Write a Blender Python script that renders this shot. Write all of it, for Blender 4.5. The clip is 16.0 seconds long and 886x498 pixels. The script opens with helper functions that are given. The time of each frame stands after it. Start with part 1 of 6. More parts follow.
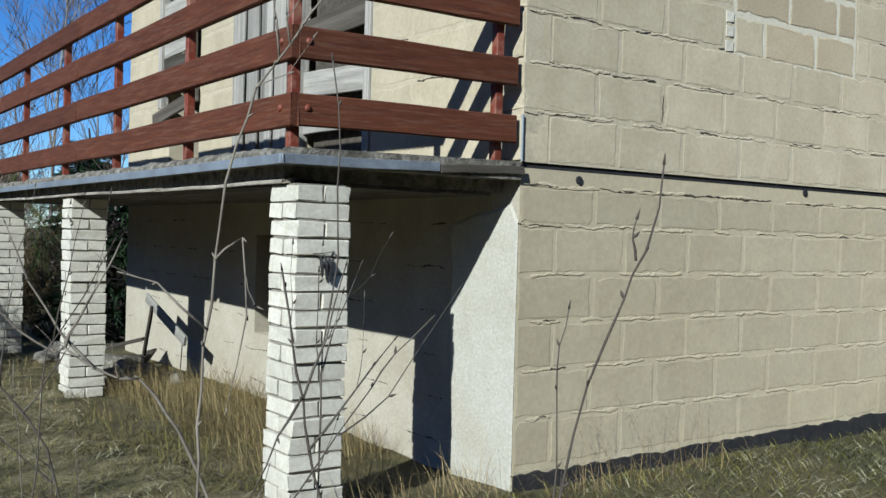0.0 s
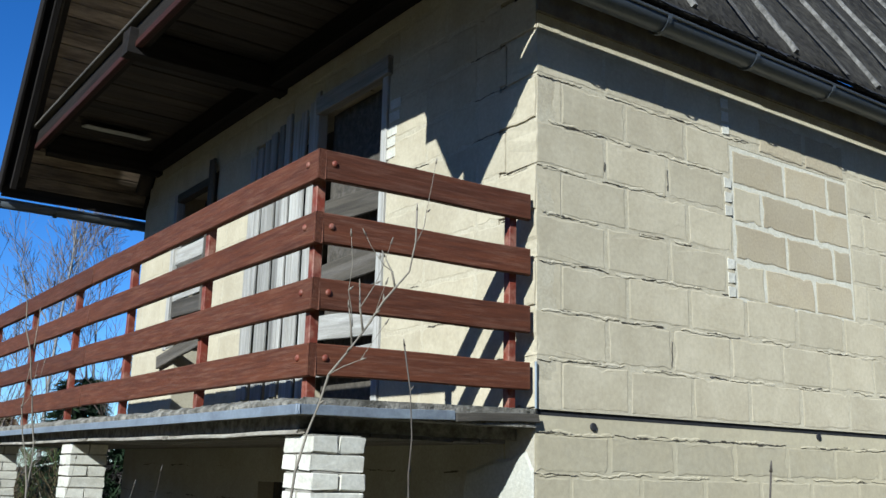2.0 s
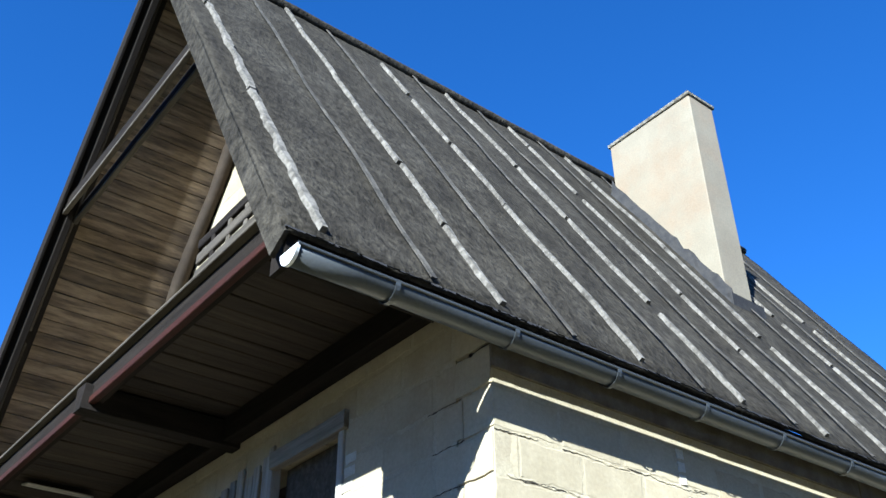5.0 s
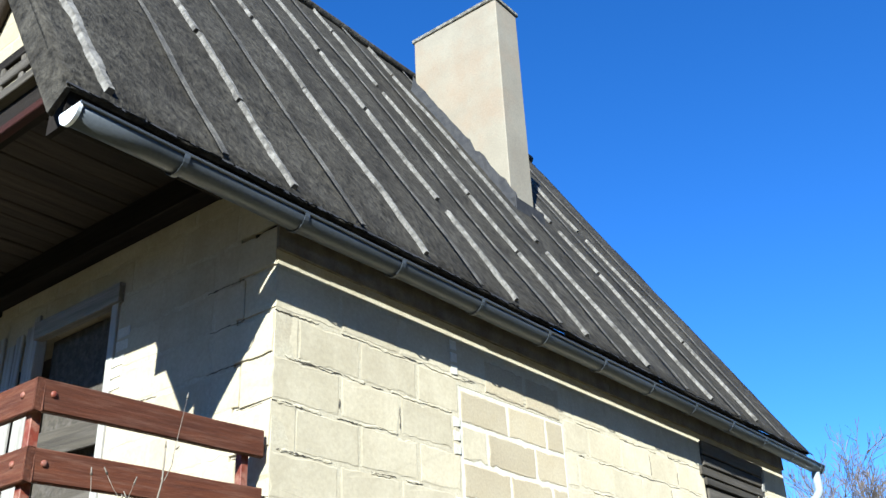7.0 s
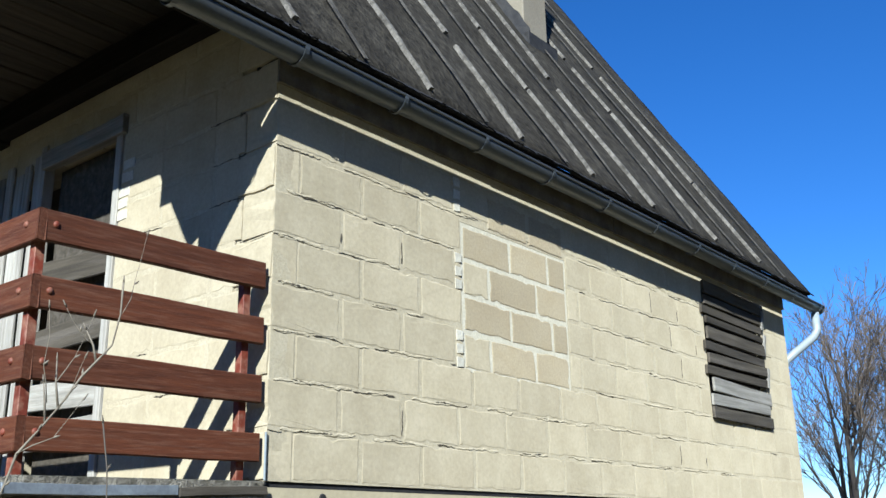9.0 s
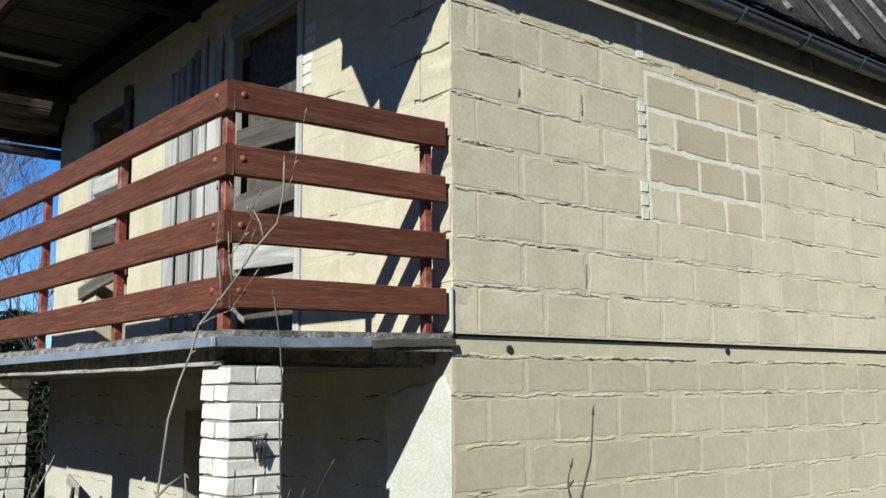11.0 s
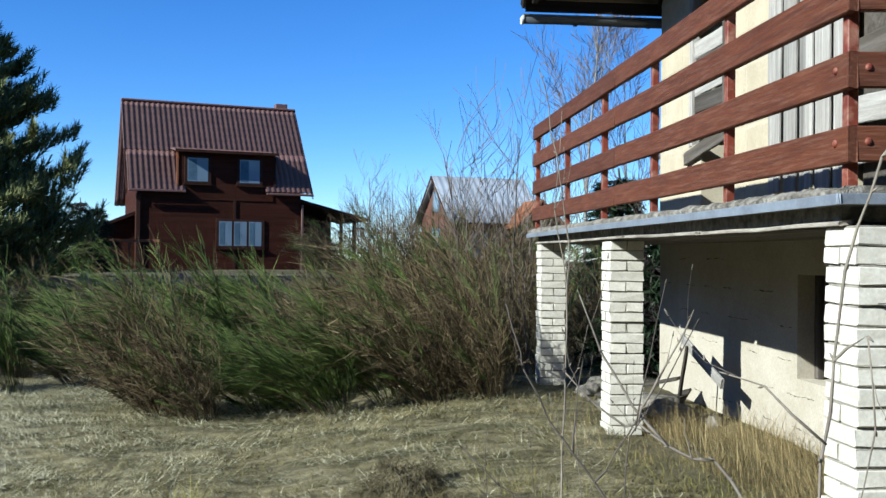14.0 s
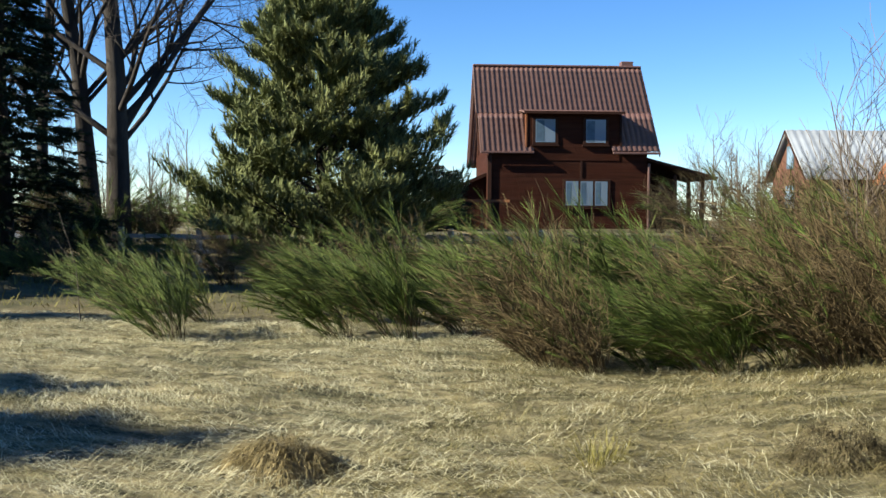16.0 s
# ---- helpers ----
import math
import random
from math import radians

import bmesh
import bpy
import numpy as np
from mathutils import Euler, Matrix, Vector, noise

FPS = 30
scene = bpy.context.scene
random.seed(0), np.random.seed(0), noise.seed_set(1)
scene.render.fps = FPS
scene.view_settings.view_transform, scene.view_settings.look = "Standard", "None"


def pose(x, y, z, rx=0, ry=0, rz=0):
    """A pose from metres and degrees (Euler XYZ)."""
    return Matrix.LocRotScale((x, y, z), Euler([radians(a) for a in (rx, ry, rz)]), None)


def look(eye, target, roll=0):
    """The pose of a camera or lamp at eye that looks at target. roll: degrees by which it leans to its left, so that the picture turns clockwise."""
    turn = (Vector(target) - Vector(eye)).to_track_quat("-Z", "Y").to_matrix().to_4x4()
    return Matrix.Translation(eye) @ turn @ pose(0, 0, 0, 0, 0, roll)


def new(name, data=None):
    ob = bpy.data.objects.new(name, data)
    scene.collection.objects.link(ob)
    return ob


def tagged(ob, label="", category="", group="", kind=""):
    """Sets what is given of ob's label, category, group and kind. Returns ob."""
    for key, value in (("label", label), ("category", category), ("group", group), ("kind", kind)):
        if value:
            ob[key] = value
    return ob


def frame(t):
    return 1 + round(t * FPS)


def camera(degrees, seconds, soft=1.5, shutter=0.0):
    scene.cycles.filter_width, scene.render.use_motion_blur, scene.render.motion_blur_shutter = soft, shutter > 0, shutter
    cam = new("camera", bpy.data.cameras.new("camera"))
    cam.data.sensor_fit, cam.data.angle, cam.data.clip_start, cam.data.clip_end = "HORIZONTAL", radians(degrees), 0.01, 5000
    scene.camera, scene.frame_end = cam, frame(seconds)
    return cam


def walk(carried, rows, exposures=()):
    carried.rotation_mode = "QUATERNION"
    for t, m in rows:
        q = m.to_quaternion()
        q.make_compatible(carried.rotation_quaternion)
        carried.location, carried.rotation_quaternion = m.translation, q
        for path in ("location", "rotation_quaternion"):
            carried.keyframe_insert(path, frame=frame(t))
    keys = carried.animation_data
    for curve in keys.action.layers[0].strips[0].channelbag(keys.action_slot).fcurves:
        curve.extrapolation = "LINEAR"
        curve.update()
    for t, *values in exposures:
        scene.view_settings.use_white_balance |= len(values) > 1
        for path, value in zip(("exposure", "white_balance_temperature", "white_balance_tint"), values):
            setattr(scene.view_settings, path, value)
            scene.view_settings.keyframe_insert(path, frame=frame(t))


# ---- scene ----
cam = camera(49.3, 16.0)
PATH = [
    (0, (-3.039, -3.648, 1.231), (-1.883, -2.017, 1.201), 1.6),
    (0.5, (-3.132, -3.548, 1.268), (-1.926, -1.952, 1.29), 2.0),
    (1, (-3.146, -3.58, 1.252), (-1.95, -1.983, 1.396), 1.7),
    (1.5, (-3.131, -3.589, 1.286), (-1.964, -1.991, 1.577), 1.6),
    (2, (-3.13, -3.599, 1.294), (-2.001, -2.01, 1.742), 1.4),
    (2.5, (-3.126, -3.576, 1.33), (-2.031, -2.009, 1.921), 1.1),
    (3, (-3.135, -3.62, 1.329), (-2.09, -2.076, 2.054), 1.3),
    (3.5, (-3.137, -3.602, 1.321), (-2.142, -2.101, 2.192), 1.2),
    (3.7, (-3.15, -3.585, 1.318), (-2.172, -2.109, 2.248), 0.9),
    (5.8, (-3.169, -3.605, 1.32), (-2.002, -2.423, 2.434), -1.6),
    (6, (-3.169, -3.599, 1.315), (-1.94, -2.45, 2.397), -1.9),
    (6.5, (-3.166, -3.576, 1.298), (-1.819, -2.483, 2.293), -2.6),
    (7, (-3.168, -3.583, 1.293), (-1.752, -2.493, 2.191), -2.6),
    (7.5, (-3.15, -3.603, 1.278), (-1.709, -2.481, 2.093), -2.5),
    (8, (-3.139, -3.602, 1.286), (-1.677, -2.454, 2.022), -2.4),
    (8.2, (-3.133, -3.605, 1.282), (-1.663, -2.447, 1.989), -2.3),
    (10.3, (-3.101, -3.738, 1.33), (-1.658, -2.399, 1.687), -1.0),
    (10.5, (-3.084, -3.723, 1.327), (-1.685, -2.334, 1.662), -0.9),
    (11, (-3.084, -3.689, 1.326), (-1.828, -2.16, 1.613), -0.4),
    (11.5, (-3.061, -3.663, 1.307), (-1.98, -2.0, 1.558), -0.0),
    (12, (-3.049, -3.624, 1.317), (-2.15, -1.848, 1.518), 0.1),
    (12.5, (-3.036, -3.611, 1.312), (-2.33, -1.746, 1.465), 0.2),
    (13, (-3.049, -3.605, 1.329), (-2.526, -1.677, 1.428), -0.1),
    (13.5, (-3.072, -3.579, 1.329), (-2.725, -1.61, 1.382), -0.0),
    (14, (-3.078, -3.48, 1.302), (-2.903, -1.488, 1.314), 0.6),
    (14.5, (-3.127, -3.525, 1.295), (-3.118, -1.525, 1.27), 0.5),
    (15, (-3.24, -3.624, 1.309), (-3.389, -1.63, 1.254), 0.3),
    (15.5, (-3.382, -3.635, 1.297), (-3.699, -1.662, 1.231), 0.3),
    (15.7, (-3.417, -3.563, 1.272), (-3.808, -1.603, 1.204), 0.4),
    (16, (-3.572, -3.387, 1.233), (-4.077, -1.453, 1.158), 0.4),
]
walk(cam, [(t, look(eye, target, roll)) for t, eye, target, roll in PATH],
     [(0, 0.43, 5720, 3.2), (1.5, 0.53, 5650, 3.2), (2.5, 1.02, 5560, 3.2), (3.5, 1.4, 5620, 3.2), (4.7, 1.59, 5620, 3.2), (6, 2.08, 5830, 3.2), (7, 1.57, 5770, 3.2), (8, 1.22, 5700, 3.2), (10.3, 0.78, 5900, 3.2), (11.5, 0.73, 5880, 3.2), (12.5, 0.70, 5530, 3.2), (14, 1.03, 5800, 3.2), (15, 1.26, 6250, 5), (16, 1.43, 7300, 5)])

# ---- light ----
SUN = Vector((-1.0, -0.539, 0.646)).normalized()
world = bpy.data.worlds.new("sky")
scene.world = world
world.use_nodes = True
wn = world.node_tree
sky = wn.nodes.new("ShaderNodeTexSky")
sky.sky_type = "NISHITA"
sky.sun_disc = False
sky.sun_elevation = math.asin(SUN.z)
sky.sun_rotation = math.atan2(SUN.x, SUN.y) % (2 * math.pi)
sky.altitude = 2000
sky.air_density, sky.dust_density, sky.ozone_density = 1.0, 0.0, 5.0
bg = wn.nodes["Background"]
bg.inputs["Strength"].default_value = 0.088
deep = wn.nodes.new("ShaderNodeHueSaturation")
deep.inputs["Saturation"].default_value = 1.2
deep.inputs["Hue"].default_value = 0.509
wn.links.new(sky.outputs[0], deep.inputs["Color"])
wn.links.new(deep.outputs[0], bg.inputs["Color"])
sun_lamp = new("sun", bpy.data.lights.new("sun", "SUN"))
sun_lamp.data.energy, sun_lamp.data.angle, sun_lamp.data.color = 5.0, radians(0.5), (1.0, 0.965, 0.90)
sun_lamp.matrix_world = look(SUN * 60, (0, 0, 0))

# ---- materials ----
def surf(name, c1, c2, scale=8.0, rough=0.85, bump=0.3, dist=0.01, c3=None, scale2=1.3, amount=0.5, rnd="", shift=0.12,
         metal=0.0, stretch=(1, 1, 1), local=False, fine=60.0, spec=0.3, grit=0.18, matt=0.0):
    """A weathered surface: two colours over a noise, stains of a third, fine grain and relief, and a chance tint per object or island."""
    m = bpy.data.materials.new(name)
    m.use_nodes = True
    t = m.node_tree
    b = t.nodes["Principled BSDF"]
    b.inputs["Metallic"].default_value = metal
    b.inputs["Specular IOR Level"].default_value = spec
    b.inputs["Diffuse Roughness"].default_value = matt

    def node(kind, **values):
        n = t.nodes.new("ShaderNode" + kind)
        for key, value in values.items():
            n.inputs[key].default_value = value
        return n

    if local:
        co = node("TexCoord").outputs["Object"]
    else:
        co = node("NewGeometry").outputs["Position"]
    mp = node("Mapping", Scale=stretch)
    t.links.new(co, mp.inputs["Vector"])
    seed = node("ObjectInfo").outputs["Random"]
    if local:
        off = node("VectorMath")
        off.operation = "SCALE"
        off.inputs[0].default_value = (37.0, 53.0, 29.0)
        t.links.new(seed, off.inputs["Scale"])
        t.links.new(off.outputs[0], mp.inputs["Location"])

    def noise_tex(s, detail=6.0, r=0.6):
        n = node("TexNoise", Scale=s, Detail=detail, Roughness=r)
        t.links.new(mp.outputs[0], n.inputs["Vector"])
        return n.outputs["Fac"]

    def ramp(src, lo, hi):
        r = node("MapRange")
        r.inputs["From Min"].default_value, r.inputs["From Max"].default_value = lo, hi
        t.links.new(src, r.inputs["Value"])
        return r.outputs[0]

    def mix(f, a, bb, kind="MIX"):
        x = t.nodes.new("ShaderNodeMix")
        x.data_type, x.blend_type = "RGBA", kind
        for sock, v in ((x.inputs[0], f), (x.inputs[6], a), (x.inputs[7], bb)):
            if isinstance(v, (int, float)):
                sock.default_value = v
            elif isinstance(v, tuple):
                sock.default_value = (*v[:3], 1)
            else:
                t.links.new(v, sock)
        return x.outputs[2]

    col = mix(ramp(noise_tex(scale), 0.35, 0.65), c1, c2)
    if c3:
        stain = node("Math")
        stain.operation = "MULTIPLY"
        stain.inputs[1].default_value = amount
        t.links.new(ramp(noise_tex(scale2, 8.0, 0.7), 0.48, 0.66), stain.inputs[0])
        col = mix(stain.outputs[0], col, c3)
    grain = noise_tex(fine, 4.0, 0.7)
    hsv = node("HueSaturation")
    g = node("MapRange")
    for key, v in (("From Min", 0.25), ("From Max", 0.75), ("To Min", 1 - grit), ("To Max", 1 + grit)):
        g.inputs[key].default_value = v
    t.links.new(grain, g.inputs["Value"])
    val = g.outputs[0]
    if rnd:
        r = node("MapRange")
        r.inputs["To Min"].default_value, r.inputs["To Max"].default_value = 1 - shift, 1 + shift
        t.links.new(seed if rnd == "object" else node("NewGeometry").outputs["Random Per Island"], r.inputs["Value"])
        mu = node("Math")
        mu.operation = "MULTIPLY"
        t.links.new(val, mu.inputs[0])
        t.links.new(r.outputs[0], mu.inputs[1])
        val = mu.outputs[0]
    t.links.new(val, hsv.inputs["Value"])
    t.links.new(col, hsv.inputs["Color"])
    t.links.new(hsv.outputs[0], b.inputs["Base Color"])
    rr = node("MapRange")
    rr.inputs["To Min"].default_value, rr.inputs["To Max"].default_value = max(0.03, rough - 0.12), min(1, rough + 0.1)
    t.links.new(grain, rr.inputs["Value"])
    t.links.new(rr.outputs[0], b.inputs["Roughness"])
    if bump:
        add = node("Math")
        add.operation = "ADD"
        t.links.new(grain, add.inputs[0])
        t.links.new(noise_tex(scale * 2.3), add.inputs[1])
        bp = node("Bump", Strength=bump, Distance=dist)
        t.links.new(add.outputs[0], bp.inputs["Height"])
        t.links.new(bp.outputs[0], b.inputs["Normal"])
    return m


M_BLOCK = surf("aerated block", (0.445, 0.388, 0.277), (0.39, 0.337, 0.234), 4, 0.92, 0.4, 0.004, (0.335, 0.281, 0.189), 1.7, 0.5, "object", 0.065, grit=0.13, fine=38, matt=0.45)
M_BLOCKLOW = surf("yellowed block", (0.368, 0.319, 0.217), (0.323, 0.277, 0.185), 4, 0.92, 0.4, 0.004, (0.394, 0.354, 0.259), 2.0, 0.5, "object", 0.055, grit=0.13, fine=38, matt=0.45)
M_BLOCKTAN = surf("tan infill block", (0.355, 0.293, 0.192), (0.385, 0.328, 0.228), 6, 0.92, 0.35, 0.005, (0.28, 0.22, 0.14), 3.0, 0.5, "object", 0.09, matt=0.45)
M_MORTAR = surf("grey mortar", (0.448, 0.397, 0.29), (0.391, 0.339, 0.237), 7, 0.95, 0.45, 0.006, (0.32, 0.269, 0.185), 2.6, 0.5, matt=0.45)
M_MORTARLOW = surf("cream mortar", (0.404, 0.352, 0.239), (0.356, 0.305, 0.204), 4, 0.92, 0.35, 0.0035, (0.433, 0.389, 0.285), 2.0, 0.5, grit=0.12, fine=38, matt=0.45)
M_WASH = surf("cream lime wash", (0.396, 0.36, 0.287), (0.349, 0.312, 0.24), 3, 0.93, 0.35, 0.006, (0.295, 0.256, 0.188), 1.6, 0.5, matt=0.3)
M_LIME = surf("white lime mortar", (0.565, 0.528, 0.424), (0.5, 0.461, 0.355), 12, 0.95, 0.4, 0.006, matt=0.3)
M_PLASTER = surf("white plaster", (0.455, 0.436, 0.37), (0.399, 0.376, 0.308), 4, 0.92, 0.5, 0.008, (0.383, 0.344, 0.254), 2.4, 0.5)
M_BRICK = surf("white sand-lime brick", (0.573, 0.543, 0.456), (0.497, 0.463, 0.376), 14, 0.9, 0.3, 0.004, (0.44, 0.411, 0.332), 5, 0.4, "object", 0.08)
M_BRICKMORTAR = surf("brick mortar", (0.28, 0.257, 0.214), (0.198, 0.181, 0.149), 14, 0.95, 0.6, 0.01)
M_TAR = surf("black bitumen", (0.018, 0.018, 0.02), (0.035, 0.033, 0.032), 12, 0.8, 0.5, 0.01)
M_CONCRETE = surf("weathered concrete", (0.30, 0.275, 0.225), (0.105, 0.093, 0.072), 20, 0.93, 0.9, 0.015, (0.055, 0.05, 0.036), 9, 0.75)
M_ZINC = surf("grey sheet metal", (0.352, 0.391, 0.43), (0.274, 0.303, 0.342), 5, 0.42, 0.1, 0.003, (0.176, 0.185, 0.196), 2.5, 0.4, metal=0.5)
M_GUTTER = surf("grey gutter plastic", (0.065, 0.073, 0.082), (0.05, 0.057, 0.064), 5, 0.38, 0.08, 0.002, (0.10, 0.105, 0.11), 2.5, 0.4, spec=0.4)
M_CAP = surf("pale gutter end", (0.80, 0.82, 0.82), (0.70, 0.72, 0.72), 8, 0.3, 0.05, 0.002, spec=0.5)
M_FELT = surf("mineral roofing felt", (0.0435, 0.0384, 0.0301), (0.0256, 0.0224, 0.0179), 3.5, 0.95, 1.0, 0.02, (0.064, 0.0576, 0.0473), 1.3, 0.6, stretch=(1, 0.6, 0.6), fine=24, grit=0.85, spec=0.1)
M_FELTSEAM = surf("worn felt seam", (0.115, 0.104, 0.0884), (0.0421, 0.0382, 0.0329), 7, 0.95, 0.8, 0.01, (0.0382, 0.0344, 0.0306), 3, 0.9, grit=0.6, fine=42)
M_DARKLOG = surf("brown log", (0.0386, 0.0272, 0.0182), (0.0227, 0.0159, 0.0102), 5, 0.8, 0.5, 0.006, (0.0572, 0.0433, 0.0295), 3, 0.4)
M_PIPE = surf("pale grey pipe", (0.3, 0.338, 0.36), (0.247, 0.285, 0.307), 5, 0.4, 0.08, 0.002, spec=0.5)
M_LATH = surf("bleached batten", (0.23, 0.213, 0.187), (0.085, 0.077, 0.066), 16, 0.9, 0.6, 0.006, (0.04, 0.036, 0.031), 7, 0.85, grit=0.3, fine=60)
M_RED = surf("worn red-brown paint", (0.106, 0.034, 0.015), (0.066, 0.022, 0.011), 15, 0.7, 0.6, 0.004, (0.24, 0.135, 0.09), 24, 0.27, "object", 0.18, stretch=(0.22, 3.4, 3.4), local=True, spec=0.22, fine=90)
M_STEEL = surf("flaking red paint on steel", (0.17, 0.035, 0.018), (0.12, 0.028, 0.016), 9, 0.55, 0.3, 0.004, (0.33, 0.19, 0.13), 12, 0.6)
M_GREY = surf("silvered plank", (0.38, 0.36, 0.32), (0.23, 0.215, 0.185), 4, 0.9, 0.6, 0.006, (0.14, 0.125, 0.11), 3, 0.5, "object", 0.34, stretch=(0.3, 6, 6), local=True)
M_ROTTEN = surf("rotten dark plank", (0.055, 0.046, 0.034), (0.028, 0.023, 0.017), 4, 0.9, 0.6, 0.006, (0.10, 0.09, 0.075), 3, 0.4, "object", 0.3, stretch=(0.3, 6, 6), local=True)
M_FORM = surf("lime-splashed formwork plank", (0.44, 0.40, 0.33), (0.22, 0.19, 0.15), 9, 0.9, 0.6, 0.006, (0.07, 0.06, 0.048), 6, 0.75, stretch=(0.5, 3, 3), local=True)
M_DARKWOOD = surf("dark weathered wood", (0.085, 0.072, 0.054), (0.045, 0.038, 0.029), 4, 0.85, 0.6, 0.006, (0.17, 0.15, 0.13), 3, 0.4, "object", 0.3, stretch=(0.3, 6, 6), local=True)
M_SOFFIT = surf("brown soffit board", (0.205, 0.150, 0.094), (0.075, 0.053, 0.034), 4, 0.85, 0.5, 0.005, (0.032, 0.024, 0.017), 3.4, 0.75, "object", 0.32, stretch=(0.5, 4, 4), local=True)
# soffit brown taken far down: shade under the gable is in this colour
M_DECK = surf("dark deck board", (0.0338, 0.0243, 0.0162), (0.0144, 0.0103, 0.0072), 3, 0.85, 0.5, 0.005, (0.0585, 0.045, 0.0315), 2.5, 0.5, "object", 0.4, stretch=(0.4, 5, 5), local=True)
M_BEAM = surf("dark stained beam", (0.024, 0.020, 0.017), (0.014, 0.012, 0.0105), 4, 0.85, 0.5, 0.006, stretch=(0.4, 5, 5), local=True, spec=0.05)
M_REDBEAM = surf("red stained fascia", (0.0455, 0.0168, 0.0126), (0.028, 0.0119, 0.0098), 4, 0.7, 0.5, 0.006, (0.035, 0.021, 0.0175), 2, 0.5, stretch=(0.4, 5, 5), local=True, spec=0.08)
M_CHIM = surf("smooth chimney render", (0.253, 0.224, 0.169), (0.219, 0.189, 0.141), 2, 0.92, 0.3, 0.006, (0.24, 0.161, 0.102), 0.9, 0.55)
M_LINING = surf("grey-brown eave lining", (0.20, 0.17, 0.13), (0.12, 0.10, 0.075), 6, 0.9, 0.5, 0.006, (0.08, 0.065, 0.05), 2, 0.6)
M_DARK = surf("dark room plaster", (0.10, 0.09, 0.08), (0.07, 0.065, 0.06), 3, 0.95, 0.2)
M_WHITE = surf("white window paint", (0.78, 0.77, 0.73), (0.68, 0.66, 0.61), 12, 0.6, 0.2, 0.003, (0.4, 0.3, 0.2), 9, 0.3)
M_STEM = surf("grey-brown bark", (0.0864, 0.072, 0.0562), (0.054, 0.0446, 0.036), 14, 0.85, 0.6, 0.004, (0.144, 0.126, 0.104), 6, 0.5)
M_STEMPALE = surf("pale bark", (0.23, 0.20, 0.155), (0.14, 0.12, 0.092), 14, 0.85, 0.6, 0.004, (0.15, 0.12, 0.10), 7, 0.6)

GLASS = bpy.data.materials.new("window glass")
GLASS.use_nodes = True
gb = GLASS.node_tree.nodes["Principled BSDF"]
gb.inputs["Base Color"].default_value = (0.10, 0.13, 0.16, 1)
gb.inputs["Roughness"].default_value = 0.05
gb.inputs["Specular IOR Level"].default_value = 1.0


# ---- makers ----
def mesh_of(bm, name, mat=None, smooth=False):
    me = bpy.data.meshes.new(name)
    bm.normal_update()
    bm.to_mesh(me)
    bm.free()
    if mat:
        me.materials.append(mat)
    if smooth:
        me.polygons.foreach_set("use_smooth", [True] * len(me.polygons))
    return me


def thing(name, label, category, at=(0, 0, 0), group="", kind=""):
    """An empty that carries the parts of one thing."""
    ob = new(name)
    ob.empty_display_size = 0.1
    ob.matrix_world = Matrix.Translation(at)
    return tagged(ob, label, category, group, kind)


def put(name, me, parent=None, m=None, label=""):
    """Links a mesh as one part under a thing, at the world pose m."""
    ob = new(name, me)
    ob.matrix_world = m or Matrix()
    if parent:
        ob.parent = parent
        ob.matrix_parent_inverse = parent.matrix_world.inverted()
    return tagged(ob, label)


def part(name, bm, mat, parent=None, label="", m=None, smooth=False):
    return put(name, mesh_of(bm, name, mat, smooth), parent, m, label)


def box(bm, x0, x1, y0, y1, z0, z1, bevel=0.0, jitter=0.0):
    v = [bm.verts.new((x, y, z)) for x in (x0, x1) for y in (y0, y1) for z in (z0, z1)]
    f = [bm.faces.new([v[i] for i in q]) for q in ((0, 1, 3, 2), (4, 6, 7, 5), (0, 4, 5, 1), (2, 3, 7, 6), (0, 2, 6, 4), (1, 5, 7, 3))]
    if jitter:
        for p in v:
            p.co += Vector((random.uniform(-jitter, jitter), random.uniform(-jitter, jitter), random.uniform(-jitter, jitter)))
    if bevel:
        bmesh.ops.bevel(bm, geom=list({e for q in f for e in q.edges}), offset=bevel, segments=1, affect="EDGES")


def boxed(x0, x1, y0, y1, z0, z1, bevel=0.0, jitter=0.0):
    bm = bmesh.new()
    box(bm, x0, x1, y0, y1, z0, z1, bevel, jitter)
    return bm


def tube(bm, pts, radii, sides=6, cap=True):
    """A tapered round tube through the points."""
    pts = [Vector(p) for p in pts]
    rings = []
    for i, p in enumerate(pts):
        d = (pts[min(i + 1, len(pts) - 1)] - pts[max(i - 1, 0)]).normalized()
        u = d.orthogonal().normalized()
        if i and rings:
            u = (prev - prev.dot(d) * d).normalized() if (prev - prev.dot(d) * d).length > 1e-5 else u
        prev = u
        w = d.cross(u)
        rings.append([bm.verts.new(p + (u * math.cos(a) + w * math.sin(a)) * radii[i]) for a in (2 * math.pi * k / sides for k in range(sides))])
    for a, b in zip(rings, rings[1:]):
        for k in range(sides):
            bm.faces.new((a[k], a[(k + 1) % sides], b[(k + 1) % sides], b[k]))
    if cap:
        bm.faces.new(rings[0][::-1])
        bm.faces.new(rings[-1])


PLANKS = {}


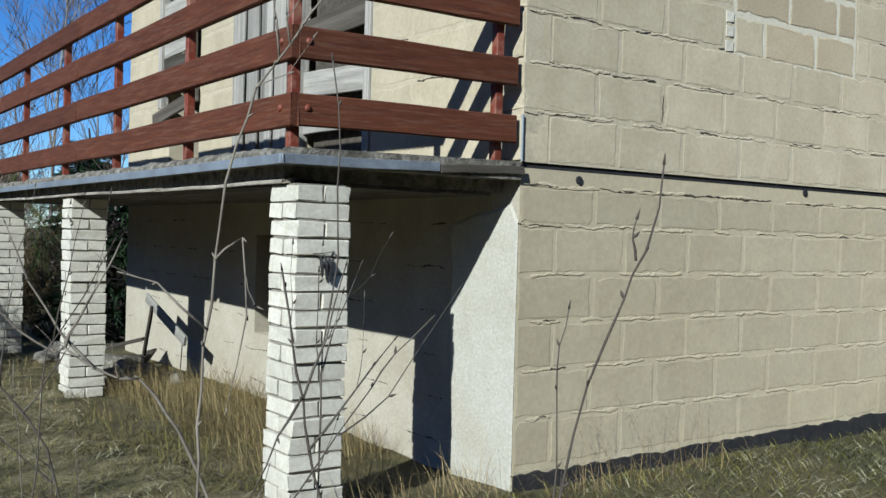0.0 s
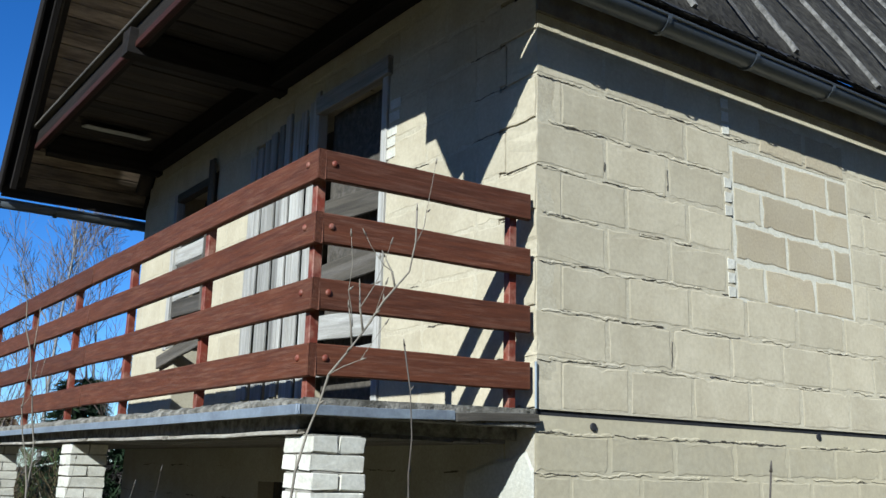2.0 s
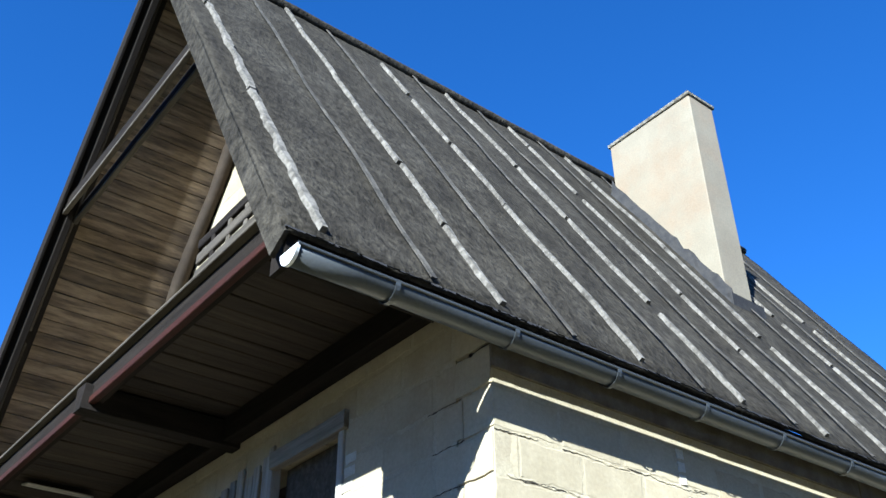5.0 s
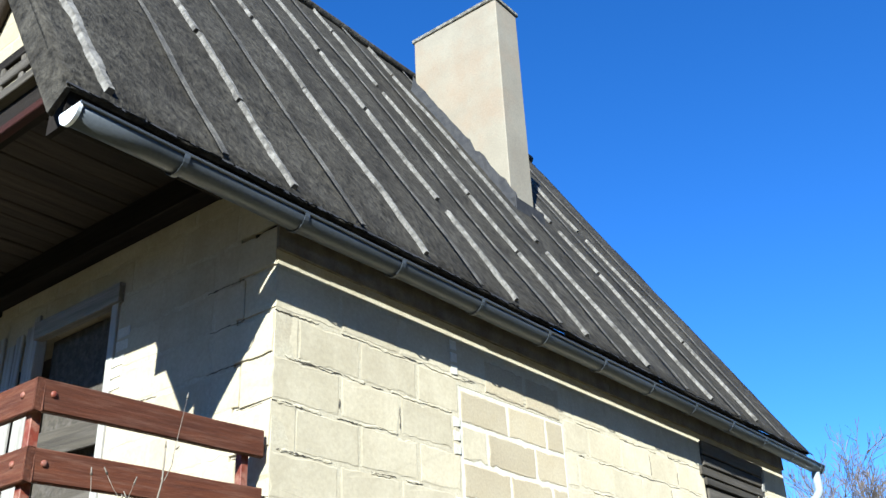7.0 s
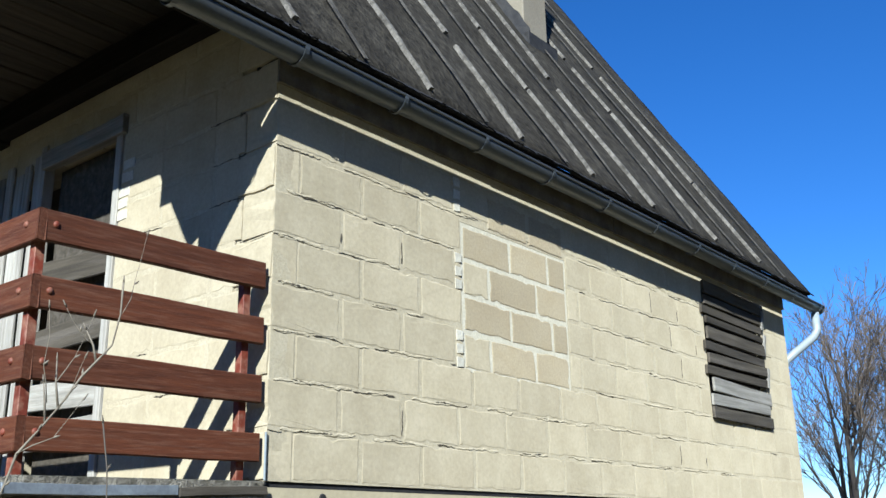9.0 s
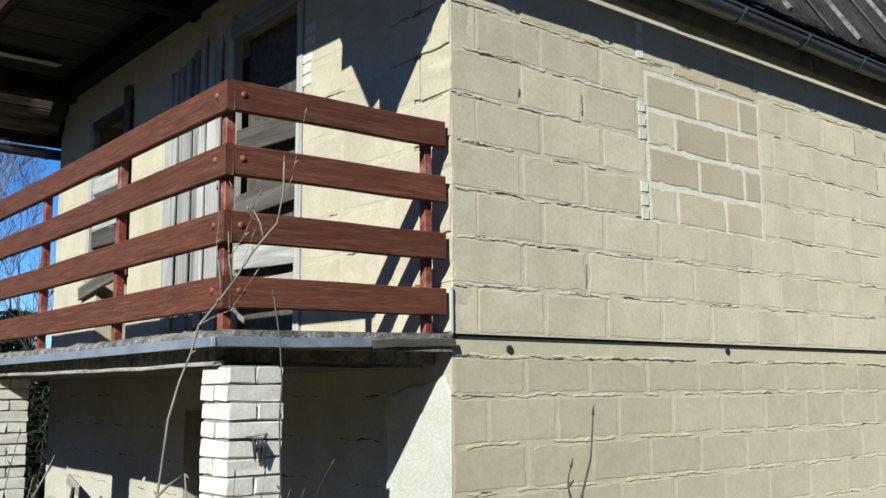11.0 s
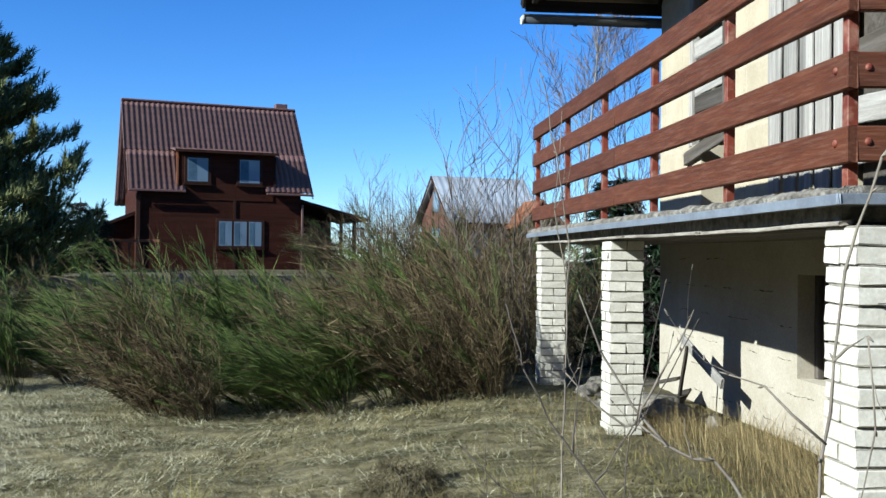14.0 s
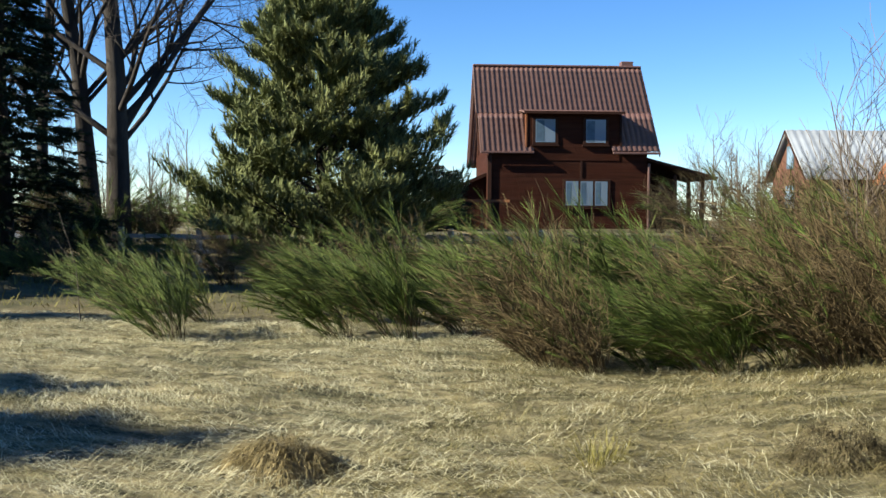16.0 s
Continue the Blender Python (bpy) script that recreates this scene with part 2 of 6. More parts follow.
def plank_mesh(l, w, t, mat, v=0):
    """A sawn board along x, its middle at the origin, with softened and uneven edges."""
    key = (round(l, 2), round(w, 3), round(t, 3), mat.name, v)
    if key not in PLANKS:
        rng = random.Random(str(key))
        bm = bmesh.new()
        n, b = 5, min(0.005, t * 0.2)
        rows = []
        for i in range(n):
            x = -l / 2 + l * i / (n - 1)
            dy, dz = rng.uniform(-0.003, 0.003), rng.uniform(-0.003, 0.003)
            rows.append([bm.verts.new((x + (rng.uniform(-0.006, 0.006) if i in (0, n - 1) else 0), y + dy, z + dz)) for y, z in (
                (-t / 2 + b, -w / 2), (t / 2 - b, -w / 2), (t / 2, -w / 2 + b), (t / 2, w / 2 - b), (t / 2 - b, w / 2), (-t / 2 + b, w / 2), (-t / 2, w / 2 - b), (-t / 2, -w / 2 + b))])
        for a, c in zip(rows, rows[1:]):
            for k in range(8):
                bm.faces.new((a[k], a[(k + 1) % 8], c[(k + 1) % 8], c[k]))
        bm.faces.new(rows[0][::-1])
        bm.faces.new(rows[-1])
        bmesh.ops.recalc_face_normals(bm, faces=bm.faces)
        PLANKS[key] = mesh_of(bm, "board", mat)
    return PLANKS[key]


def board(name, a, b, w, t, mat, parent, up=(0, 0, 1), label="", v=None):
    """A board from a to b, w wide along 'up', t thick."""
    a, b = Vector(a), Vector(b)
    x = (b - a).normalized()
    y = Vector(up).cross(x).normalized()
    z = x.cross(y)
    m = Matrix((x, y, z)).transposed().to_4x4()
    m.translation = (a + b) / 2
    return put(name, plank_mesh((b - a).length, w, t, mat, random.randrange(4) if v is None else v), parent, m, label)


BLOCKS = {}


def block_mesh(l, h, d, mat, v, rough=0.008):
    """A building block with a ragged, worn outline: x along the wall, y into it, z up."""
    key = (round(l, 2), round(h, 3), round(d, 2), mat.name, v)
    if key not in BLOCKS:
        rng = random.Random(str(key))
        bm = bmesh.new()
        k = max(3, round(l / 0.04))
        out = [(l * i / k, 0.0, 0, 1) for i in range(k)] + [(l, h * i / 4, -1, 0) for i in range(4)] + [(l * (k - i) / k, h, 0, -1) for i in range(k)] + [(0.0, h * (4 - i) / 4, 1, 0) for i in range(4)]
        n = len(out)
        corner = (0, k, k + 4, 2 * k + 4)
        rim, top, back = [], [], []
        for i, (x, z, ix, iz) in enumerate(out):
            e = rough * max(0.05, 0.6 + 1.1 * noise.noise((x * 7 + v * 3.7, z * 7, len(mat.name) + l))) + rng.uniform(0, 0.8) * rough
            if rng.random() < 0.07:
                e += rng.uniform(0.006, 0.016)
            if i in corner:
                ix, iz = (1 if x < l / 2 else -1) * 0.9, (1 if z < h / 2 else -1) * 0.9
            f = e + rng.uniform(0.003, 0.012)
            rim.append(bm.verts.new((x + ix * e, 0.0018, z + iz * e)))
            top.append(bm.verts.new((x + ix * f, rng.uniform(-0.0012, 0.0006), z + iz * f)))
            back.append(bm.verts.new((x, d, z)))
        for i in range(n):
            j = (i + 1) % n
            bm.faces.new((rim[i], rim[j], top[j], top[i]))
            bm.faces.new((back[i], back[j], rim[j], rim[i]))
        bm.faces.new(top)
        bmesh.ops.recalc_face_normals(bm, faces=bm.faces)
        BLOCKS[key] = mesh_of(bm, "block", mat)
    return BLOCKS[key]


def courses(start, stop, first, length=0.5, joint=0.01):
    """Stretches of one course from start to stop, the first joint at 'first'."""
    cuts = [start]
    x = first
    while x < stop - 0.04:
        if x > start + 0.04:
            cuts.append(x + 0.02 * noise.noise((x * 3.3, first * 7, 2)))
        x += length
    return [(a + joint / 2, b - joint / 2) for a, b in zip(cuts, cuts[1:] + [stop])]


def cut_out(spans, z0, z1, holes):
    zm = (z0 + z1) / 2
    for a, b, c, d in holes:
        if c < zm < d:
            spans = [s for p, q in spans for s in ((p, min(q, a - 0.005)), (max(p, b + 0.005), q)) if s[1] - s[0] > 0.035]
    return spans


def cored(bm, u0, u1, z0, z1, holes, make):
    """Boxes of a wall's core round its openings."""
    us = sorted({u0, u1, *(min(max(h[i], u0), u1) for h in holes for i in (0, 1))})
    zs = sorted({z0, z1, *(min(max(h[i], z0), z1) for h in holes for i in (2, 3))})
    for za, zb in zip(zs, zs[1:]):
        run = None
        for ua, ub in zip(us, us[1:]):
            um, zm = (ua + ub) / 2, (za + zb) / 2
            if any(a < um < b and c < zm < d for a, b, c, d in holes):
                if run:
                    make(bm, run[0], run[1], za, zb)
                run = None
            else:
                run = (run[0], ub) if run else (ua, ub)
        if run:
            make(bm, run[0], run[1], za, zb)

# ---- ground ----
HX, HY, FLOOR = 7.33, 6.2, 1.6      # the house: length, width, height of its upper floor
TAN, EAVE_Y, EAVE_Z = 1.595, -0.165, 3.965
RIDGE_Y = HY / 2
RIDGE_Z = EAVE_Z + TAN * (RIDGE_Y - EAVE_Y)


def step(a, b, x):
    x = min(1, max(0, (x - a) / (b - a)))
    return x * x * (3 - 2 * x)


def ground_z(x, y):
    dx, dy = max(-1.3 - x, 0, x - HX), max(-y, 0, y - HY)
    z = -0.03 - 0.24 * step(0.1, 3.0, math.hypot(dx, dy))
    z += 0.85 * step(12, 42, y) + 0.25 * step(8, 30, -x - 6) * step(0, 8, y)
    far = step(3, 60, math.hypot(x, y))
    z += 0.05 * noise.noise((x * 0.55, y * 0.55, 1.7)) + 0.018 * noise.noise((x * 2.1, y * 2.1, 4.2)) + 0.3 * far * noise.noise((x * 0.05, y * 0.05, 9))
    return z


M_GROUND = surf("matted dry grass", (0.13, 0.108, 0.0558), (0.0806, 0.0682, 0.031), 1.9, 0.95, 0.9, 0.03, (0.0434, 0.0465, 0.0161), 0.6, 0.75, fine=30)
bm = bmesh.new()
rings, segs, ring0 = 96, 168, None
mid = bm.verts.new((-3.2, 3.0, ground_z(-3.2, 3.0)))
for i in range(rings):
    r = 0.12 * 1.075 ** i + 0.07 * i
    ring = []
    for k in range(segs):
        a = 2 * math.pi * k / segs
        x, y = -3.2 + r * math.cos(a), 3.0 + r * math.sin(a)
        ring.append(bm.verts.new((x, y, ground_z(x, y))))
    for k in range(segs):
        j = (k + 1) % segs
        if ring0:
            bm.faces.new((ring0[k], ring[k], ring[j], ring0[j]))
        else:
            bm.faces.new((mid, ring[k], ring[j]))
    ring0 = ring
ground = part("ground", bm, M_GROUND, None, "uneven meadow of matted straw-coloured dry grass", smooth=True)
tagged(ground, category="ground", kind="structure")

# ---- the block house: walls ----
SIDE_HOLES = [(5.22, 6.60, 2.28, 3.58), (5.62, 6.60, 0.56, 1.30), (1.575, 2.83, 2.32, 3.30)]
GABLE_HOLES = [(1.45, 3.50, 1.58, 3.92), (4.28, 5.32, 2.32, 3.85), (4.28, 5.0, 1.58, 2.33)]

bm = bmesh.new()
cored(bm, 0.012, HX - 0.012, 1.60, 3.70, SIDE_HOLES, lambda b, a, c, z0, z1: box(b, a, c, 0.0019, 0.30, z0, z1))
me = mesh_of(bm, "wall_south", M_MORTAR)
wall_side = tagged(new("wall_south", me), "long cream block side wall, upper storey", "wall", kind="structure")
bm = bmesh.new()
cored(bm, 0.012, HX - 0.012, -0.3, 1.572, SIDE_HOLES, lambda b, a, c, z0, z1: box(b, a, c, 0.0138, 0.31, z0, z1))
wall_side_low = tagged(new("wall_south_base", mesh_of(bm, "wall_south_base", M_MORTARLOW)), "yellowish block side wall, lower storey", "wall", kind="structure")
bm = bmesh.new()
cored(bm, 0.305, HY - 0.012, 1.60, EAVE_Z - 0.1, GABLE_HOLES, lambda b, a, c, z0, z1: box(b, 0.0019, 0.30, a, c, z0, z1))
# the triangle under the roof
tri = [(0.0, EAVE_Z - 0.1), (HY, EAVE_Z - 0.1), (RIDGE_Y, RIDGE_Z - 0.35)]
fr = [bm.verts.new((0.0019, y, z)) for y, z in tri]
bk = [bm.verts.new((0.30, y, z)) for y, z in tri]
bm.faces.new(fr), bm.faces.new(bk[::-1])
for i in range(3):
    bm.faces.new((fr[i], bk[i], bk[(i + 1) % 3], fr[(i + 1) % 3]))
bmesh.ops.recalc_face_normals(bm, faces=bm.faces)
wall_gable = tagged(new("wall_west", mesh_of(bm, "wall_west", M_MORTAR)), "cream block gable wall behind the balcony", "wall", kind="structure")
low_gable = bmesh.new()
cored(low_gable, 0.017, HY - 0.012, -0.3, 1.586, [(2.62, 3.08, 0.455, 1.19)], lambda b, a, c, z0, z1: box(b, 0.011, 0.30, a, c, z0, z1))
wall_gable_low = tagged(new("wall_west_base", mesh_of(low_gable, "wall_west_base", M_WASH)),
                        "smooth cream lime-washed wall under the balcony", "wall", kind="structure")
bm = boxed(HX - 0.3, HX, 0.30, HY - 0.3, -0.3, 3.86)
tagged(part("wall_east", bm, M_BLOCK), "plain cream end wall", "wall", kind="structure")
bm = boxed(0.31, HX, HY - 0.3, HY, -0.3, 3.86)
tagged(part("wall_north", bm, M_BLOCK), "plain cream rear wall", "wall", kind="structure")
tagged(part("floor", boxed(0.31, HX - 0.31, 0.31, HY - 0.31, 1.42, 1.58), M_CONCRETE), "bare concrete floor", "floor", kind="structure")
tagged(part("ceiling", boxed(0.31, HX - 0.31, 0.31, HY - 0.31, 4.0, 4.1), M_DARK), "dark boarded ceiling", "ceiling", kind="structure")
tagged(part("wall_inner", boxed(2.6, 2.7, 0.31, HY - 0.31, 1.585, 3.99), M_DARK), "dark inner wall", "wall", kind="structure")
tagged(part("damp_course", boxed(0.004, HX - 0.01, 0.013, 0.29, 1.5725, 1.5995), M_TAR), "black felt damp course between the storeys", "damp course", kind="structure")
bm = bmesh.new()
n = 240
lo, hi = [], []
for i in range(n + 1):
    x = HX * i / n
    lo.append(bm.verts.new((x, -0.006, -0.35)))
    hi.append(bm.verts.new((x, -0.004, 0.045 + 0.02 * noise.noise((x * 4, 0, 3)) + 0.014 * noise.noise((x * 15, 0, 6)) + 0.012 * x)))
back = [bm.verts.new((v.co.x, 0.019, v.co.z)) for v in hi]
for i in range(n):
    bm.faces.new((lo[i], lo[i + 1], hi[i + 1], hi[i]))
    bm.faces.new((hi[i], hi[i + 1], back[i + 1], back[i]))
tagged(part("plinth", bm, M_TAR), "black bitumen coating along the wall base", "plinth", kind="structure")

# ---- roof ----
X0, X1 = -1.43, 7.82


def roof_pt(x, s, side, lift=0.0):
    """A point on the roof: s from 0 at the eave to 1 at the ridge; side 0 faces south."""
    y = EAVE_Y + (RIDGE_Y - EAVE_Y) * s
    z = EAVE_Z + (RIDGE_Z - EAVE_Z) * s
    nrm = Vector((0, -TAN, 1)).normalized() * lift
    y, z = y + nrm.y, z + nrm.z
    return Vector((x, y if side == 0 else HY - y, z))


roof = thing("roof", "steep gable roof covered with dark mineral felt", "roof", kind="structure")
for side in (0, 1):
    bm = bmesh.new()
    nx, ns = 130, 36
    grid = []
    for i in range(nx + 1):
        x = X0 + (X1 - X0) * i / nx
        row = []
        for k in range(ns + 1):
            s = k / ns
            lift = 0.02 * noise.noise((x * 1.3, s * 5, 2 + side)) + 0.006 * noise.noise((x * 7, s * 22, 7))
            if k == 0:
                s -= 0.004 + 0.006 * abs(noise.noise((x * 11, 0, 5)))
            row.append(bm.verts.new(roof_pt(x, s, side, lift)))
        grid.append(row)
    for i in range(nx):
        for k in range(ns):
            q = (grid[i][k], grid[i + 1][k], grid[i + 1][k + 1], grid[i][k + 1])
            bm.faces.new(q if side == 0 else q[::-1])
    ob = part("roofing_felt", bm, M_FELT, roof, "dark granular roofing felt, worn in streaks", smooth=True)
    so = ob.modifiers.new("thick", "SOLIDIFY")
    so.thickness, so.offset = 0.03, -1
# battens that hold the felt down, and faint seams between them
for i, (x, w, t) in enumerate([(-1.20, 0.06, 0.022), (-0.02, 0.042, 0.018), (1.12, 0.04, 0.018), (2.14, 0.045, 0.018), (3.12, 0.04, 0.016), (4.11, 0.045, 0.018), (5.38, 0.045, 0.018), (6.45, 0.045, 0.018)]):
    a = 0.012
    rng = random.Random(i)
    while a < 0.97:
        b = min(0.995, a + rng.uniform(0.12, 0.36))
        x0, x1 = x + rng.uniform(-0.012, 0.012), x + rng.uniform(-0.012, 0.012)
        n = max(4, int((b - a) * 110))
        bm = bmesh.new()
        rows = []
        for k in range(n + 1):
            f = k / n
            s, c = a + (b - a) * f, x0 + (x1 - x0) * f
            l, r = (0.5 * w * max(0.3, 0.85 + 0.8 * noise.noise((x * 3 + m * 5.3, s * 38, i)) + 0.4 * noise.noise((x + m, s * 120, i))) for m in (0, 1))
            up = 0.012 + 0.02 * noise.noise((c * 1.3, s * 5, 2))
            rows.append([bm.verts.new(roof_pt(c + dx, s, 0, up + h)) for dx, h in ((-l, -0.012), (-0.8 * l, t), (0.8 * r, t), (r, -0.012))])
        for p, q in zip(rows, rows[1:]):
            for k in range(4):
                j = (k + 1) % 4
                bm.faces.new((p[k], p[j], q[j], q[k]))
        bm.faces.new(rows[0]), bm.faces.new(rows[-1][::-1])
        bmesh.ops.recalc_face_normals(bm, faces=bm.faces)
        part("batten", bm, M_LATH, roof)
        a = b + rng.choice((0.003, 0.006, 0.03))
for i, x in enumerate([-0.55, 0.48, 1.65, 2.62, 3.6, 4.75, 5.9, 7.0]):
    bm = bmesh.new()
    for k in range(36):
        s0, s1 = k / 36, (k + 1) / 36
        w = 0.035 + 0.02 * noise.noise((x * 3, k * 0.4, 1))
        q = [bm.verts.new(roof_pt(x + dx + 0.008 * noise.noise((x, s * 30, dx)), s, 0, 0.024 + 0.02 * noise.noise((x * 1.3, s * 5, 2)))) for s, dx in ((s0, 0), (s0, w), (s1, w), (s1, 0))]
        bm.faces.new(q)
    ob = part("felt_seam", bm, M_FELTSEAM, roof, "pale worn seam of the felt")
    so = ob.modifiers.new("thick", "SOLIDIFY")
    so.thickness, so.offset = 0.008, 0
# ragged drip edge
bm = bmesh.new()
rng = random.Random(5)
x = X0
while x < X1:
    w = rng.uniform(0.012, 0.045)
    a, b = roof_pt(x, -0.006, 0, 0.012), roof_pt(x + w, -0.006, 0, 0.012)
    d = Vector((0, -0.012, -rng.uniform(0.004, 0.02) - 0.02 * abs(noise.noise((x * 3, 0, 1)))))
    o = Vector((0, 0.012, 0))
    v = [bm.verts.new(p) for p in (a, b, b + d, a + d * 0.7, a + o, b + o, b + d + o, a + d * 0.7 + o)]
    for q in ((0, 1, 2, 3), (7, 6, 5, 4), (0, 3, 7, 4), (1, 5, 6, 2), (3, 2, 6, 7), (0, 4, 5, 1)):
        bm.faces.new([v[k] for k in q])
    x += w
part("drip_edge", bm, M_TAR, roof, "ragged torn felt edge")
# ridge roll
bm = bmesh.new()
tube(bm, [(X0 + (X1 - X0) * i / 30, RIDGE_Y, RIDGE_Z + 0.015 + 0.015 * noise.noise((i * 0.7, 0, 0))) for i in range(31)], [0.07] * 31, 8)
part("ridge_cap", bm, M_FELT, roof, "felt folded over the ridge", smooth=True)
# underside boards at the gable overhang, laid along the ridge
LEN = math.hypot(RIDGE_Y - EAVE_Y, RIDGE_Z - EAVE_Z)
for side in (0, 1):
    k, w = 0, 0.135
    while (k + 1) * w < LEN - 0.05:
        s = (k + 0.5) * w / LEN
        a, b = roof_pt(X0 + 0.04, s, side, -0.075), roof_pt(-0.01, s, side, -0.075)
        up = roof_pt(0, 1, side) - roof_pt(0, 0, side)
        board("soffit_board", a, b, w - 0.006, 0.022, M_SOFFIT, roof, up=up)
        k += 1
    # barge board at the rake, with a thin pale strip on it, and an inner rafter
    up = Vector((1, 0, 0)).cross(roof_pt(0, 1, side) - roof_pt(0, 0, side))
    board("barge_board", roof_pt(X0 + 0.015, -0.01, side, -0.085), roof_pt(X0 + 0.015, 0.995, side, -0.085), 0.16, 0.03, M_BEAM if side else M_FELT, roof, up=up)
    board("rafter", roof_pt(X0 + 0.12, 0.0, side, -0.14), roof_pt(X0 + 0.12, 0.985, side, -0.14), 0.11, 0.06, M_BEAM, roof, up=up)
    board("rake_lining", roof_pt(X0 + 0.13, 0.0, side, -0.092), roof_pt(X0 + 0.13, 0.985, side, -0.092), 0.22, 0.012, M_BEAM, roof, up=(1, 0, 0), v=0)
    for a, b in ((0.02, 0.33), (0.35, 0.6), (0.62, 0.98)):
        board("trim_strip", roof_pt(X0 + 0.165, a, side, -0.14), roof_pt(X0 + 0.165, b, side, -0.14), 0.035, 0.025, M_DARKWOOD, roof, up=up)
    # the log where the underside meets the gable wall
    bm = bmesh.new()
    pts = [roof_pt(-0.085 + 0.012 * math.sin(i * 1.7), 0.03 + 0.93 * i / 12, side, -0.17) for i in range(13)]
    tube(bm, pts, [0.07 + 0.008 * math.sin(i * 2.3) for i in range(13)], 9)
    part("log_rafter", bm, M_DARKLOG, roof, "peeled brown log along the wall", smooth=True)
# collar of two boards, and its short post
for z, x in ((6.76, X0 + 0.07), (6.72, X0 + 0.19)):
    y0, y1 = EAVE_Y + (z - EAVE_Z) / TAN + 0.1, HY - EAVE_Y - (z - EAVE_Z) / TAN - 0.1
    board("collar_board", (x, y0, z), (x, y1, z), 0.13, 0.04, M_BEAM, roof)
    board("collar_edge", (x - 0.004, y0 + 0.02, z - 0.08), (x - 0.004, y1 - 0.02, z - 0.08), 0.03, 0.046, M_DARKWOOD, roof, label="weathered pale lower edge")
# eave boards along the side wall
for side in (0, 1):
    for a, b in ((0.0, 2.4), (2.41, 4.9), (4.91, X1 - 0.02)):
        y = (-0.09, HY + 0.09)[side]
        board("eave_board", (a, y, 3.935), (b, y, 3.935), 0.15, 0.022, M_BEAM, roof, up=(0, 1, 0.9 * (1 - 2 * side)))
        board("wall_plate", (max(a, 0.02), (0.12, HY - 0.12)[side], 3.765), (min(b, HX), (0.12, HY - 0.12)[side], 3.765), 0.30, 0.18, M_BEAM, roof)
    fy, dz = (EAVE_Y + 0.03, HY - EAVE_Y - 0.03)[side], (0.0, 0.003, -0.002, 0.004, 0.001, -0.001)
    for k in range(6):
        fa = X0 + 0.04 + (X1 - X0 - 0.07) * k / 6
        board("fascia", (fa, fy, 3.879 + dz[k]), (fa + (X1 - X0 - 0.07) / 6 - 0.002, fy, 3.879 + dz[(k + 2) % 6]), 0.13, 0.022, M_BEAM, roof)
board("rake_end", roof_pt(X1 - 0.02, 0, 0, -0.08), roof_pt(X1 - 0.02, 0.99, 0, -0.08), 0.15, 0.03, M_BEAM, roof, up=Vector((1, 0, 0)).cross(Vector((0, 1, TAN))), v=0)
board("rake_end", roof_pt(X1 - 0.02, 0, 1, -0.08), roof_pt(X1 - 0.02, 0.99, 1, -0.08), 0.15, 0.03, M_BEAM, roof, up=Vector((1, 0, 0)).cross(Vector((0, -1, TAN))), v=0)

# added behind the gutter to cut short the sunlit slit on the gable
board("eave_closer", (X0 + 0.04, EAVE_Y + 0.03, 3.80), (-0.50, EAVE_Y + 0.03, 3.80), 0.10, 0.02, M_BEAM, roof, v=0)
for a, b in ((0.0, 3.6), (3.61, HX)):
    board("eave_lining", (a, -0.004, 3.80), (b, -0.004, 3.80), 0.20, 0.02, M_LINING, roof, v=0)

# ---- overhang deck over the balcony ----
deck = thing("gable_deck", "dark wooden deck under the projecting gable", "deck", kind="structure")
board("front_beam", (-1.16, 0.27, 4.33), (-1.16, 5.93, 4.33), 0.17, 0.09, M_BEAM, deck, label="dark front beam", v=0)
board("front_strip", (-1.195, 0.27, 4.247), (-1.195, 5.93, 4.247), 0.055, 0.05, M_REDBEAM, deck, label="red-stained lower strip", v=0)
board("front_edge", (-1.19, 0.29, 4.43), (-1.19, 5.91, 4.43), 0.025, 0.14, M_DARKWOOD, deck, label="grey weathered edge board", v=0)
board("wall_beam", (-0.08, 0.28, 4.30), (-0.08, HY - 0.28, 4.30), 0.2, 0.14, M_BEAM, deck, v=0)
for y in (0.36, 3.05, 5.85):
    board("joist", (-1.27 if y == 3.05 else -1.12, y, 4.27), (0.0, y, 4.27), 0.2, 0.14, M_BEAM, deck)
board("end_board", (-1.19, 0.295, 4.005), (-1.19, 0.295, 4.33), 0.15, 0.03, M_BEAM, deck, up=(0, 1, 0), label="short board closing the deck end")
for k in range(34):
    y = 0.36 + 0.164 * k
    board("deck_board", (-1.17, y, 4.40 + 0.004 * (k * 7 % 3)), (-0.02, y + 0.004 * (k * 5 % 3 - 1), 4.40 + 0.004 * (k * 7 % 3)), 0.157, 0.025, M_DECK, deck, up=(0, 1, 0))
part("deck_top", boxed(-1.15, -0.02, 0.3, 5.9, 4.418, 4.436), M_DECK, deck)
board("loose_plate", (-0.95, 5.25, 4.33), (-0.35, 5.25, 4.33), 0.2, 0.012, M_GREY, deck, up=(0, 1, 0.2), label="pale loose board")
# low balustrade at the front of the deck
bal = thing("gable_balustrade", "low dark balustrade of rough boards under the gable", "balustrade")
for z, w, y0, y1 in ((4.82, 0.07, 0.60, 1.5), (4.70, 0.08, 0.50, 1.5), (4.59, 0.06, 0.43, 1.5), (4.49, 0.06, 0.38, 1.5)):
    board("balustrade_rail", (-1.16, y0, z), (-1.16, y1, z), w, 0.03, M_BEAM if z > 4.75 else M_DARKWOOD, bal)
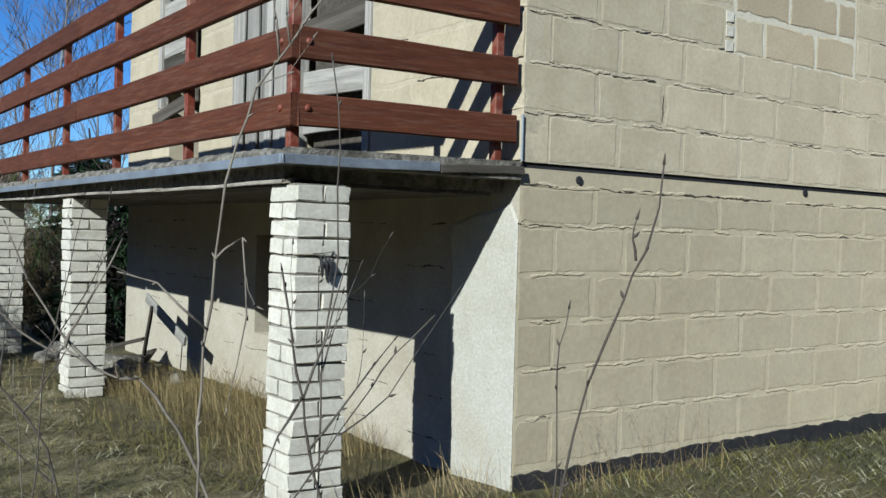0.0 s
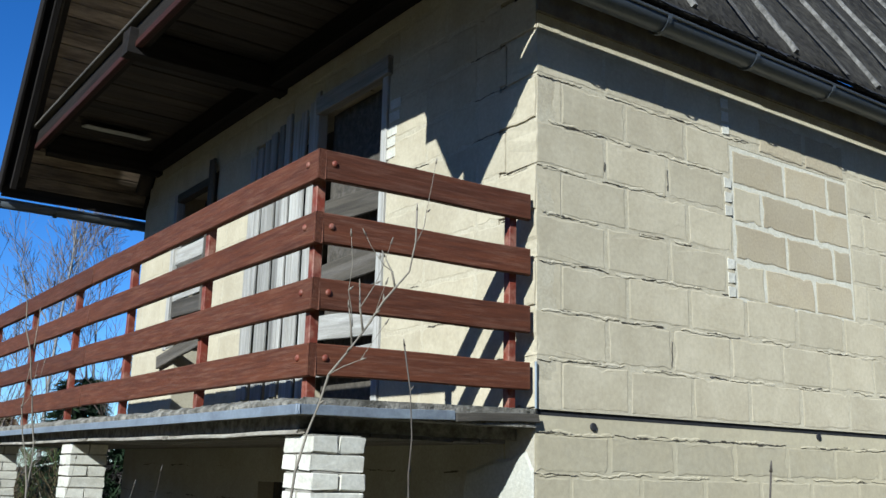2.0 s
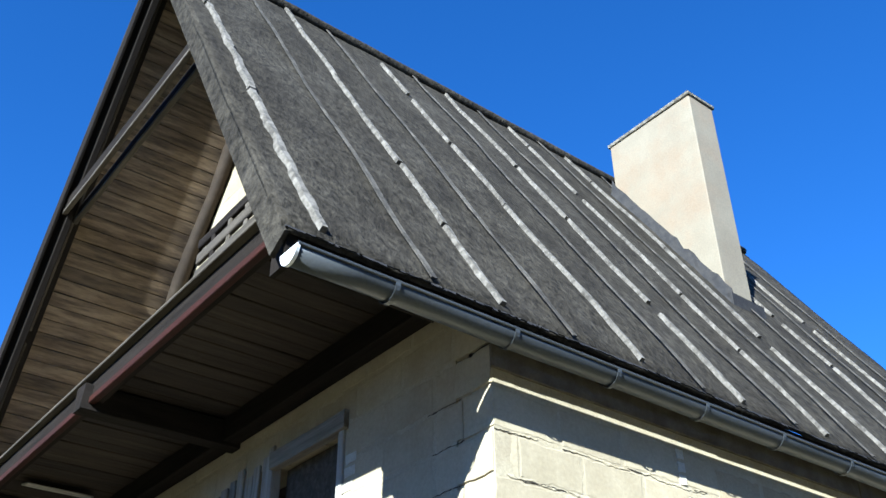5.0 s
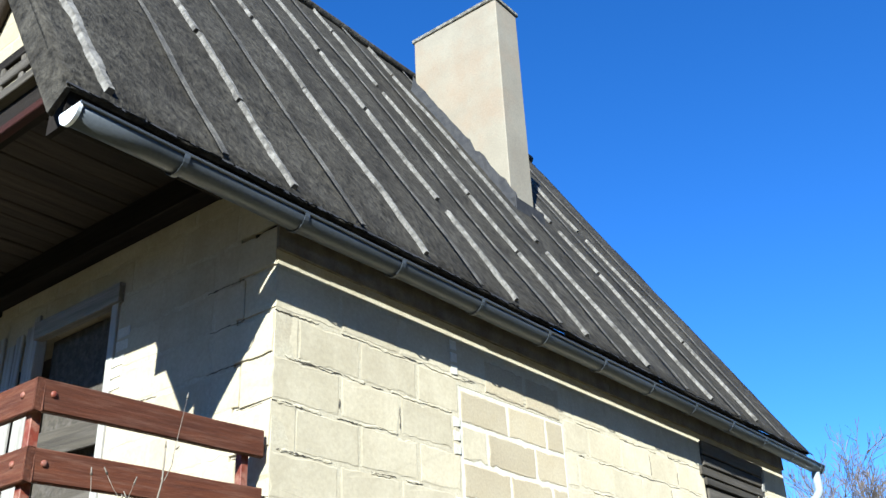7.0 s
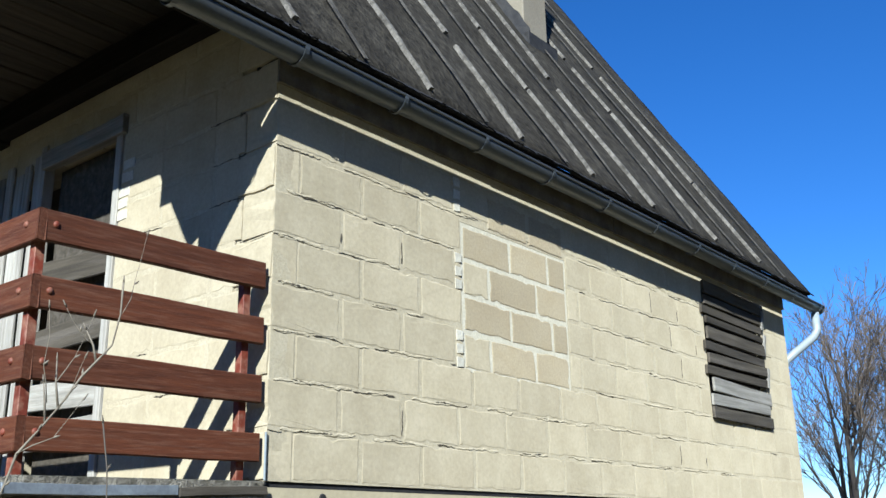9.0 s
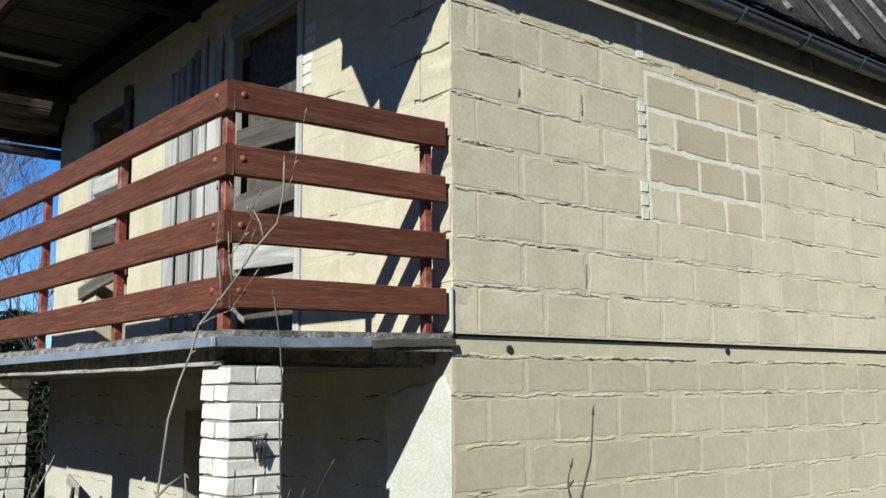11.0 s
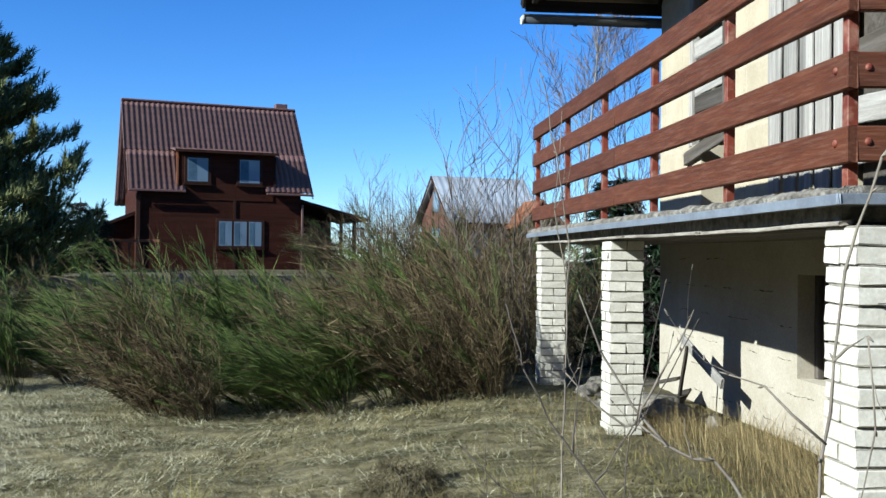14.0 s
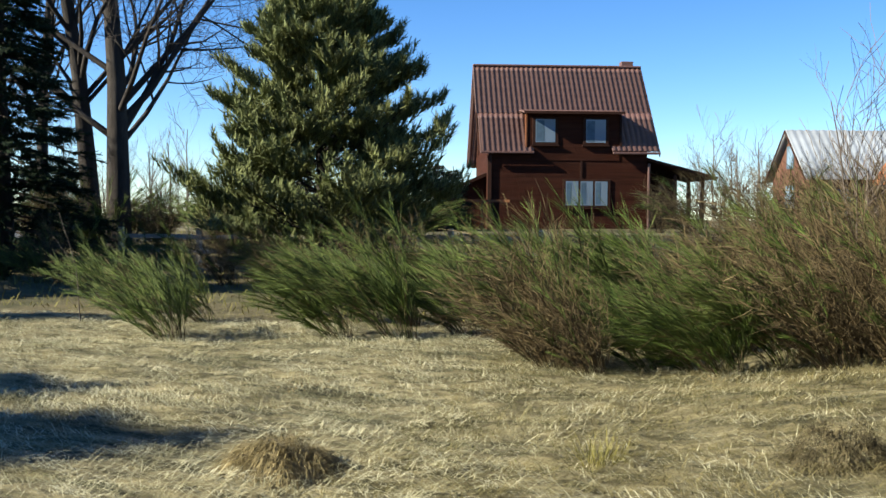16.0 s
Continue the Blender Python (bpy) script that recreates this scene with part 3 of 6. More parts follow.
for k in range(4):
    y = 0.62 + k * 0.22
    board("baluster", (-1.16, y, 4.43), (-1.16, y + 0.01, 4.80), 0.045, 0.022, M_DARKWOOD if k % 3 else M_BEAM, bal, up=(0, 1, 0))

# ---- gutters ----
def gutter(y, z, x0, x1, label):
    g = thing("rain_gutter", label, "gutter", (x0, y, z))
    bm = bmesh.new()
    prof = [(math.cos(a), math.sin(a)) for a in (math.pi + math.pi * k / 12 for k in range(13))]
    n = 24
    rows = []
    for i in range(n + 1):
        x = x0 + (x1 - x0) * i / n
        dz = -0.008 * i / n + 0.004 * math.sin(i * 1.3)
        rows.append([bm.verts.new((x, y + 0.072 * c, z + dz + 0.075 * s)) for c, s in prof])
    for a, b in zip(rows, rows[1:]):
        for k in range(12):
            bm.faces.new((a[k], b[k], b[k + 1], a[k + 1]))
    ob = part("channel", bm, M_GUTTER, g, smooth=True)
    so = ob.modifiers.new("thick", "SOLIDIFY")
    so.thickness, so.offset = 0.006, 1
    bm = bmesh.new()
    for s in (-1, 1):
        tube(bm, [(x0, y + 0.076 * s, z + 0.003), (x1, y + 0.076 * s, z - 0.005)], [0.009, 0.009], 6)
    part("rim", bm, M_GUTTER, g, "rolled rim")
    for x in (x0, x1):
        bm = bmesh.new()
        f = [bm.verts.new((x - 0.006, y + 0.079 * c, z + 0.082 * s - (0 if x == x0 else 0.008))) for c, s in prof]
        r = [bm.verts.new((x + 0.012, v.co.y, v.co.z)) for v in f]
        bm.faces.new(f), bm.faces.new(r[::-1])
        for k in range(13):
            j = (k + 1) % 13
            bm.faces.new((f[k], r[k], r[j], f[j]))
        part("end_cap", bm, M_CAP if x == x0 else M_GUTTER, g, "pale shining end cap" if x == x0 else "")
    x = x0 + 0.55
    while x < x1:
        zz = z - 0.008 * (x - x0) / (x1 - x0)
        bm = bmesh.new()
        arc = [[bm.verts.new((xx, y + 0.083 * c, zz + 0.086 * s)) for xx in (x, x + 0.03)] for c, s in prof]
        for p, q in zip(arc, arc[1:]):
            bm.faces.new((p[0], p[1], q[1], q[0]))
        ob = part("bracket", bm, M_GUTTER, g)
        so = ob.modifiers.new("thick", "SOLIDIFY")
        so.thickness, so.offset = 0.003, 1
        x += 0.78
    return g


g1 = gutter(-0.225, 3.785, -1.41, 7.84, "long grey half-round gutter below the felt edge")
bm = bmesh.new()
tube(bm, [(7.72, -0.225, 3.70), (7.72, -0.225, 3.50), (7.68, -0.19, 3.42), (7.46, -0.02, 3.22), (7.41, 0.05, 3.15), (7.40, 0.12, 3.0), (7.40, 0.12, 0.3)], [0.045] * 7, 10)
dp = tagged(part("downpipe", bm, M_PIPE, None, "pale grey rain pipe with a swan neck at the wall end", smooth=True), category="pipe")
gutter(HY + 0.225, 3.785, -1.41, 7.84, "long grey half-round gutter on the rear eave")

# ---- chimney ----
chim = thing("chimney", "tall slab-like rendered chimney rising through the roof", "chimney", (4.76, 2.0, 6.5))
bm = bmesh.new()
cx0, cx1, cy0, cy1, cz = 4.50, 4.95, 1.36, 2.64, 9.22
box(bm, cx0, cx1, cy0, cy1, 5.9, cz, 0.012)
for v in bm.verts:
    v.co.x += 0.01 * noise.noise(v.co * 1.1)
part("shaft", bm, M_CHIM, chim, "beige smooth-rendered shaft with brown stains")
part("cap", boxed(cx0 - 0.02, cx1 + 0.02, cy0 - 0.02, cy1 + 0.02, cz, cz + 0.045, 0.008, 0.006), M_CONCRETE, chim, "thin crumbling concrete cap")
bm = bmesh.new()
ring0 = None
for k in range(23):
    y = cy0 - 0.08 + (cy1 - cy0 + 0.1) * k / 22
    z = EAVE_Z + TAN * (y - EAVE_Y)
    w = 0.09 + 0.05 * noise.noise((k * 0.9, 1, 1))
    ring = [bm.verts.new(p) for p in ((cx0 - w, y, z - 0.06), (cx0 - w * 0.5, y, z + 0.05), (cx0 - 0.012, y, z + 0.20 + 0.07 * noise.noise((k * 0.7, 5, 1))), (cx0 + 0.01, y, z + 0.1), (cx0 + 0.01, y, z - 0.06))]
    if ring0:
        for i in range(5):
            bm.faces.new((ring0[i], ring0[(i + 1) % 5], ring[(i + 1) % 5], ring[i]))
    else:
        bm.faces.new(ring)
    ring0 = ring
bm.faces.new(ring0[::-1])
bmesh.ops.recalc_face_normals(bm, faces=bm.faces)
part("flashing", bm, M_TAR, chim, "black tarred felt turned up at the foot")
part("flashing", boxed(cx0 - 0.05, cx1 + 0.06, cy0 - 0.09, cy0 + 0.01, EAVE_Z + TAN * (cy0 - EAVE_Y) - 0.2, EAVE_Z + TAN * (cy0 - EAVE_Y) + 0.02, 0.01), M_TAR, chim)

# ---- balcony ----
SX, SY0, SY1 = -1.28, -0.006, 6.66
bm = bmesh.new()
n = 260
prof = [(SX + 0.03, 1.508), (SX, 1.512), (SX, 1.562), (SX + 0.02, 1.578), (-0.001, 1.598), (-0.001, 1.508)]
rows = []
for i in range(n + 1):
    y = SY0 + (SY1 - SY0) * i / n
    j = [0.012 * noise.noise((y * 6, k * 3.1, 1)) + 0.012 * noise.noise((y * 21, k * 3.1, 4)) + 0.008 * noise.noise((y * 55, k * 3.1, 7)) for k in range(6)]
    rows.append([bm.verts.new((x + (j[k] if k in (2, 3) else 0), y, z + (j[k] if k in (2, 3) else 0))) for k, (x, z) in enumerate(prof)])
for a, b in zip(rows, rows[1:]):
    for k in range(6):
        bm.faces.new((a[k], a[(k + 1) % 6], b[(k + 1) % 6], b[k]))
bm.faces.new(rows[0]), bm.faces.new(rows[-1][::-1])
bmesh.ops.recalc_face_normals(bm, faces=bm.faces)
slab = tagged(part("balcony_slab", bm, M_CONCRETE), "crumbling grey concrete balcony slab", "balcony", kind="structure")
part("slab_rib", boxed(-1.20, -0.002, 0.14, 6.5, 1.448, 1.5075), M_CONCRETE, slab, "recessed concrete rib under the slab")
board("edge_flashing", (SX - 0.012, SY0 - 0.02, 1.525), (SX - 0.012, SY1, 1.515), 0.042, 0.008, M_ZINC, slab, label="bent grey metal edge strip", v=0)
board("edge_flashing", (SX - 0.02, SY0 - 0.012, 1.525), (-0.50, SY0 - 0.012, 1.54), 0.042, 0.008, M_ZINC, slab, label="bent grey metal edge strip", v=0)
board("edge_flashing", (-0.49, SY0 - 0.009, 1.535), (0.01, SY0 - 0.009, 1.555), 0.04, 0.012, M_DARKWOOD, slab, label="dark rotten edge board", v=0)
for a, b, z0, z1, w in ((0.10, 1.62, 1.441, 1.434, 0.06), (1.66, 3.1, 1.437, 1.443, 0.075), (3.16, 4.9, 1.442, 1.436, 0.06), (4.93, 6.5, 1.438, 1.441, 0.07)):
    board("form_board", (-1.205, a, z0), (-1.195, b, z1), w, 0.018, M_FORM, slab, up=(1, 0, 0.15), label="pale broken formwork board left under the slab")
for k in range(7):
    x = -1.08 + 0.155 * k
    board("form_board", (x, 0.14, 1.437), (x, 6.6, 1.437), 0.15, 0.02, M_DARKWOOD, slab, up=(1, 0, 0), v=k % 4)

rail = thing("balcony_railing", "red-brown plank railing on steel posts, paint worn", "railing", (-1.2, 3, 1.58))
for y in (0.075, 1.29, 2.54, 3.79, 5.11, 6.55):
    part("post", boxed(-1.222, -1.178, y - 0.022, y + 0.022, 1.56, 2.64, 0.003), M_STEEL, rail, "slim steel post with flaking red paint")
part("post", boxed(-0.14, -0.095, 0.035, 0.08, 1.58, 2.66, 0.003), M_STEEL, rail, "slim steel post with flaking red paint")
for zc in (2.59, 2.305, 2.015, 1.735):
    board("rail_plank", (-1.232, -0.004, zc), (-1.232, 3.32, zc + 0.004), 0.14, 0.038, M_RED, rail, v=1)
    board("rail_plank", (-1.232, 3.33, zc + 0.004), (-1.232, 6.60, zc), 0.14, 0.038, M_RED, rail, v=2)
    board("rail_plank", (-1.25, 0.016, zc), (-0.03, 0.016, zc + 0.02), 0.135, 0.036, M_RED, rail, v=3)
    for m in (Matrix.Translation((-1.17, -0.004, zc + 0.01)) @ pose(0, 0, 0, 90), Matrix.Translation((-1.252, 0.09, zc + 0.01)) @ pose(0, 0, 0, 0, -90)):
        bm = bmesh.new()
        bmesh.ops.create_uvsphere(bm, u_segments=10, v_segments=5, radius=0.016)
        for v in bm.verts:
            v.co.z *= 0.6
        part("bolt", bm, M_STEEL, rail, "round bolt head", m, True)

# ---- brick pillars ----
def pillar(x, y, z0, z1, label):
    p = thing("brick_pillar", label, "pillar", (x + 0.13, y + 0.13, z0), "pillars under the balcony")
    w = 0.255
    part("mortar_core", boxed(x + 0.013, x + w - 0.013, y + 0.013, y + w - 0.013, z0 - 0.2, z1), M_BRICKMORTAR, p)
    rng = random.Random(label)
    k, z = 0, z0 - 0.15
    while z < z1 - 0.02:
        h = min(0.066, z1 - z - 0.002)
        dx, dy = rng.uniform(-0.008, 0.008), rng.uniform(-0.008, 0.008)
        for i in (0, 1):
            me = brick_mesh(0.253, 0.121, h, rng.randrange(6))
            if k % 2:
                m = Matrix.Translation((x + dx + 0.001, y + dy + i * 0.132, z))
            else:
                m = Matrix.Translation((x + dx + 0.122 + i * 0.132, y + dy + 0.001, z)) @ pose(0, 0, 0, 0, 0, 90)
            put("brick", me, p, m)
        z += 0.0765
        k += 1
    return p


BRICKS = {}


def brick_mesh(l, w, h, v):
    key = (l, w, round(h, 3), v)
    if key not in BRICKS:
        rng = random.Random(str(key))
        bm = boxed(0, l, 0, w, 0, h, 0.0035)
        for q in bm.verts:
            q.co += Vector((rng.uniform(-0.004, 0.004), rng.uniform(-0.004, 0.004), rng.uniform(-0.004, 0.004)))
        BRICKS[key] = mesh_of(bm, "brick", M_BRICK)
    return BRICKS[key]


pillar(-1.21, 0.0, ground_z(-1.1, 0.1), 1.43, "white brick pillar at the balcony corner, weeds at its foot")
pillar(-1.21, 3.55, ground_z(-1.1, 3.6), 1.43, "white brick pillar under the middle of the balcony")
pillar(-1.21, 6.28, ground_z(-1.1, 6.3), 1.43, "white brick pillar under the far balcony end")

# ---- doors, windows ----
door = thing("boarded_door", "old balcony door boarded with grey weathered planks", "door", (0.05, 2.0, 1.6))
board("door_frame", (0.02, 1.49, 1.60), (0.02, 1.49, 3.84), 0.065, 0.07, M_GREY, door, up=(0, 1, 0), v=0)
board("door_frame", (0.02, 2.42, 1.60), (0.02, 2.42, 4.0), 0.07, 0.08, M_GREY, door, up=(0, 1, 0), v=1)
board("lintel", (-0.005, 1.42, 3.88), (-0.005, 2.40, 3.88), 0.13, 0.07, M_GREY, door, v=2)
part("door_leaf", boxed(0.10, 0.14, 1.55, 2.37, 1.6, 3.83), M_DARKWOOD, door, "dark door leaf")
for z, t in ((3.02, 0.05), (2.62, -0.03), (2.20, 0.04), (1.98, 0.0)):
    board("cross_board", (0.03, 1.50, z), (0.03, 2.4, z + t), 0.17, 0.022, M_GREY if z < 2.5 else M_DARKWOOD, door)
for k in range(9):
    y = 2.50 + 0.125 * k
    zt = 3.95 - 0.04 * (k % 3) - (0.1 if k > 5 else 0)
    sway = 0.012 * math.sin(k * 2.9)
    board("plank", (-0.012 * (k % 2), y + sway, 1.64 + 0.05 * (k * 5 % 4)), (-0.012 * (k % 2), y - sway, zt), 0.096 + 0.016 * math.sin(k * 4.1), 0.022, M_GREY, door, up=(0, 1, 0))
win = thing("balcony_window", "tall unglazed window with broken dark boards", "window", (0.05, 4.8, 1.6))
for y in (4.32, 5.28):
    board("window_frame", (0.03, y, 2.33), (0.03, y, 3.84), 0.08, 0.08, M_GREY if y > 5 else M_DARKWOOD, win, up=(0, 1, 0))
board("window_frame", (0.03, 4.3, 3.80), (0.03, 5.3, 3.80), 0.08, 0.08, M_DARKWOOD, win)
board("window_frame", (0.03, 4.3, 3.42), (0.03, 5.3, 3.42), 0.06, 0.08, M_DARKWOOD, win)
for k, (z, y0, y1, dz) in enumerate(((3.22, 4.33, 5.27, 0), (3.05, 4.33, 5.2, 0.02), (2.88, 4.35, 5.27, -0.01), (2.7, 4.33, 5.25, 0.015), (2.53, 4.34, 5.27, 0.0))):
    board("shutter_board", (0.03, y0, z), (0.03, y1, z + dz), 0.155, 0.02, M_DARKWOOD if k % 2 else M_GREY, win)
board("shutter_board", (-0.03, 4.25, 2.36), (-0.03, 5.35, 2.22), 0.12, 0.03, M_DARKWOOD, win)
board("window_frame", (-0.05, 4.30, 2.6), (-0.05, 4.30, 3.95), 0.1, 0.03, M_DARKWOOD, win, up=(0, 1, 0))

bwin = thing("boarded_window", "window closed with dark weathered horizontal boards", "window", (5.9, 0, 2.3))
part("backing", boxed(5.23, 6.59, 0.06, 0.08, 2.29, 3.57), M_BEAM, bwin)
rng = random.Random(11)
z = 2.33
while z < 3.56:
    w = rng.uniform(0.09, 0.15)
    board("board", (5.17 + rng.uniform(-0.06, 0.09), -0.012 - rng.uniform(0, 0.014), z + w / 2), (6.63 + rng.uniform(-0.1, 0.06), -0.012 - rng.uniform(0, 0.014), z + w / 2 + rng.uniform(-0.02, 0.02)), w - rng.uniform(0.008, 0.03), 0.025,
          M_GREY if rng.random() < 0.12 else M_DARKWOOD, bwin)
    z += w
for z in (2.75, 3.1, 3.35):
    board("board", (6.58, -0.028, z), (6.63, -0.028, z + 0.2), 0.05, 0.02, M_GREY, bwin, up=(1, 0, 0))
gwin = thing("barred_window", "small cellar window behind white-painted bars", "window", (6.1, 0, 0.6))
part("window_frame", boxed(5.64, 6.58, 0.12, 0.16, 0.57, 1.29), M_DARKWOOD, gwin)
part("pane", boxed(5.68, 6.54, 0.105, 0.115, 0.61, 1.25), GLASS, gwin)
for k in range(9):
    x = 5.62 + 0.122 * k
    part("bar", boxed(x - 0.009, x + 0.009, -0.025, -0.007, 0.5, 1.33), M_WHITE, gwin)
for z in (0.55, 0.93, 1.30):
    part("bar", boxed(5.58, 6.64, -0.04, -0.022, z - 0.01, z + 0.01), M_WHITE, gwin)

cwin = thing("cellar_window", "small dark cellar opening with a rough grey sill", "window", (0.1, 2.85, 0.45))
# near-black panel set in to stand for the darkness of the opening
part("backing", boxed(0.22, 0.24, 2.60, 3.10, 0.44, 1.2), M_BEAM, cwin, "near-black panel for the dark of the opening")
for a, b in (((0.16, 2.645, 0.46), (0.16, 2.645, 1.185)), ((0.16, 3.055, 0.46), (0.16, 3.055, 1.185))):
    board("window_frame", a, b, 0.05, 0.05, M_DARKWOOD, cwin, up=(0, 1, 0))

# plaster patch at the foot of the gable wall
bm = bmesh.new()
f = []
for k in range(34):
    u = k / 34
    if u < 0.25:
        y, z = 0.014, -0.10 + u * 4 * 1.50
    elif u < 0.45:
        y, z = 0.02 + (u - 0.25) * 5 * 0.55, 1.40 - (u - 0.25) * 5 * 0.1
    elif u < 0.75:
        y, z = 0.57 - (u - 0.45) / 0.3 * 0.06, 1.30 - (u - 0.45) / 0.3 * 1.4
    else:
        y, z = 0.51 - (u - 0.75) * 4 * 0.49, -0.10
    y += 0.035 * noise.noise((k * 0.8, 0, 1)) if u > 0.25 else 0
    f.append((max(0.012, y), z + 0.03 * noise.noise((k * 0.9, 4, 1))))
a = [bm.verts.new((0.006, y, z)) for y, z in f]
b = [bm.verts.new((-0.004 + 0.001 * math.sin(k), y + (0.285 - y) * 0.03, z + (0.7 - z) * 0.03)) for k, (y, z) in enumerate(f)]
bm.faces.new(b)
for k in range(34):
    bm.faces.new((a[k], a[(k + 1) % 34], b[(k + 1) % 34], b[k]))
bmesh.ops.recalc_face_normals(bm, faces=bm.faces)
part("plaster_patch", bm, M_PLASTER, wall_gable_low, "rough white plaster patch")
tagged(part("corner_strip", boxed(-0.007, 0.003, -0.012, -0.003, 1.60, 1.83, 0.002), M_PIPE, None, "short white strip at the wall corner"), category="trim", kind="structure")
leaf = thing("dried_leaf_bunch", "small dark dried leaves hanging on a wire on the pillar", "leaves", (-1.07, -0.01, 1.08))
for k in range(3):
    bm = bmesh.new()
    x = -1.10 + 0.02 * k
    pts = [(x, -0.012, 1.13), (x + 0.008, -0.022, 1.09), (x + 0.012, -0.016, 1.035 - 0.01 * k)]
    tube(bm, pts, [0.002, 0.011, 0.003], 6)
    part("leaf", bm, M_TAR, leaf)
bm = bmesh.new()
tube(bm, [(-1.13, -0.01, 1.135), (-1.08, -0.02, 1.138), (-1.03, -0.008, 1.145)], [0.002] * 3, 5)
part("wire", bm, M_TAR, leaf)

# bare dark soil under and before the balcony
bm = bmesh.new()
rows = []
for i in range(15):
    x = -1.2 + 1.3 * i / 14
    rows.append([])
    for k in range(41):
        y = 0.15 + 6.4 * k / 40
        e = 0.16 * noise.noise((x * 2, y * 2, 8)) * (1 - i / 14)
        px, py = x + e, y + e
        rows[-1].append(bm.verts.new((px, py, ground_z(px, py) - 0.04 + 0.055 * step(0, 6, min(i, k, 40 - k) + 2 * noise.noise((x * 5, y * 5, 3))) + 0.012 * noise.noise((px * 7, py * 7, 2)))))
for a, b in zip(rows, rows[1:]):
    for k in range(40):
        bm.faces.new((a[k], b[k], b[k + 1], a[k + 1]))
M_SOIL = surf("dark soil and rotted leaves", (0.12, 0.10, 0.042), (0.065, 0.056, 0.026), 6, 0.95, 0.9, 0.03, (0.15, 0.135, 0.05), 2, 0.6)
tagged(part("soil", bm, M_SOIL, None, "dark bare soil with rotted leaves under the balcony", smooth=True), category="soil", kind="structure")

# ---- vegetation makers ----
def ribbons(name, lists, mat):
    """One mesh of thin bent blades; each entry is (points, half widths)."""
    verts, faces = [], []
    for pts, ws, side in lists:
        n0 = len(verts)
        for p, w in zip(pts, ws):
            verts.append(p - side * w)
            verts.append(p + side * w)
        for i in range(len(pts) - 1):
            a = n0 + 2 * i
            faces.append((a, a + 1, a + 3, a + 2))
    me = bpy.data.meshes.new(name)
    me.from_pydata([tuple(v) for v in verts], [], faces)
    me.materials.append(mat)
    return me


def grass_mesh(name, n, area, tall, lean, mat, seed, keep=None, wide=0.0022, aim=None, lift=None, swirl=0.8):
    """Blades scattered over an area (x0, x1, y0, y1), bent over by the angle range lean."""
    rng = np.random.default_rng(seed)
    x, y = rng.uniform(area[0], area[1], n), rng.uniform(area[2], area[3], n)
    ok = np.array([keep(a, b, rng.random()) if keep else True for a, b in zip(x, y)])
    x, y = x[ok], y[ok]
    n = len(x)
    z = np.array([(lift or ground_z)(a, b) for a, b in zip(x, y)]) - 0.005
    if lift:
        z += rng.uniform(0.0, 0.03, n)
    l = rng.uniform(tall[0], tall[1], n) * rng.uniform(0.6, 1.0, n)
    turn = rng.uniform(0, 2 * np.pi, n) * 0.75 + 1.2
    if aim is not None:
        turn = aim + rng.normal(0, swirl, n) + np.pi * rng.integers(0, 2, n) + 0.9 * np.sin(x * 1.1 + 2 * np.sin(y * 0.9))
    tilt = np.radians(rng.uniform(lean[0], lean[1], n))
    hx, hy = np.cos(turn), np.sin(turn)
    base = np.stack([x, y, z], 1)
    side = np.stack([-hy, hx, np.zeros(n)], 1) * (wide * rng.uniform(0.6, 1.5, n))[:, None]
    mid = base + np.stack([hx * np.sin(tilt * 0.75) * l * 0.55, hy * np.sin(tilt * 0.75) * l * 0.55, np.cos(tilt * 0.75) * l * 0.55], 1)
    tip = mid + np.stack([hx * np.sin(tilt * 1.15) * l * 0.45, hy * np.sin(tilt * 1.15) * l * 0.45, np.cos(np.minimum(tilt * 1.15, 1.62)) * l * 0.45], 1)
    v = np.stack([base - side, base + side, mid - side * 0.8, mid + side * 0.8, tip], 1).reshape(-1, 3)
    k = np.arange(n) * 5
    quads = np.stack([k, k + 1, k + 3, k + 2], 1)
    tris = np.stack([k + 2, k + 3, k + 4], 1)
    me = bpy.data.meshes.new(name)
    me.vertices.add(len(v))
    me.vertices.foreach_set("co", v.ravel())
    me.loops.add(quads.size + tris.size)
    me.loops.foreach_set("vertex_index", np.concatenate([quads.ravel(), tris.ravel()]))
    me.polygons.add(2 * n)
    me.polygons.foreach_set("loop_start", np.concatenate([np.arange(n) * 4, 4 * n + np.arange(n) * 3]))
    me.update(calc_edges=True)
    me.materials.append(mat)
    return me


def leafy(name, a, b, shift=0.35, c3=None):
    return surf(name, a, b, 1.7, 0.8, 0, 0.01, c3, 0.6, 0.6, "island", shift, fine=20, spec=0.15)


M_STRAW = surf("dry straw", (0.68, 0.645, 0.43), (0.17, 0.158, 0.07), 4.0, 0.8, 0, 0.01, (0.045, 0.05, 0.019), 1.3, 0.94, "island", 0.22, fine=30, grit=0.3, spec=0.15, stretch=(0.5, 1.7, 1))
M_OLIVE = leafy("olive grass", (0.17, 0.165, 0.045), (0.25, 0.22, 0.065), 0.45, (0.11, 0.115, 0.03))
M_WEED = leafy("golden dry weed", (0.46, 0.36, 0.18), (0.33, 0.24, 0.11), 0.45)
M_BROOM = surf("green broom stem", (0.0182, 0.0363, 0.00695), (0.0871, 0.126, 0.0263), 6.5, 0.75, 0, 0.01, (0.175, 0.199, 0.0624), 3.0, 0.5, "island", 0.45, fine=20, spec=0.2)
M_BROOMDRY = surf("brown broom stem", (0.0342, 0.0253, 0.0124), (0.11, 0.0806, 0.0415), 6.5, 0.8, 0, 0.01, (0.199, 0.159, 0.0829), 3.0, 0.45, "island", 0.5, fine=20, spec=0.15)
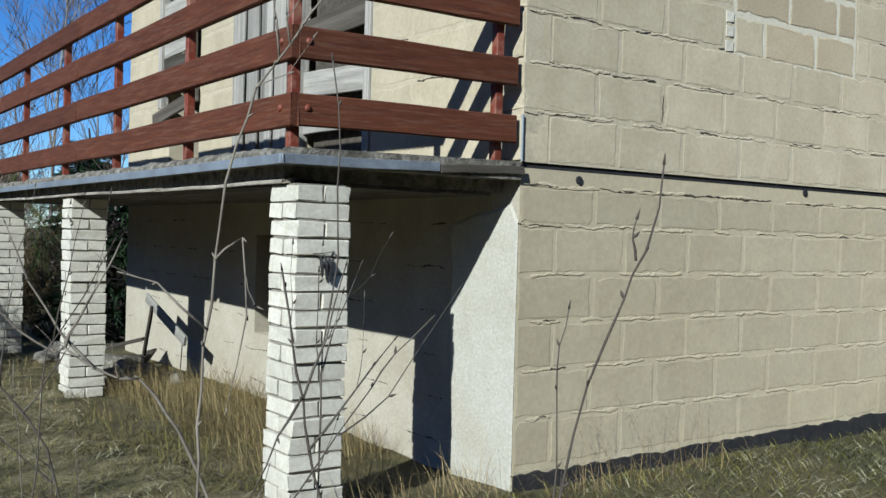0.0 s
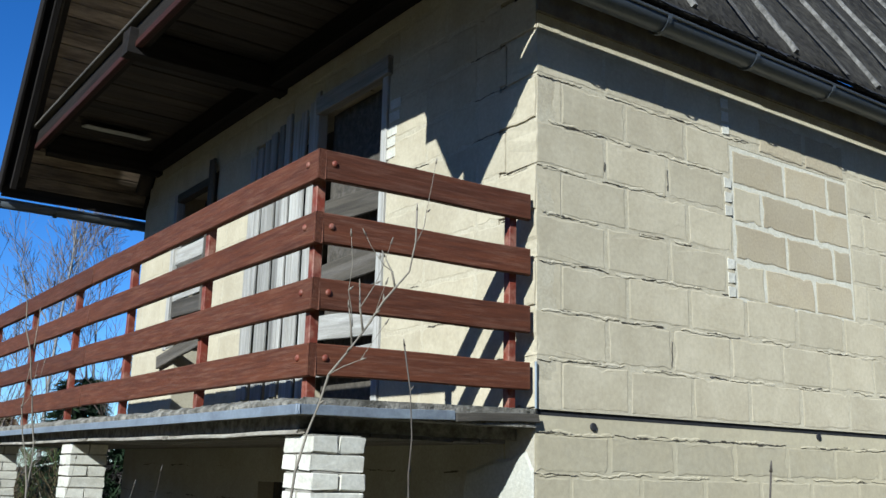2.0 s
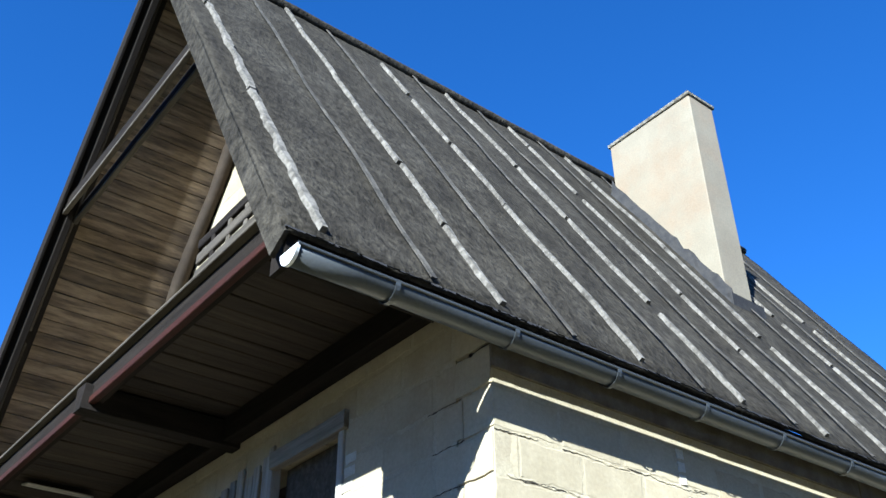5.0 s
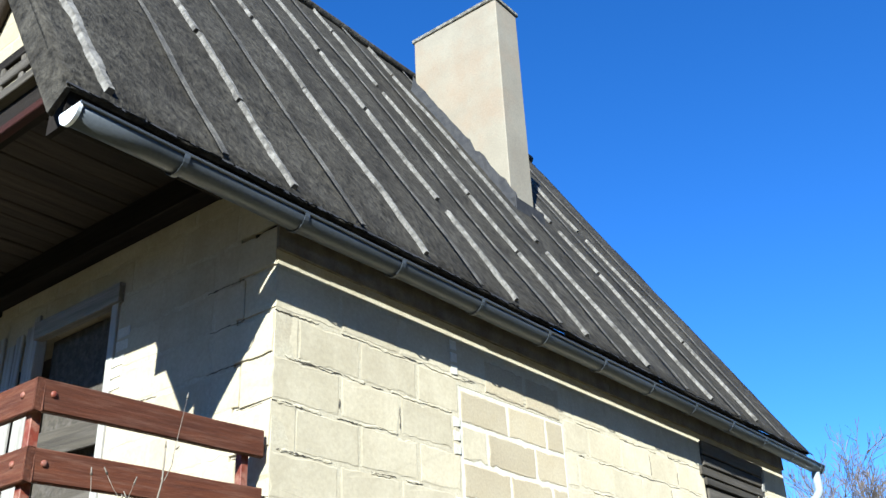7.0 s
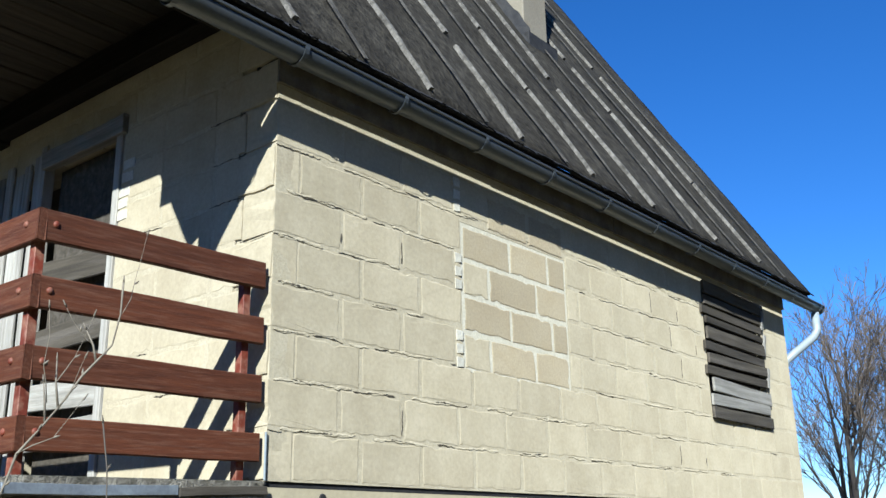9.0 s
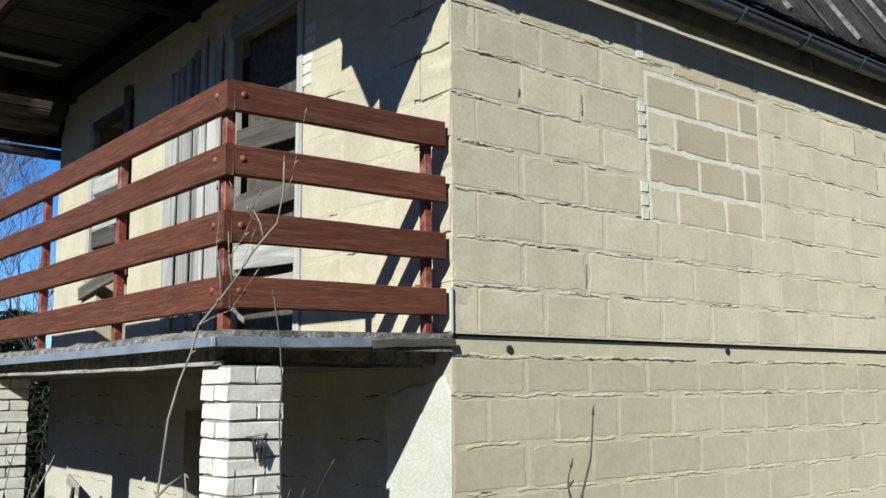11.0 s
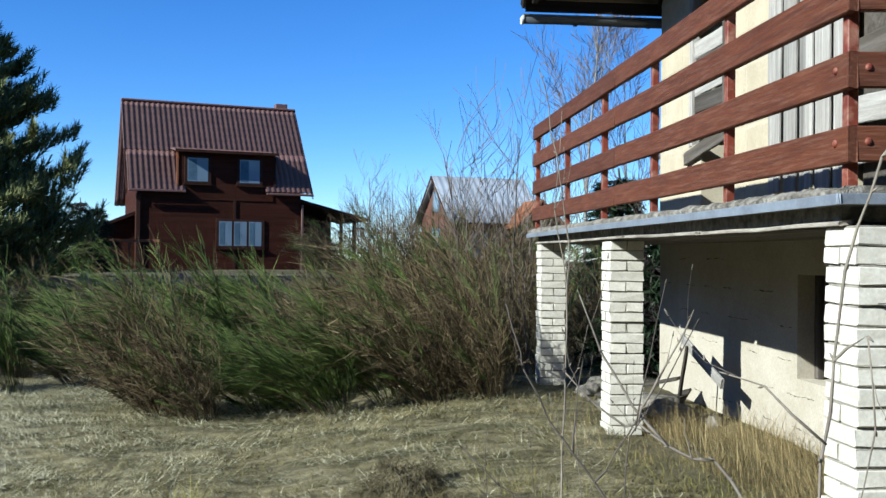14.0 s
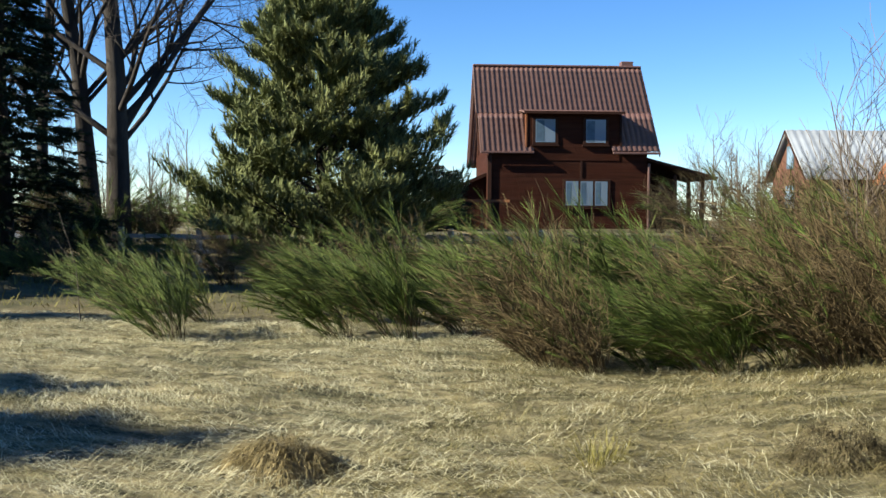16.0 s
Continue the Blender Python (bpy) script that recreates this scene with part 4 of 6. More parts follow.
M_NEEDLE = leafy("pine needle", (0.119, 0.145, 0.0593), (0.159, 0.174, 0.0688), 0.5, (0.202, 0.207, 0.0813))
M_SPRUCE = leafy("dark spruce needle", (0.012, 0.026, 0.012), (0.02, 0.034, 0.014), 0.4)
M_TWIG = surf("grey-brown twig", (0.14, 0.11, 0.085), (0.09, 0.07, 0.055), 3, 0.9, 0, rnd="island", shift=0.35)
M_TWIGDARK = surf("dark twig", (0.06, 0.048, 0.04), (0.035, 0.028, 0.024), 3, 0.9, 0, rnd="island", shift=0.35)
M_TWIGPALE = surf("birch twig", (0.14, 0.113, 0.094), (0.09, 0.072, 0.06), 3, 0.9, 0, rnd="island", shift=0.3)
M_BARK = surf("dark bark", (0.042, 0.034, 0.029), (0.026, 0.021, 0.018), 6, 0.95, 0.9, 0.03, (0.06, 0.053, 0.045), 2, 0.5, stretch=(1, 1, 0.3))
M_BIRCH = surf("birch bark", (0.275, 0.265, 0.245), (0.18, 0.17, 0.155), 6, 0.8, 0.4, 0.01, (0.035, 0.03, 0.0275), 4, 0.8, stretch=(0.5, 0.5, 1.5))


def branching(seed, height, girth, lean=(0, 0), forks=5, depth=3, spread=0.9, trunk=0.35, fine=1.0):
    """A leafless tree at the origin: limbs as tapered tubes, twigs as thin ribbons."""
    rng = random.Random(seed)
    limbs, twigs = bmesh.new(), []

    def grow(p, d, l, r, level):
        n = 5 if level == 0 else 4
        pts, q, dd = [p], p.copy(), d.copy()
        for i in range(n):
            dd = (dd + Vector((rng.uniform(-1, 1), rng.uniform(-1, 1), rng.uniform(-0.4, 0.9))) * (0.10 if level == 0 else 0.22)).normalized()
            q = q + dd * l / n
            pts.append(q)
        rad = [r * (1 - 0.75 * i / n) for i in range(n + 1)]
        if r > 0.009:
            tube(limbs, pts, rad, 7 if level == 0 else 5 if r > 0.03 else 3, False)
        else:
            s = dd.cross(Vector((rng.uniform(-1, 1), rng.uniform(-1, 1), 0.2))).normalized()
            twigs.append((pts, [max(0.0028 * fine, w * 0.9) for w in rad], s))
        if level >= depth:
            return
        count = forks + ((12 if girth > 0.2 else 4) if level == 0 else 0) + (2 if level == depth - 1 else 0)
        for i in range(count):
            f = (trunk if level == 0 else 0.25) + (1 - (trunk if level == 0 else 0.25)) * ((i + rng.random()) / count) ** (1.7 if level == 0 and girth > 0.2 else 1.0)
            k = min(n - 1, int(f * n))
            at = pts[k].lerp(pts[k + 1], f * n - k)
            a = rng.uniform(0, 2 * math.pi)
            u = d.orthogonal().normalized()
            out = (u * math.cos(a) + d.cross(u) * math.sin(a))
            nd = (d * rng.uniform(0.5, 1.0) + out * spread * rng.uniform(0.6, 1.1) + Vector((0, 0, 0.15))).normalized()
            grow(at, nd, l * rng.uniform(0.34, 0.55) * (1.15 - 0.5 * f if level == 0 else 1), rad[k] * (rng.uniform(0.26, 0.42) if level == 0 and girth > 0.2 else rng.uniform(0.36, 0.58)), level + 1)

    grow(Vector(), Vector((lean[0], lean[1], 1)).normalized(), height, girth, 0)
    return mesh_of(limbs, "limbs", None, True), twigs


def bare_tree(name, label, at, seed, height, girth, bark, twig, rot=0, category="tree", group="", **kw):
    t = thing(name, label, category, (0, 0, 0), group)
    limbs, twigs = branching(seed, height, girth, **kw)
    limbs.materials.append(bark)
    put("trunk", limbs, t)
    tagged(put("twig_crown", ribbons("twig_crown", twigs, twig), t), kind="stuff")
    t.matrix_world = Matrix.Translation((*at, ground_z(*at) - 0.05)) @ pose(0, 0, 0, 0, 0, rot)
    return t


def broom(seed, mat, dry, height=1.35, n=70, lean=0.7):
    """A wind-swept broom shrub: stems that fan out, bend over to one side and end in feathery plumes."""
    rng = random.Random(seed)
    green, brown = [], []
    for i in range(n):
        a, r = rng.uniform(0, 2 * math.pi), 0.20 * math.sqrt(rng.random())
        out = Vector((math.cos(a), math.sin(a), 0))
        l = height * rng.uniform(0.38, 1.25)
        d = (out * rng.uniform(0.05, 0.7) + Vector((-0.34 * lean, 0, 1))).normalized()
        bend = lean * rng.uniform(0.01, 0.095)
        pts = [out * r]
        for k in range(6):
            d = (d + Vector((-bend * (k + 1) + rng.uniform(-0.12, 0.10), rng.uniform(-0.11, 0.11), rng.uniform(-0.07, 0.07)))).normalized()
            pts.append(pts[-1] + d * l / 6)
        w = rng.uniform(0.003, 0.006)
        withered = rng.random() < dry
        s = d.cross(Vector((rng.uniform(-1, 1), rng.uniform(-1, 1), 0.1))).normalized()
        (brown if withered or rng.random() < 0.6 else green).append((pts, [w, w * 0.9, w * 0.8, w * 0.7, w * 0.55, w * 0.4, w * 0.2], s))
        for k in range(rng.randint(18, 30) if withered else rng.randint(54, 84)):
            f = rng.uniform(1.6, 5.9) if withered else 5.95 - 3.6 * rng.random() ** 1.2
            j = int(f)
            q = pts[j].lerp(pts[j + 1], f - j)
            along = (pts[j + 1] - pts[j]).normalized()
            loose = 0.55 if withered else 0.22
            e = (along + Vector((rng.gauss(-0.06, 1), rng.gauss(0, 1), rng.gauss(0.1, 1))) * loose).normalized()
            tl = l * rng.uniform(0.08, 0.24)
            sag = Vector((-0.16 * lean * rng.random(), rng.uniform(-0.08, 0.08), rng.uniform(-0.1, 0.06)))
            (brown if withered or rng.random() < 0.05 else green).append(([q, q + e * tl * 0.5, q + (e + sag) * tl], [0.0034, 0.0030, 0.001], e.cross(Vector((rng.uniform(-1, 1), rng.uniform(-1, 1), 0.3))).normalized()))
    return ribbons("foliage", green, mat), ribbons("brushwood", brown, M_BROOMDRY)


def needle_tree(seed, height, radius, kind="pine", tufts=1500, per=26, wide=1.0):
    """A conifer: trunk and limbs as tubes, needles in brushes along the outer twigs."""
    rng = random.Random(seed)
    wood, brush = bmesh.new(), []
    n = 10
    trunk = [Vector((0.06 * math.sin(i * 0.9), 0.05 * math.cos(i * 1.3), height * i / n)) for i in range(n + 1)]
    tube(wood, trunk, [0.16 * height / 6 * (1 - 0.92 * i / n) + 0.01 for i in range(n + 1)], 8)
    whorls = 21 if kind == "pine" else 26
    ends = []
    for w in range(whorls):
        f = 0.06 + 0.9 * w / whorls
        z = height * f
        if kind == "spruce":
            reach = radius * (1.02 - f) ** 0.9 + 0.12
        count = rng.randint(6, 8)
        a0 = rng.uniform(0, 6.28)
        for b in range(count):
            a = a0 + 2 * math.pi * b / count + rng.uniform(-0.25, 0.25)
            up = rng.uniform(0.1, 0.6) if kind == "pine" else rng.uniform(-0.35, -0.12)
            if kind == "pine":
                r, fill = radius * 0.5, rng.uniform(0.55, 1.0)
                for _ in range(6):
                    tip = min(1.0, f + r * up / height)
                    r = 0.5 * r + 0.5 * (0.08 + 0.86 * radius * fill * max(0.0, 1 - max(0.0, (tip - 0.24) / 0.78) ** 1.7))
            else:
                r = reach * rng.uniform(0.72, 1.1)
            o = Vector((0, 0, z))
            pts = [o + Vector((math.cos(a) * r * s, math.sin(a) * r * s, r * up * s ** (1.4 if kind == "pine" else 1.0))) for s in (0, 0.35, 0.7, 1.0)]
            tube(wood, pts, [0.035 * (1 - f) + 0.012, 0.025 * (1 - f) + 0.008, 0.012, 0.005], 4, False)
            for s in range(rng.randint(12, 16)):
                t = rng.uniform(0.28, 1.0)
                k = min(2, int(t * 3))
                q = pts[k].lerp(pts[k + 1], t * 3 - k)
                sa = a + rng.choice((-1, 1)) * rng.uniform(0.3, 1.1)
                sl = r * rng.uniform(0.18, 0.4) * (1.25 - t * 0.6) + 0.12
                e = q + Vector((math.cos(sa) * sl, math.sin(sa) * sl, sl * (rng.uniform(0.15, 0.8) if kind == "pine" else rng.uniform(-0.5, 0.05))))
                tube(wood, [q, e], [0.008, 0.003], 3, False)
                ends.append((q, e))
            ends.append((pts[2], pts[3]))
    rng.shuffle(ends)
    total = 0
    for q, e in ends:
        for t in ((0.3, 0.55, 0.8, 1.0) if kind == "pine" else (0.2, 0.45, 0.7, 1.0)):
            if total >= tufts:
                break
            total += 1
            c = q.lerp(e, t)
            axis = (e - q).normalized()
            if kind == "pine":
                axis = (axis * 0.8 + Vector((rng.uniform(-0.3, 0.3), rng.uniform(-0.3, 0.3), 1.0))).normalized()
            for k in range(per):
                v = Vector((rng.gauss(0, 1), rng.gauss(0, 1), rng.gauss(0, 1))).normalized()
                d = (axis * rng.uniform(0.6, 1.4) + v * 0.8).normalized()
                l = rng.uniform(0.12, 0.22) if kind == "pine" else rng.uniform(0.07, 0.18)
                s = d.cross(v).normalized()
                p = c + axis * rng.uniform(-0.14, 0.12)
                brush.append(([p, p + d * l * (0.5 + 0.5 * wide)], [0.013 * wide, 0.004 * wide], s))
    return mesh_of(wood, "limbs", M_BARK, True), ribbons("crown", brush, M_NEEDLE if kind == "pine" else M_SPRUCE)


def conifer(name, label, at, seed, height, radius, kind, tufts, per, rot=0):
    t = thing(name, label, "tree")
    wood, needles = needle_tree(seed, height, radius, kind, tufts, per)
    put("trunk", wood, t)
    tagged(put("crown", needles, t), kind="stuff")
    t.matrix_world = Matrix.Translation((*at, ground_z(*at) - 0.05)) @ pose(0, 0, 0, 0, 0, rot)
    return t


def stem(name, label, main, r, branches=(), mat=None, group="", spurs=3):
    """A leafless sapling: a main whip through a few points with buds, and side shoots."""
    mat = mat or M_STEM
    t = thing(name, label, "sapling", main[0], group)

    rng = random.Random(str(main))

    def whip(pts, r0, tag, spurs=0):
        pts = [Vector(p) for p in pts]
        fine = []
        for a, b in zip(pts, pts[1:]):
            k = max(2, int((b - a).length / 0.045))
            for i in range(k):
                q = a.lerp(b, i / k)
                wob = min(1.0, 0.35 + 0.8 * (q - pts[0]).length)
                fine.append(q + Vector((noise.noise(q * 6), noise.noise(q * 6 + Vector((5, 0, 0))), 0)) * 0.007 * wob
                            + Vector((rng.uniform(-1, 1), rng.uniform(-1, 1), 0)) * 0.0028)
        fine.append(pts[-1])
        bm = bmesh.new()
        n = len(fine) - 1
        rad = [0.36 * r0 * (1 - 0.62 * i / n) * (1.22 if i % 3 == 1 else 0.97) for i in range(n + 1)]
        tube(bm, fine, rad, 6)
        for i in range(2, n, 2):
            d = (fine[i + 1] - fine[i]).normalized()
            a = i * 2.4
            o = (d.orthogonal() * math.cos(a) + d.cross(d.orthogonal()) * math.sin(a)).normalized()
            e = (d + o * 0.8).normalized()
            tube(bm, [fine[i], fine[i] + e * (rad[i] + 0.003), fine[i] + e * (rad[i] + 0.008)], [rad[i] * 0.6, 0.0017, 0.0005], 5)
        tube(bm, [fine[-1], fine[-1] + (fine[-1] - fine[-2]).normalized() * 0.010], [max(0.0016, rad[-1] * 1.15), 0.0005], 5)
        part(tag, bm, mat, t, "", smooth=True)
        for k in range(spurs):
            i = rng.randint(int(n * 0.55), n - 1)
            d = (fine[i + 1] - fine[i]).normalized()
            e = (d + Vector((rng.uniform(-1, 1), rng.uniform(-1, 1), rng.uniform(-0.2, 0.6))) * 0.8).normalized()
            l = rng.uniform(0.04, 0.13)
            whip([fine[i], fine[i] + e * l * 0.5, fine[i] + (e * 0.9 + Vector((0, 0, 0.35))) * l], rad[i] * 1.3, "twig")

    whip(main, r, "stem", spurs)
    for b in branches:
        whip(b, r * 0.55, "shoot", min(1, spurs))
    return t


# ---- grass and weeds ----
def mat_z(x, y):
    """The top of the matted dead grass on the open meadow."""
    edge = min(1.0, (x + 14.5) / 1.5, (-0.9 - x) / 1.2, (y + 9.0) / 1.3, (8.5 - y) / 1.3)
    f = step(0.0, 0.35, edge + 0.5 * noise.noise((x * 0.9, y * 0.9, 11)) - 0.05 - 0.35 * max(0, noise.noise((x * 0.5, y * 0.9, 13))))
    return ground_z(x, y) - 0.03 + 0.055 * f + 0.04 * noise.noise((x * 1.7, y * 3.3, 3)) + 0.034 * noise.noise((x * 4.4, y * 8, 5)) + 0.014 * noise.noise((x * 11, y * 18, 8))


def off_house(x, y):
    return not (-0.02 < x < HX + 0.1 and -0.02 < y < HY + 0.1)


def patchy(x, y, r, cut=0.0):
    return off_house(x, y) and noise.noise((x * 0.8, y * 0.8, 3.0)) * 0.6 + r * 0.8 > cut


def near_wall(x):
    return 0.3 + 0.4 * step(0.0, 1.6, -x - 0.6) + 0.3 * step(1.6, 6.0, -x - 0.6)


tagged(new("meadow_grass", grass_mesh("meadow_grass", 210000, (-13.5, -0.6, -1.5, 8.8), (0.08, 0.25), (80, 95), M_STRAW, 1, lambda x, y, r: patchy(x * 2.2, y * 4.2, r, 0.46) and r < near_wall(x), 0.0017, 0.0, mat_z, 0.6)),
       "matted straw-coloured dead grass lying flat", "grass", kind="stuff")
tagged(new("loose_straw", grass_mesh("loose_straw", 100000, (-13, -0.4, -1.5, 9.5), (0.05, 0.16), (70, 94), M_STRAW, 51, lambda x, y, r: patchy(x * 1.1, y * 1.9, r, 0.36) and r < near_wall(x), 0.0013, None, mat_z)),
       "loose thin straw over the matted grass", "grass", kind="stuff")
M_GOLD = surf("golden brown matted grass", (0.21, 0.175, 0.075), (0.085, 0.074, 0.030), 5.0, 0.8, 0, 0.01, (0.05, 0.052, 0.02), 1.6, 0.8, "island", 0.2, fine=30, grit=0.3, spec=0.15, stretch=(0.5, 1.7, 1))
tagged(new("moss_grass", grass_mesh("moss_grass", 80000, (-5.5, -0.3, -0.6, 7.0), (0.07, 0.2), (72, 96), M_GOLD, 52, lambda x, y, r: patchy(x * 2.3, y * 3.3 + 4, r, 0.4), 0.0017, 0.3, mat_z)),
       "short mossy golden-green grass before the balcony", "grass", kind="stuff")
tagged(new("green_grass", grass_mesh("green_grass", 26000, (-13, 0.0, -1.2, 10), (0.05, 0.14), (55, 90), M_OLIVE, 2, lambda x, y, r: patchy(-x, y + 7, r, 0.42))),
       "short olive grass among the straw", "grass", kind="stuff")
tagged(new("verge_grass", grass_mesh("verge_grass", 46000, (-0.6, 7.9, -6.0, -0.02), (0.05, 0.13), (40, 85), M_OLIVE, 3)), "short thin grass along the side wall", "grass", kind="stuff")
tagged(new("verge_straw", grass_mesh("verge_straw", 34000, (-0.6, 7.9, -6.0, -0.02), (0.05, 0.14), (50, 88), M_STRAW, 4)), "dead straw along the side wall", "grass", kind="stuff")
tagged(new("far_grass", grass_mesh("far_grass", 42000, (-30, 14, 9.5, 34), (0.12, 0.35), (40, 80), M_OLIVE, 5, lambda x, y, r: patchy(x * 0.4, y * 0.4, r, 0.3), 0.006)), "dead grass of the farther meadow", "grass", kind="stuff")


M_HAY = leafy("golden hay", (0.343, 0.273, 0.136), (0.226, 0.168, 0.0741), 0.5)


def weeds(n, area, tall, seed, label, mat=None):
    return tagged(new("dry_weeds", grass_mesh("dry_weeds", n, area, tall, (8, 84), mat or M_WEED, seed, lambda x, y, r: patchy(x * 2.6, y * 2.6, r, 0.45), 0.0012)), label, "weeds", kind="stuff")


tagged(new("dry_weeds", grass_mesh("dry_weeds", 15000, (-0.95, -0.04, 0.9, 3.7), (0.10, 0.42), (15, 92), M_HAY, 6, lambda x, y, r: patchy(x * 2.4, y * 2.0, r, 0.62 - 0.3 * step(-0.9, -0.25, x)), 0.0011)), "soft golden dry weeds against the wall under the balcony", "weeds", kind="stuff")
weeds(1300, (-1.0, -0.05, -0.2, 0.6), (0.12, 0.38), 7, "dry weeds at the wall corner")
weeds(420, (0.0, 1.6, -0.25, -0.02), (0.12, 0.4), 8, "thin dry weeds along the wall base")
weeds(1600, (-1.9, -1.0, 2.4, 5.6), (0.05, 0.18), 9, "tufts of dry grass round the pillar")
weeds(3000, (-2.4, -0.9, 0.4, 2.6), (0.06, 0.2), 12, "dry grass before the balcony", M_OLIVE)


def tussock(at, seed, label, height, n, spread, mat, dome=0.0, upright=0.7):
    """A clump of dead grass: thin blades over a low dome, hanging outwards."""
    rng = random.Random(seed)
    z0 = ground_z(*at)
    blades = []
    for i in range(n):
        a, f = rng.uniform(0, 6.283), math.sqrt(rng.random())
        r = spread * f * (0.8 + 0.4 * noise.noise((math.cos(a) * 2, math.sin(a) * 2, seed)))
        p = Vector((at[0] + math.cos(a) * r, at[1] + math.sin(a) * r, z0 - 0.02 + dome * max(0, 1 - f * f) * (0.8 + 0.5 * noise.noise((r * 9, a * 2, seed)))))
        b = a + rng.gauss(0, 0.9)
        d = Vector((math.cos(b), math.sin(b), upright * rng.uniform(0.0, 1.6) - 0.25 * (1 - upright))).normalized()
        l = height * rng.uniform(0.4, 1.2)
        s = d.cross(Vector((rng.uniform(-0.5, 0.5), 0.2, 1))).normalized()
        blades.append(([p, p + d * l * 0.6, p + d * l + Vector((0, 0, -0.3 * l))], [0.0018, 0.0016, 0.0006], s))
    t = new("grass_tussock", ribbons("grass_tussock", blades, mat))
    return tagged(t, label, "grass")


tussock((-2.78, 2.2), 1, "rounded heap of olive-brown dead grass", 0.08, 5200, 0.36, surf("grey-brown dead grass", (0.20, 0.165, 0.09), (0.07, 0.058, 0.03), 14, 0.8, 0, 0.01, (0.03, 0.026, 0.014), 9, 0.9, "island", 0.5, spec=0.15), 0.26, 0.4)
tussock((-4.08, 2.25), 2, "upright olive tuft of rushes", 0.36, 190, 0.13, M_OLIVE, 0.0, 1.3)
tussock((-5.9, 1.75), 3, "domed tussock of straw-coloured grass", 0.16, 6500, 0.46, surf("bleached tussock grass", (0.36, 0.29, 0.145), (0.15, 0.115, 0.05), 9, 0.8, 0, 0.01, (0.06, 0.05, 0.024), 6, 0.85, "island", 0.4, spec=0.15), 0.22, 0.25)
tussock((-3.3, 5.3), 4, "low tuft of dry grass", 0.2, 300, 0.25, M_WEED, 0.05)
tussock((-6.8, 4.2), 5, "low tuft of dry grass", 0.18, 300, 0.3, M_WEED, 0.05)

# flattened thatch of last year's grass over the open meadow
M_THATCH = surf("matted straw thatch", (0.36, 0.31, 0.17), (0.085, 0.075, 0.033), 5.0, 0.95, 1.0, 0.05, (0.036, 0.037, 0.016), 1.3, 0.92, fine=40, stretch=(0.5, 1.6, 1))
bm = bmesh.new()
rows = []
for i in range(200):
    x = -14.5 + 13.6 * i / 199
    rows.append([])
    for k in range(300):
        y = -9.0 + 17.5 * k / 299
        rows[-1].append(bm.verts.new((x, y, mat_z(x, y))))
for a, b in zip(rows, rows[1:]):
    for k in range(299):
        bm.faces.new((a[k], b[k], b[k + 1], a[k + 1]))
tagged(part("meadow_thatch", bm, M_THATCH, None, "pale flattened thatch of dead grass on the meadow", smooth=True), category="grass", kind="structure")

# ---- broom hedge and thicket ----
BROOMS = [broom(s, M_BROOM, d, h, n, ln) for s, d, h, n, ln in ((1, 0.05, 1.35, 70, 1.05), (2, 0.14, 1.45, 76, 0.9), (3, 0.03, 1.25, 60, 1.2), (4, 0.9, 1.5, 110, 0.95), (5, 0.97, 1.65, 110, 0.6))]


def plant_broom(v, x, y, turn, size):
    green = v < 3
    t = thing("broom_shrub", "wind-swept green broom shrub with whip-like stems" if green else "dry brown leafless shrub with fine leaning stems", "shrub",
              group="broom hedge" if green else "dry thicket")
    tagged(put("foliage", BROOMS[v][0], t), kind="stuff")
    tagged(put("brushwood", BROOMS[v][1], t), kind="stuff")
    t.matrix_world = Matrix.Translation((x, y, ground_z(x, y) - 0.03)) @ pose(0, 0, 0, 0, 0, turn) @ Matrix.Scale(size, 4)
    return t


rng = random.Random(21)
# the front row: variety, place, size
for v, x, y, size in ((0, -9.3, 6.4, 0.78), (2, -9.9, 8.3, 0.7), (0, -7.55, 7.2, 0.8), (1, -6.85, 7.3, 0.92), (2, -6.2, 7.9, 0.85), (4, -4.85, 5.75, 0.82), (3, -5.05, 6.2, 0.7), (1, -4.55, 7.3, 0.95), (0, -3.85, 7.35, 0.98),
                      (3, -3.4, 6.5, 0.8), (1, -3.1, 7.0, 0.85), (4, -2.5, 6.9, 0.95), (3, -2.05, 7.5, 1.0), (4, -1.85, 6.7, 0.85), (4, -1.5, 7.9, 1.05), (3, -1.1, 8.6, 1.1),
                      (3, -4.45, 5.45, 0.62), (0, -3.95, 5.9, 0.66), (2, -3.5, 5.8, 0.6), (1, -3.25, 5.45, 0.66), (1, -2.75, 5.75, 0.7), (3, -2.35, 5.5, 0.86), (3, -2.0, 5.85, 0.95), (4, -1.85, 5.45, 0.7), (0, -1.65, 6.2, 0.5)):
    plant_broom(v, x, y, rng.uniform(-22, 22), size)
# behind it, with gaps
for v, x, y, size in ((1, -12.2, 9.6, 0.7), (3, -11.2, 9.2, 0.55), (2, -8.7, 9.4, 0.65), (0, -7.9, 9.0, 0.75), (3, -7.2, 8.9, 0.6), (1, -5.6, 8.9, 0.95), (3, -5.0, 8.5, 0.9), (1, -4.2, 9.1, 0.9), (3, -3.4, 8.6, 0.95), (4, -2.8, 8.4, 0.9),
                      (4, -2.2, 9.6, 1.05), (3, -3.0, 10.1, 0.9), (4, -0.5, 9.4, 1.1), (3, -4.1, 10.4, 0.85), (4, 0.3, 10.4, 1.15), (4, -1.3, 10.8, 1.1), (3, -2.2, 11.5, 0.95), (1, -6.6, 10.3, 0.85), (3, -9.4, 10.9, 0.7)):
    plant_broom(v, x, y, rng.uniform(-30, 30), size)
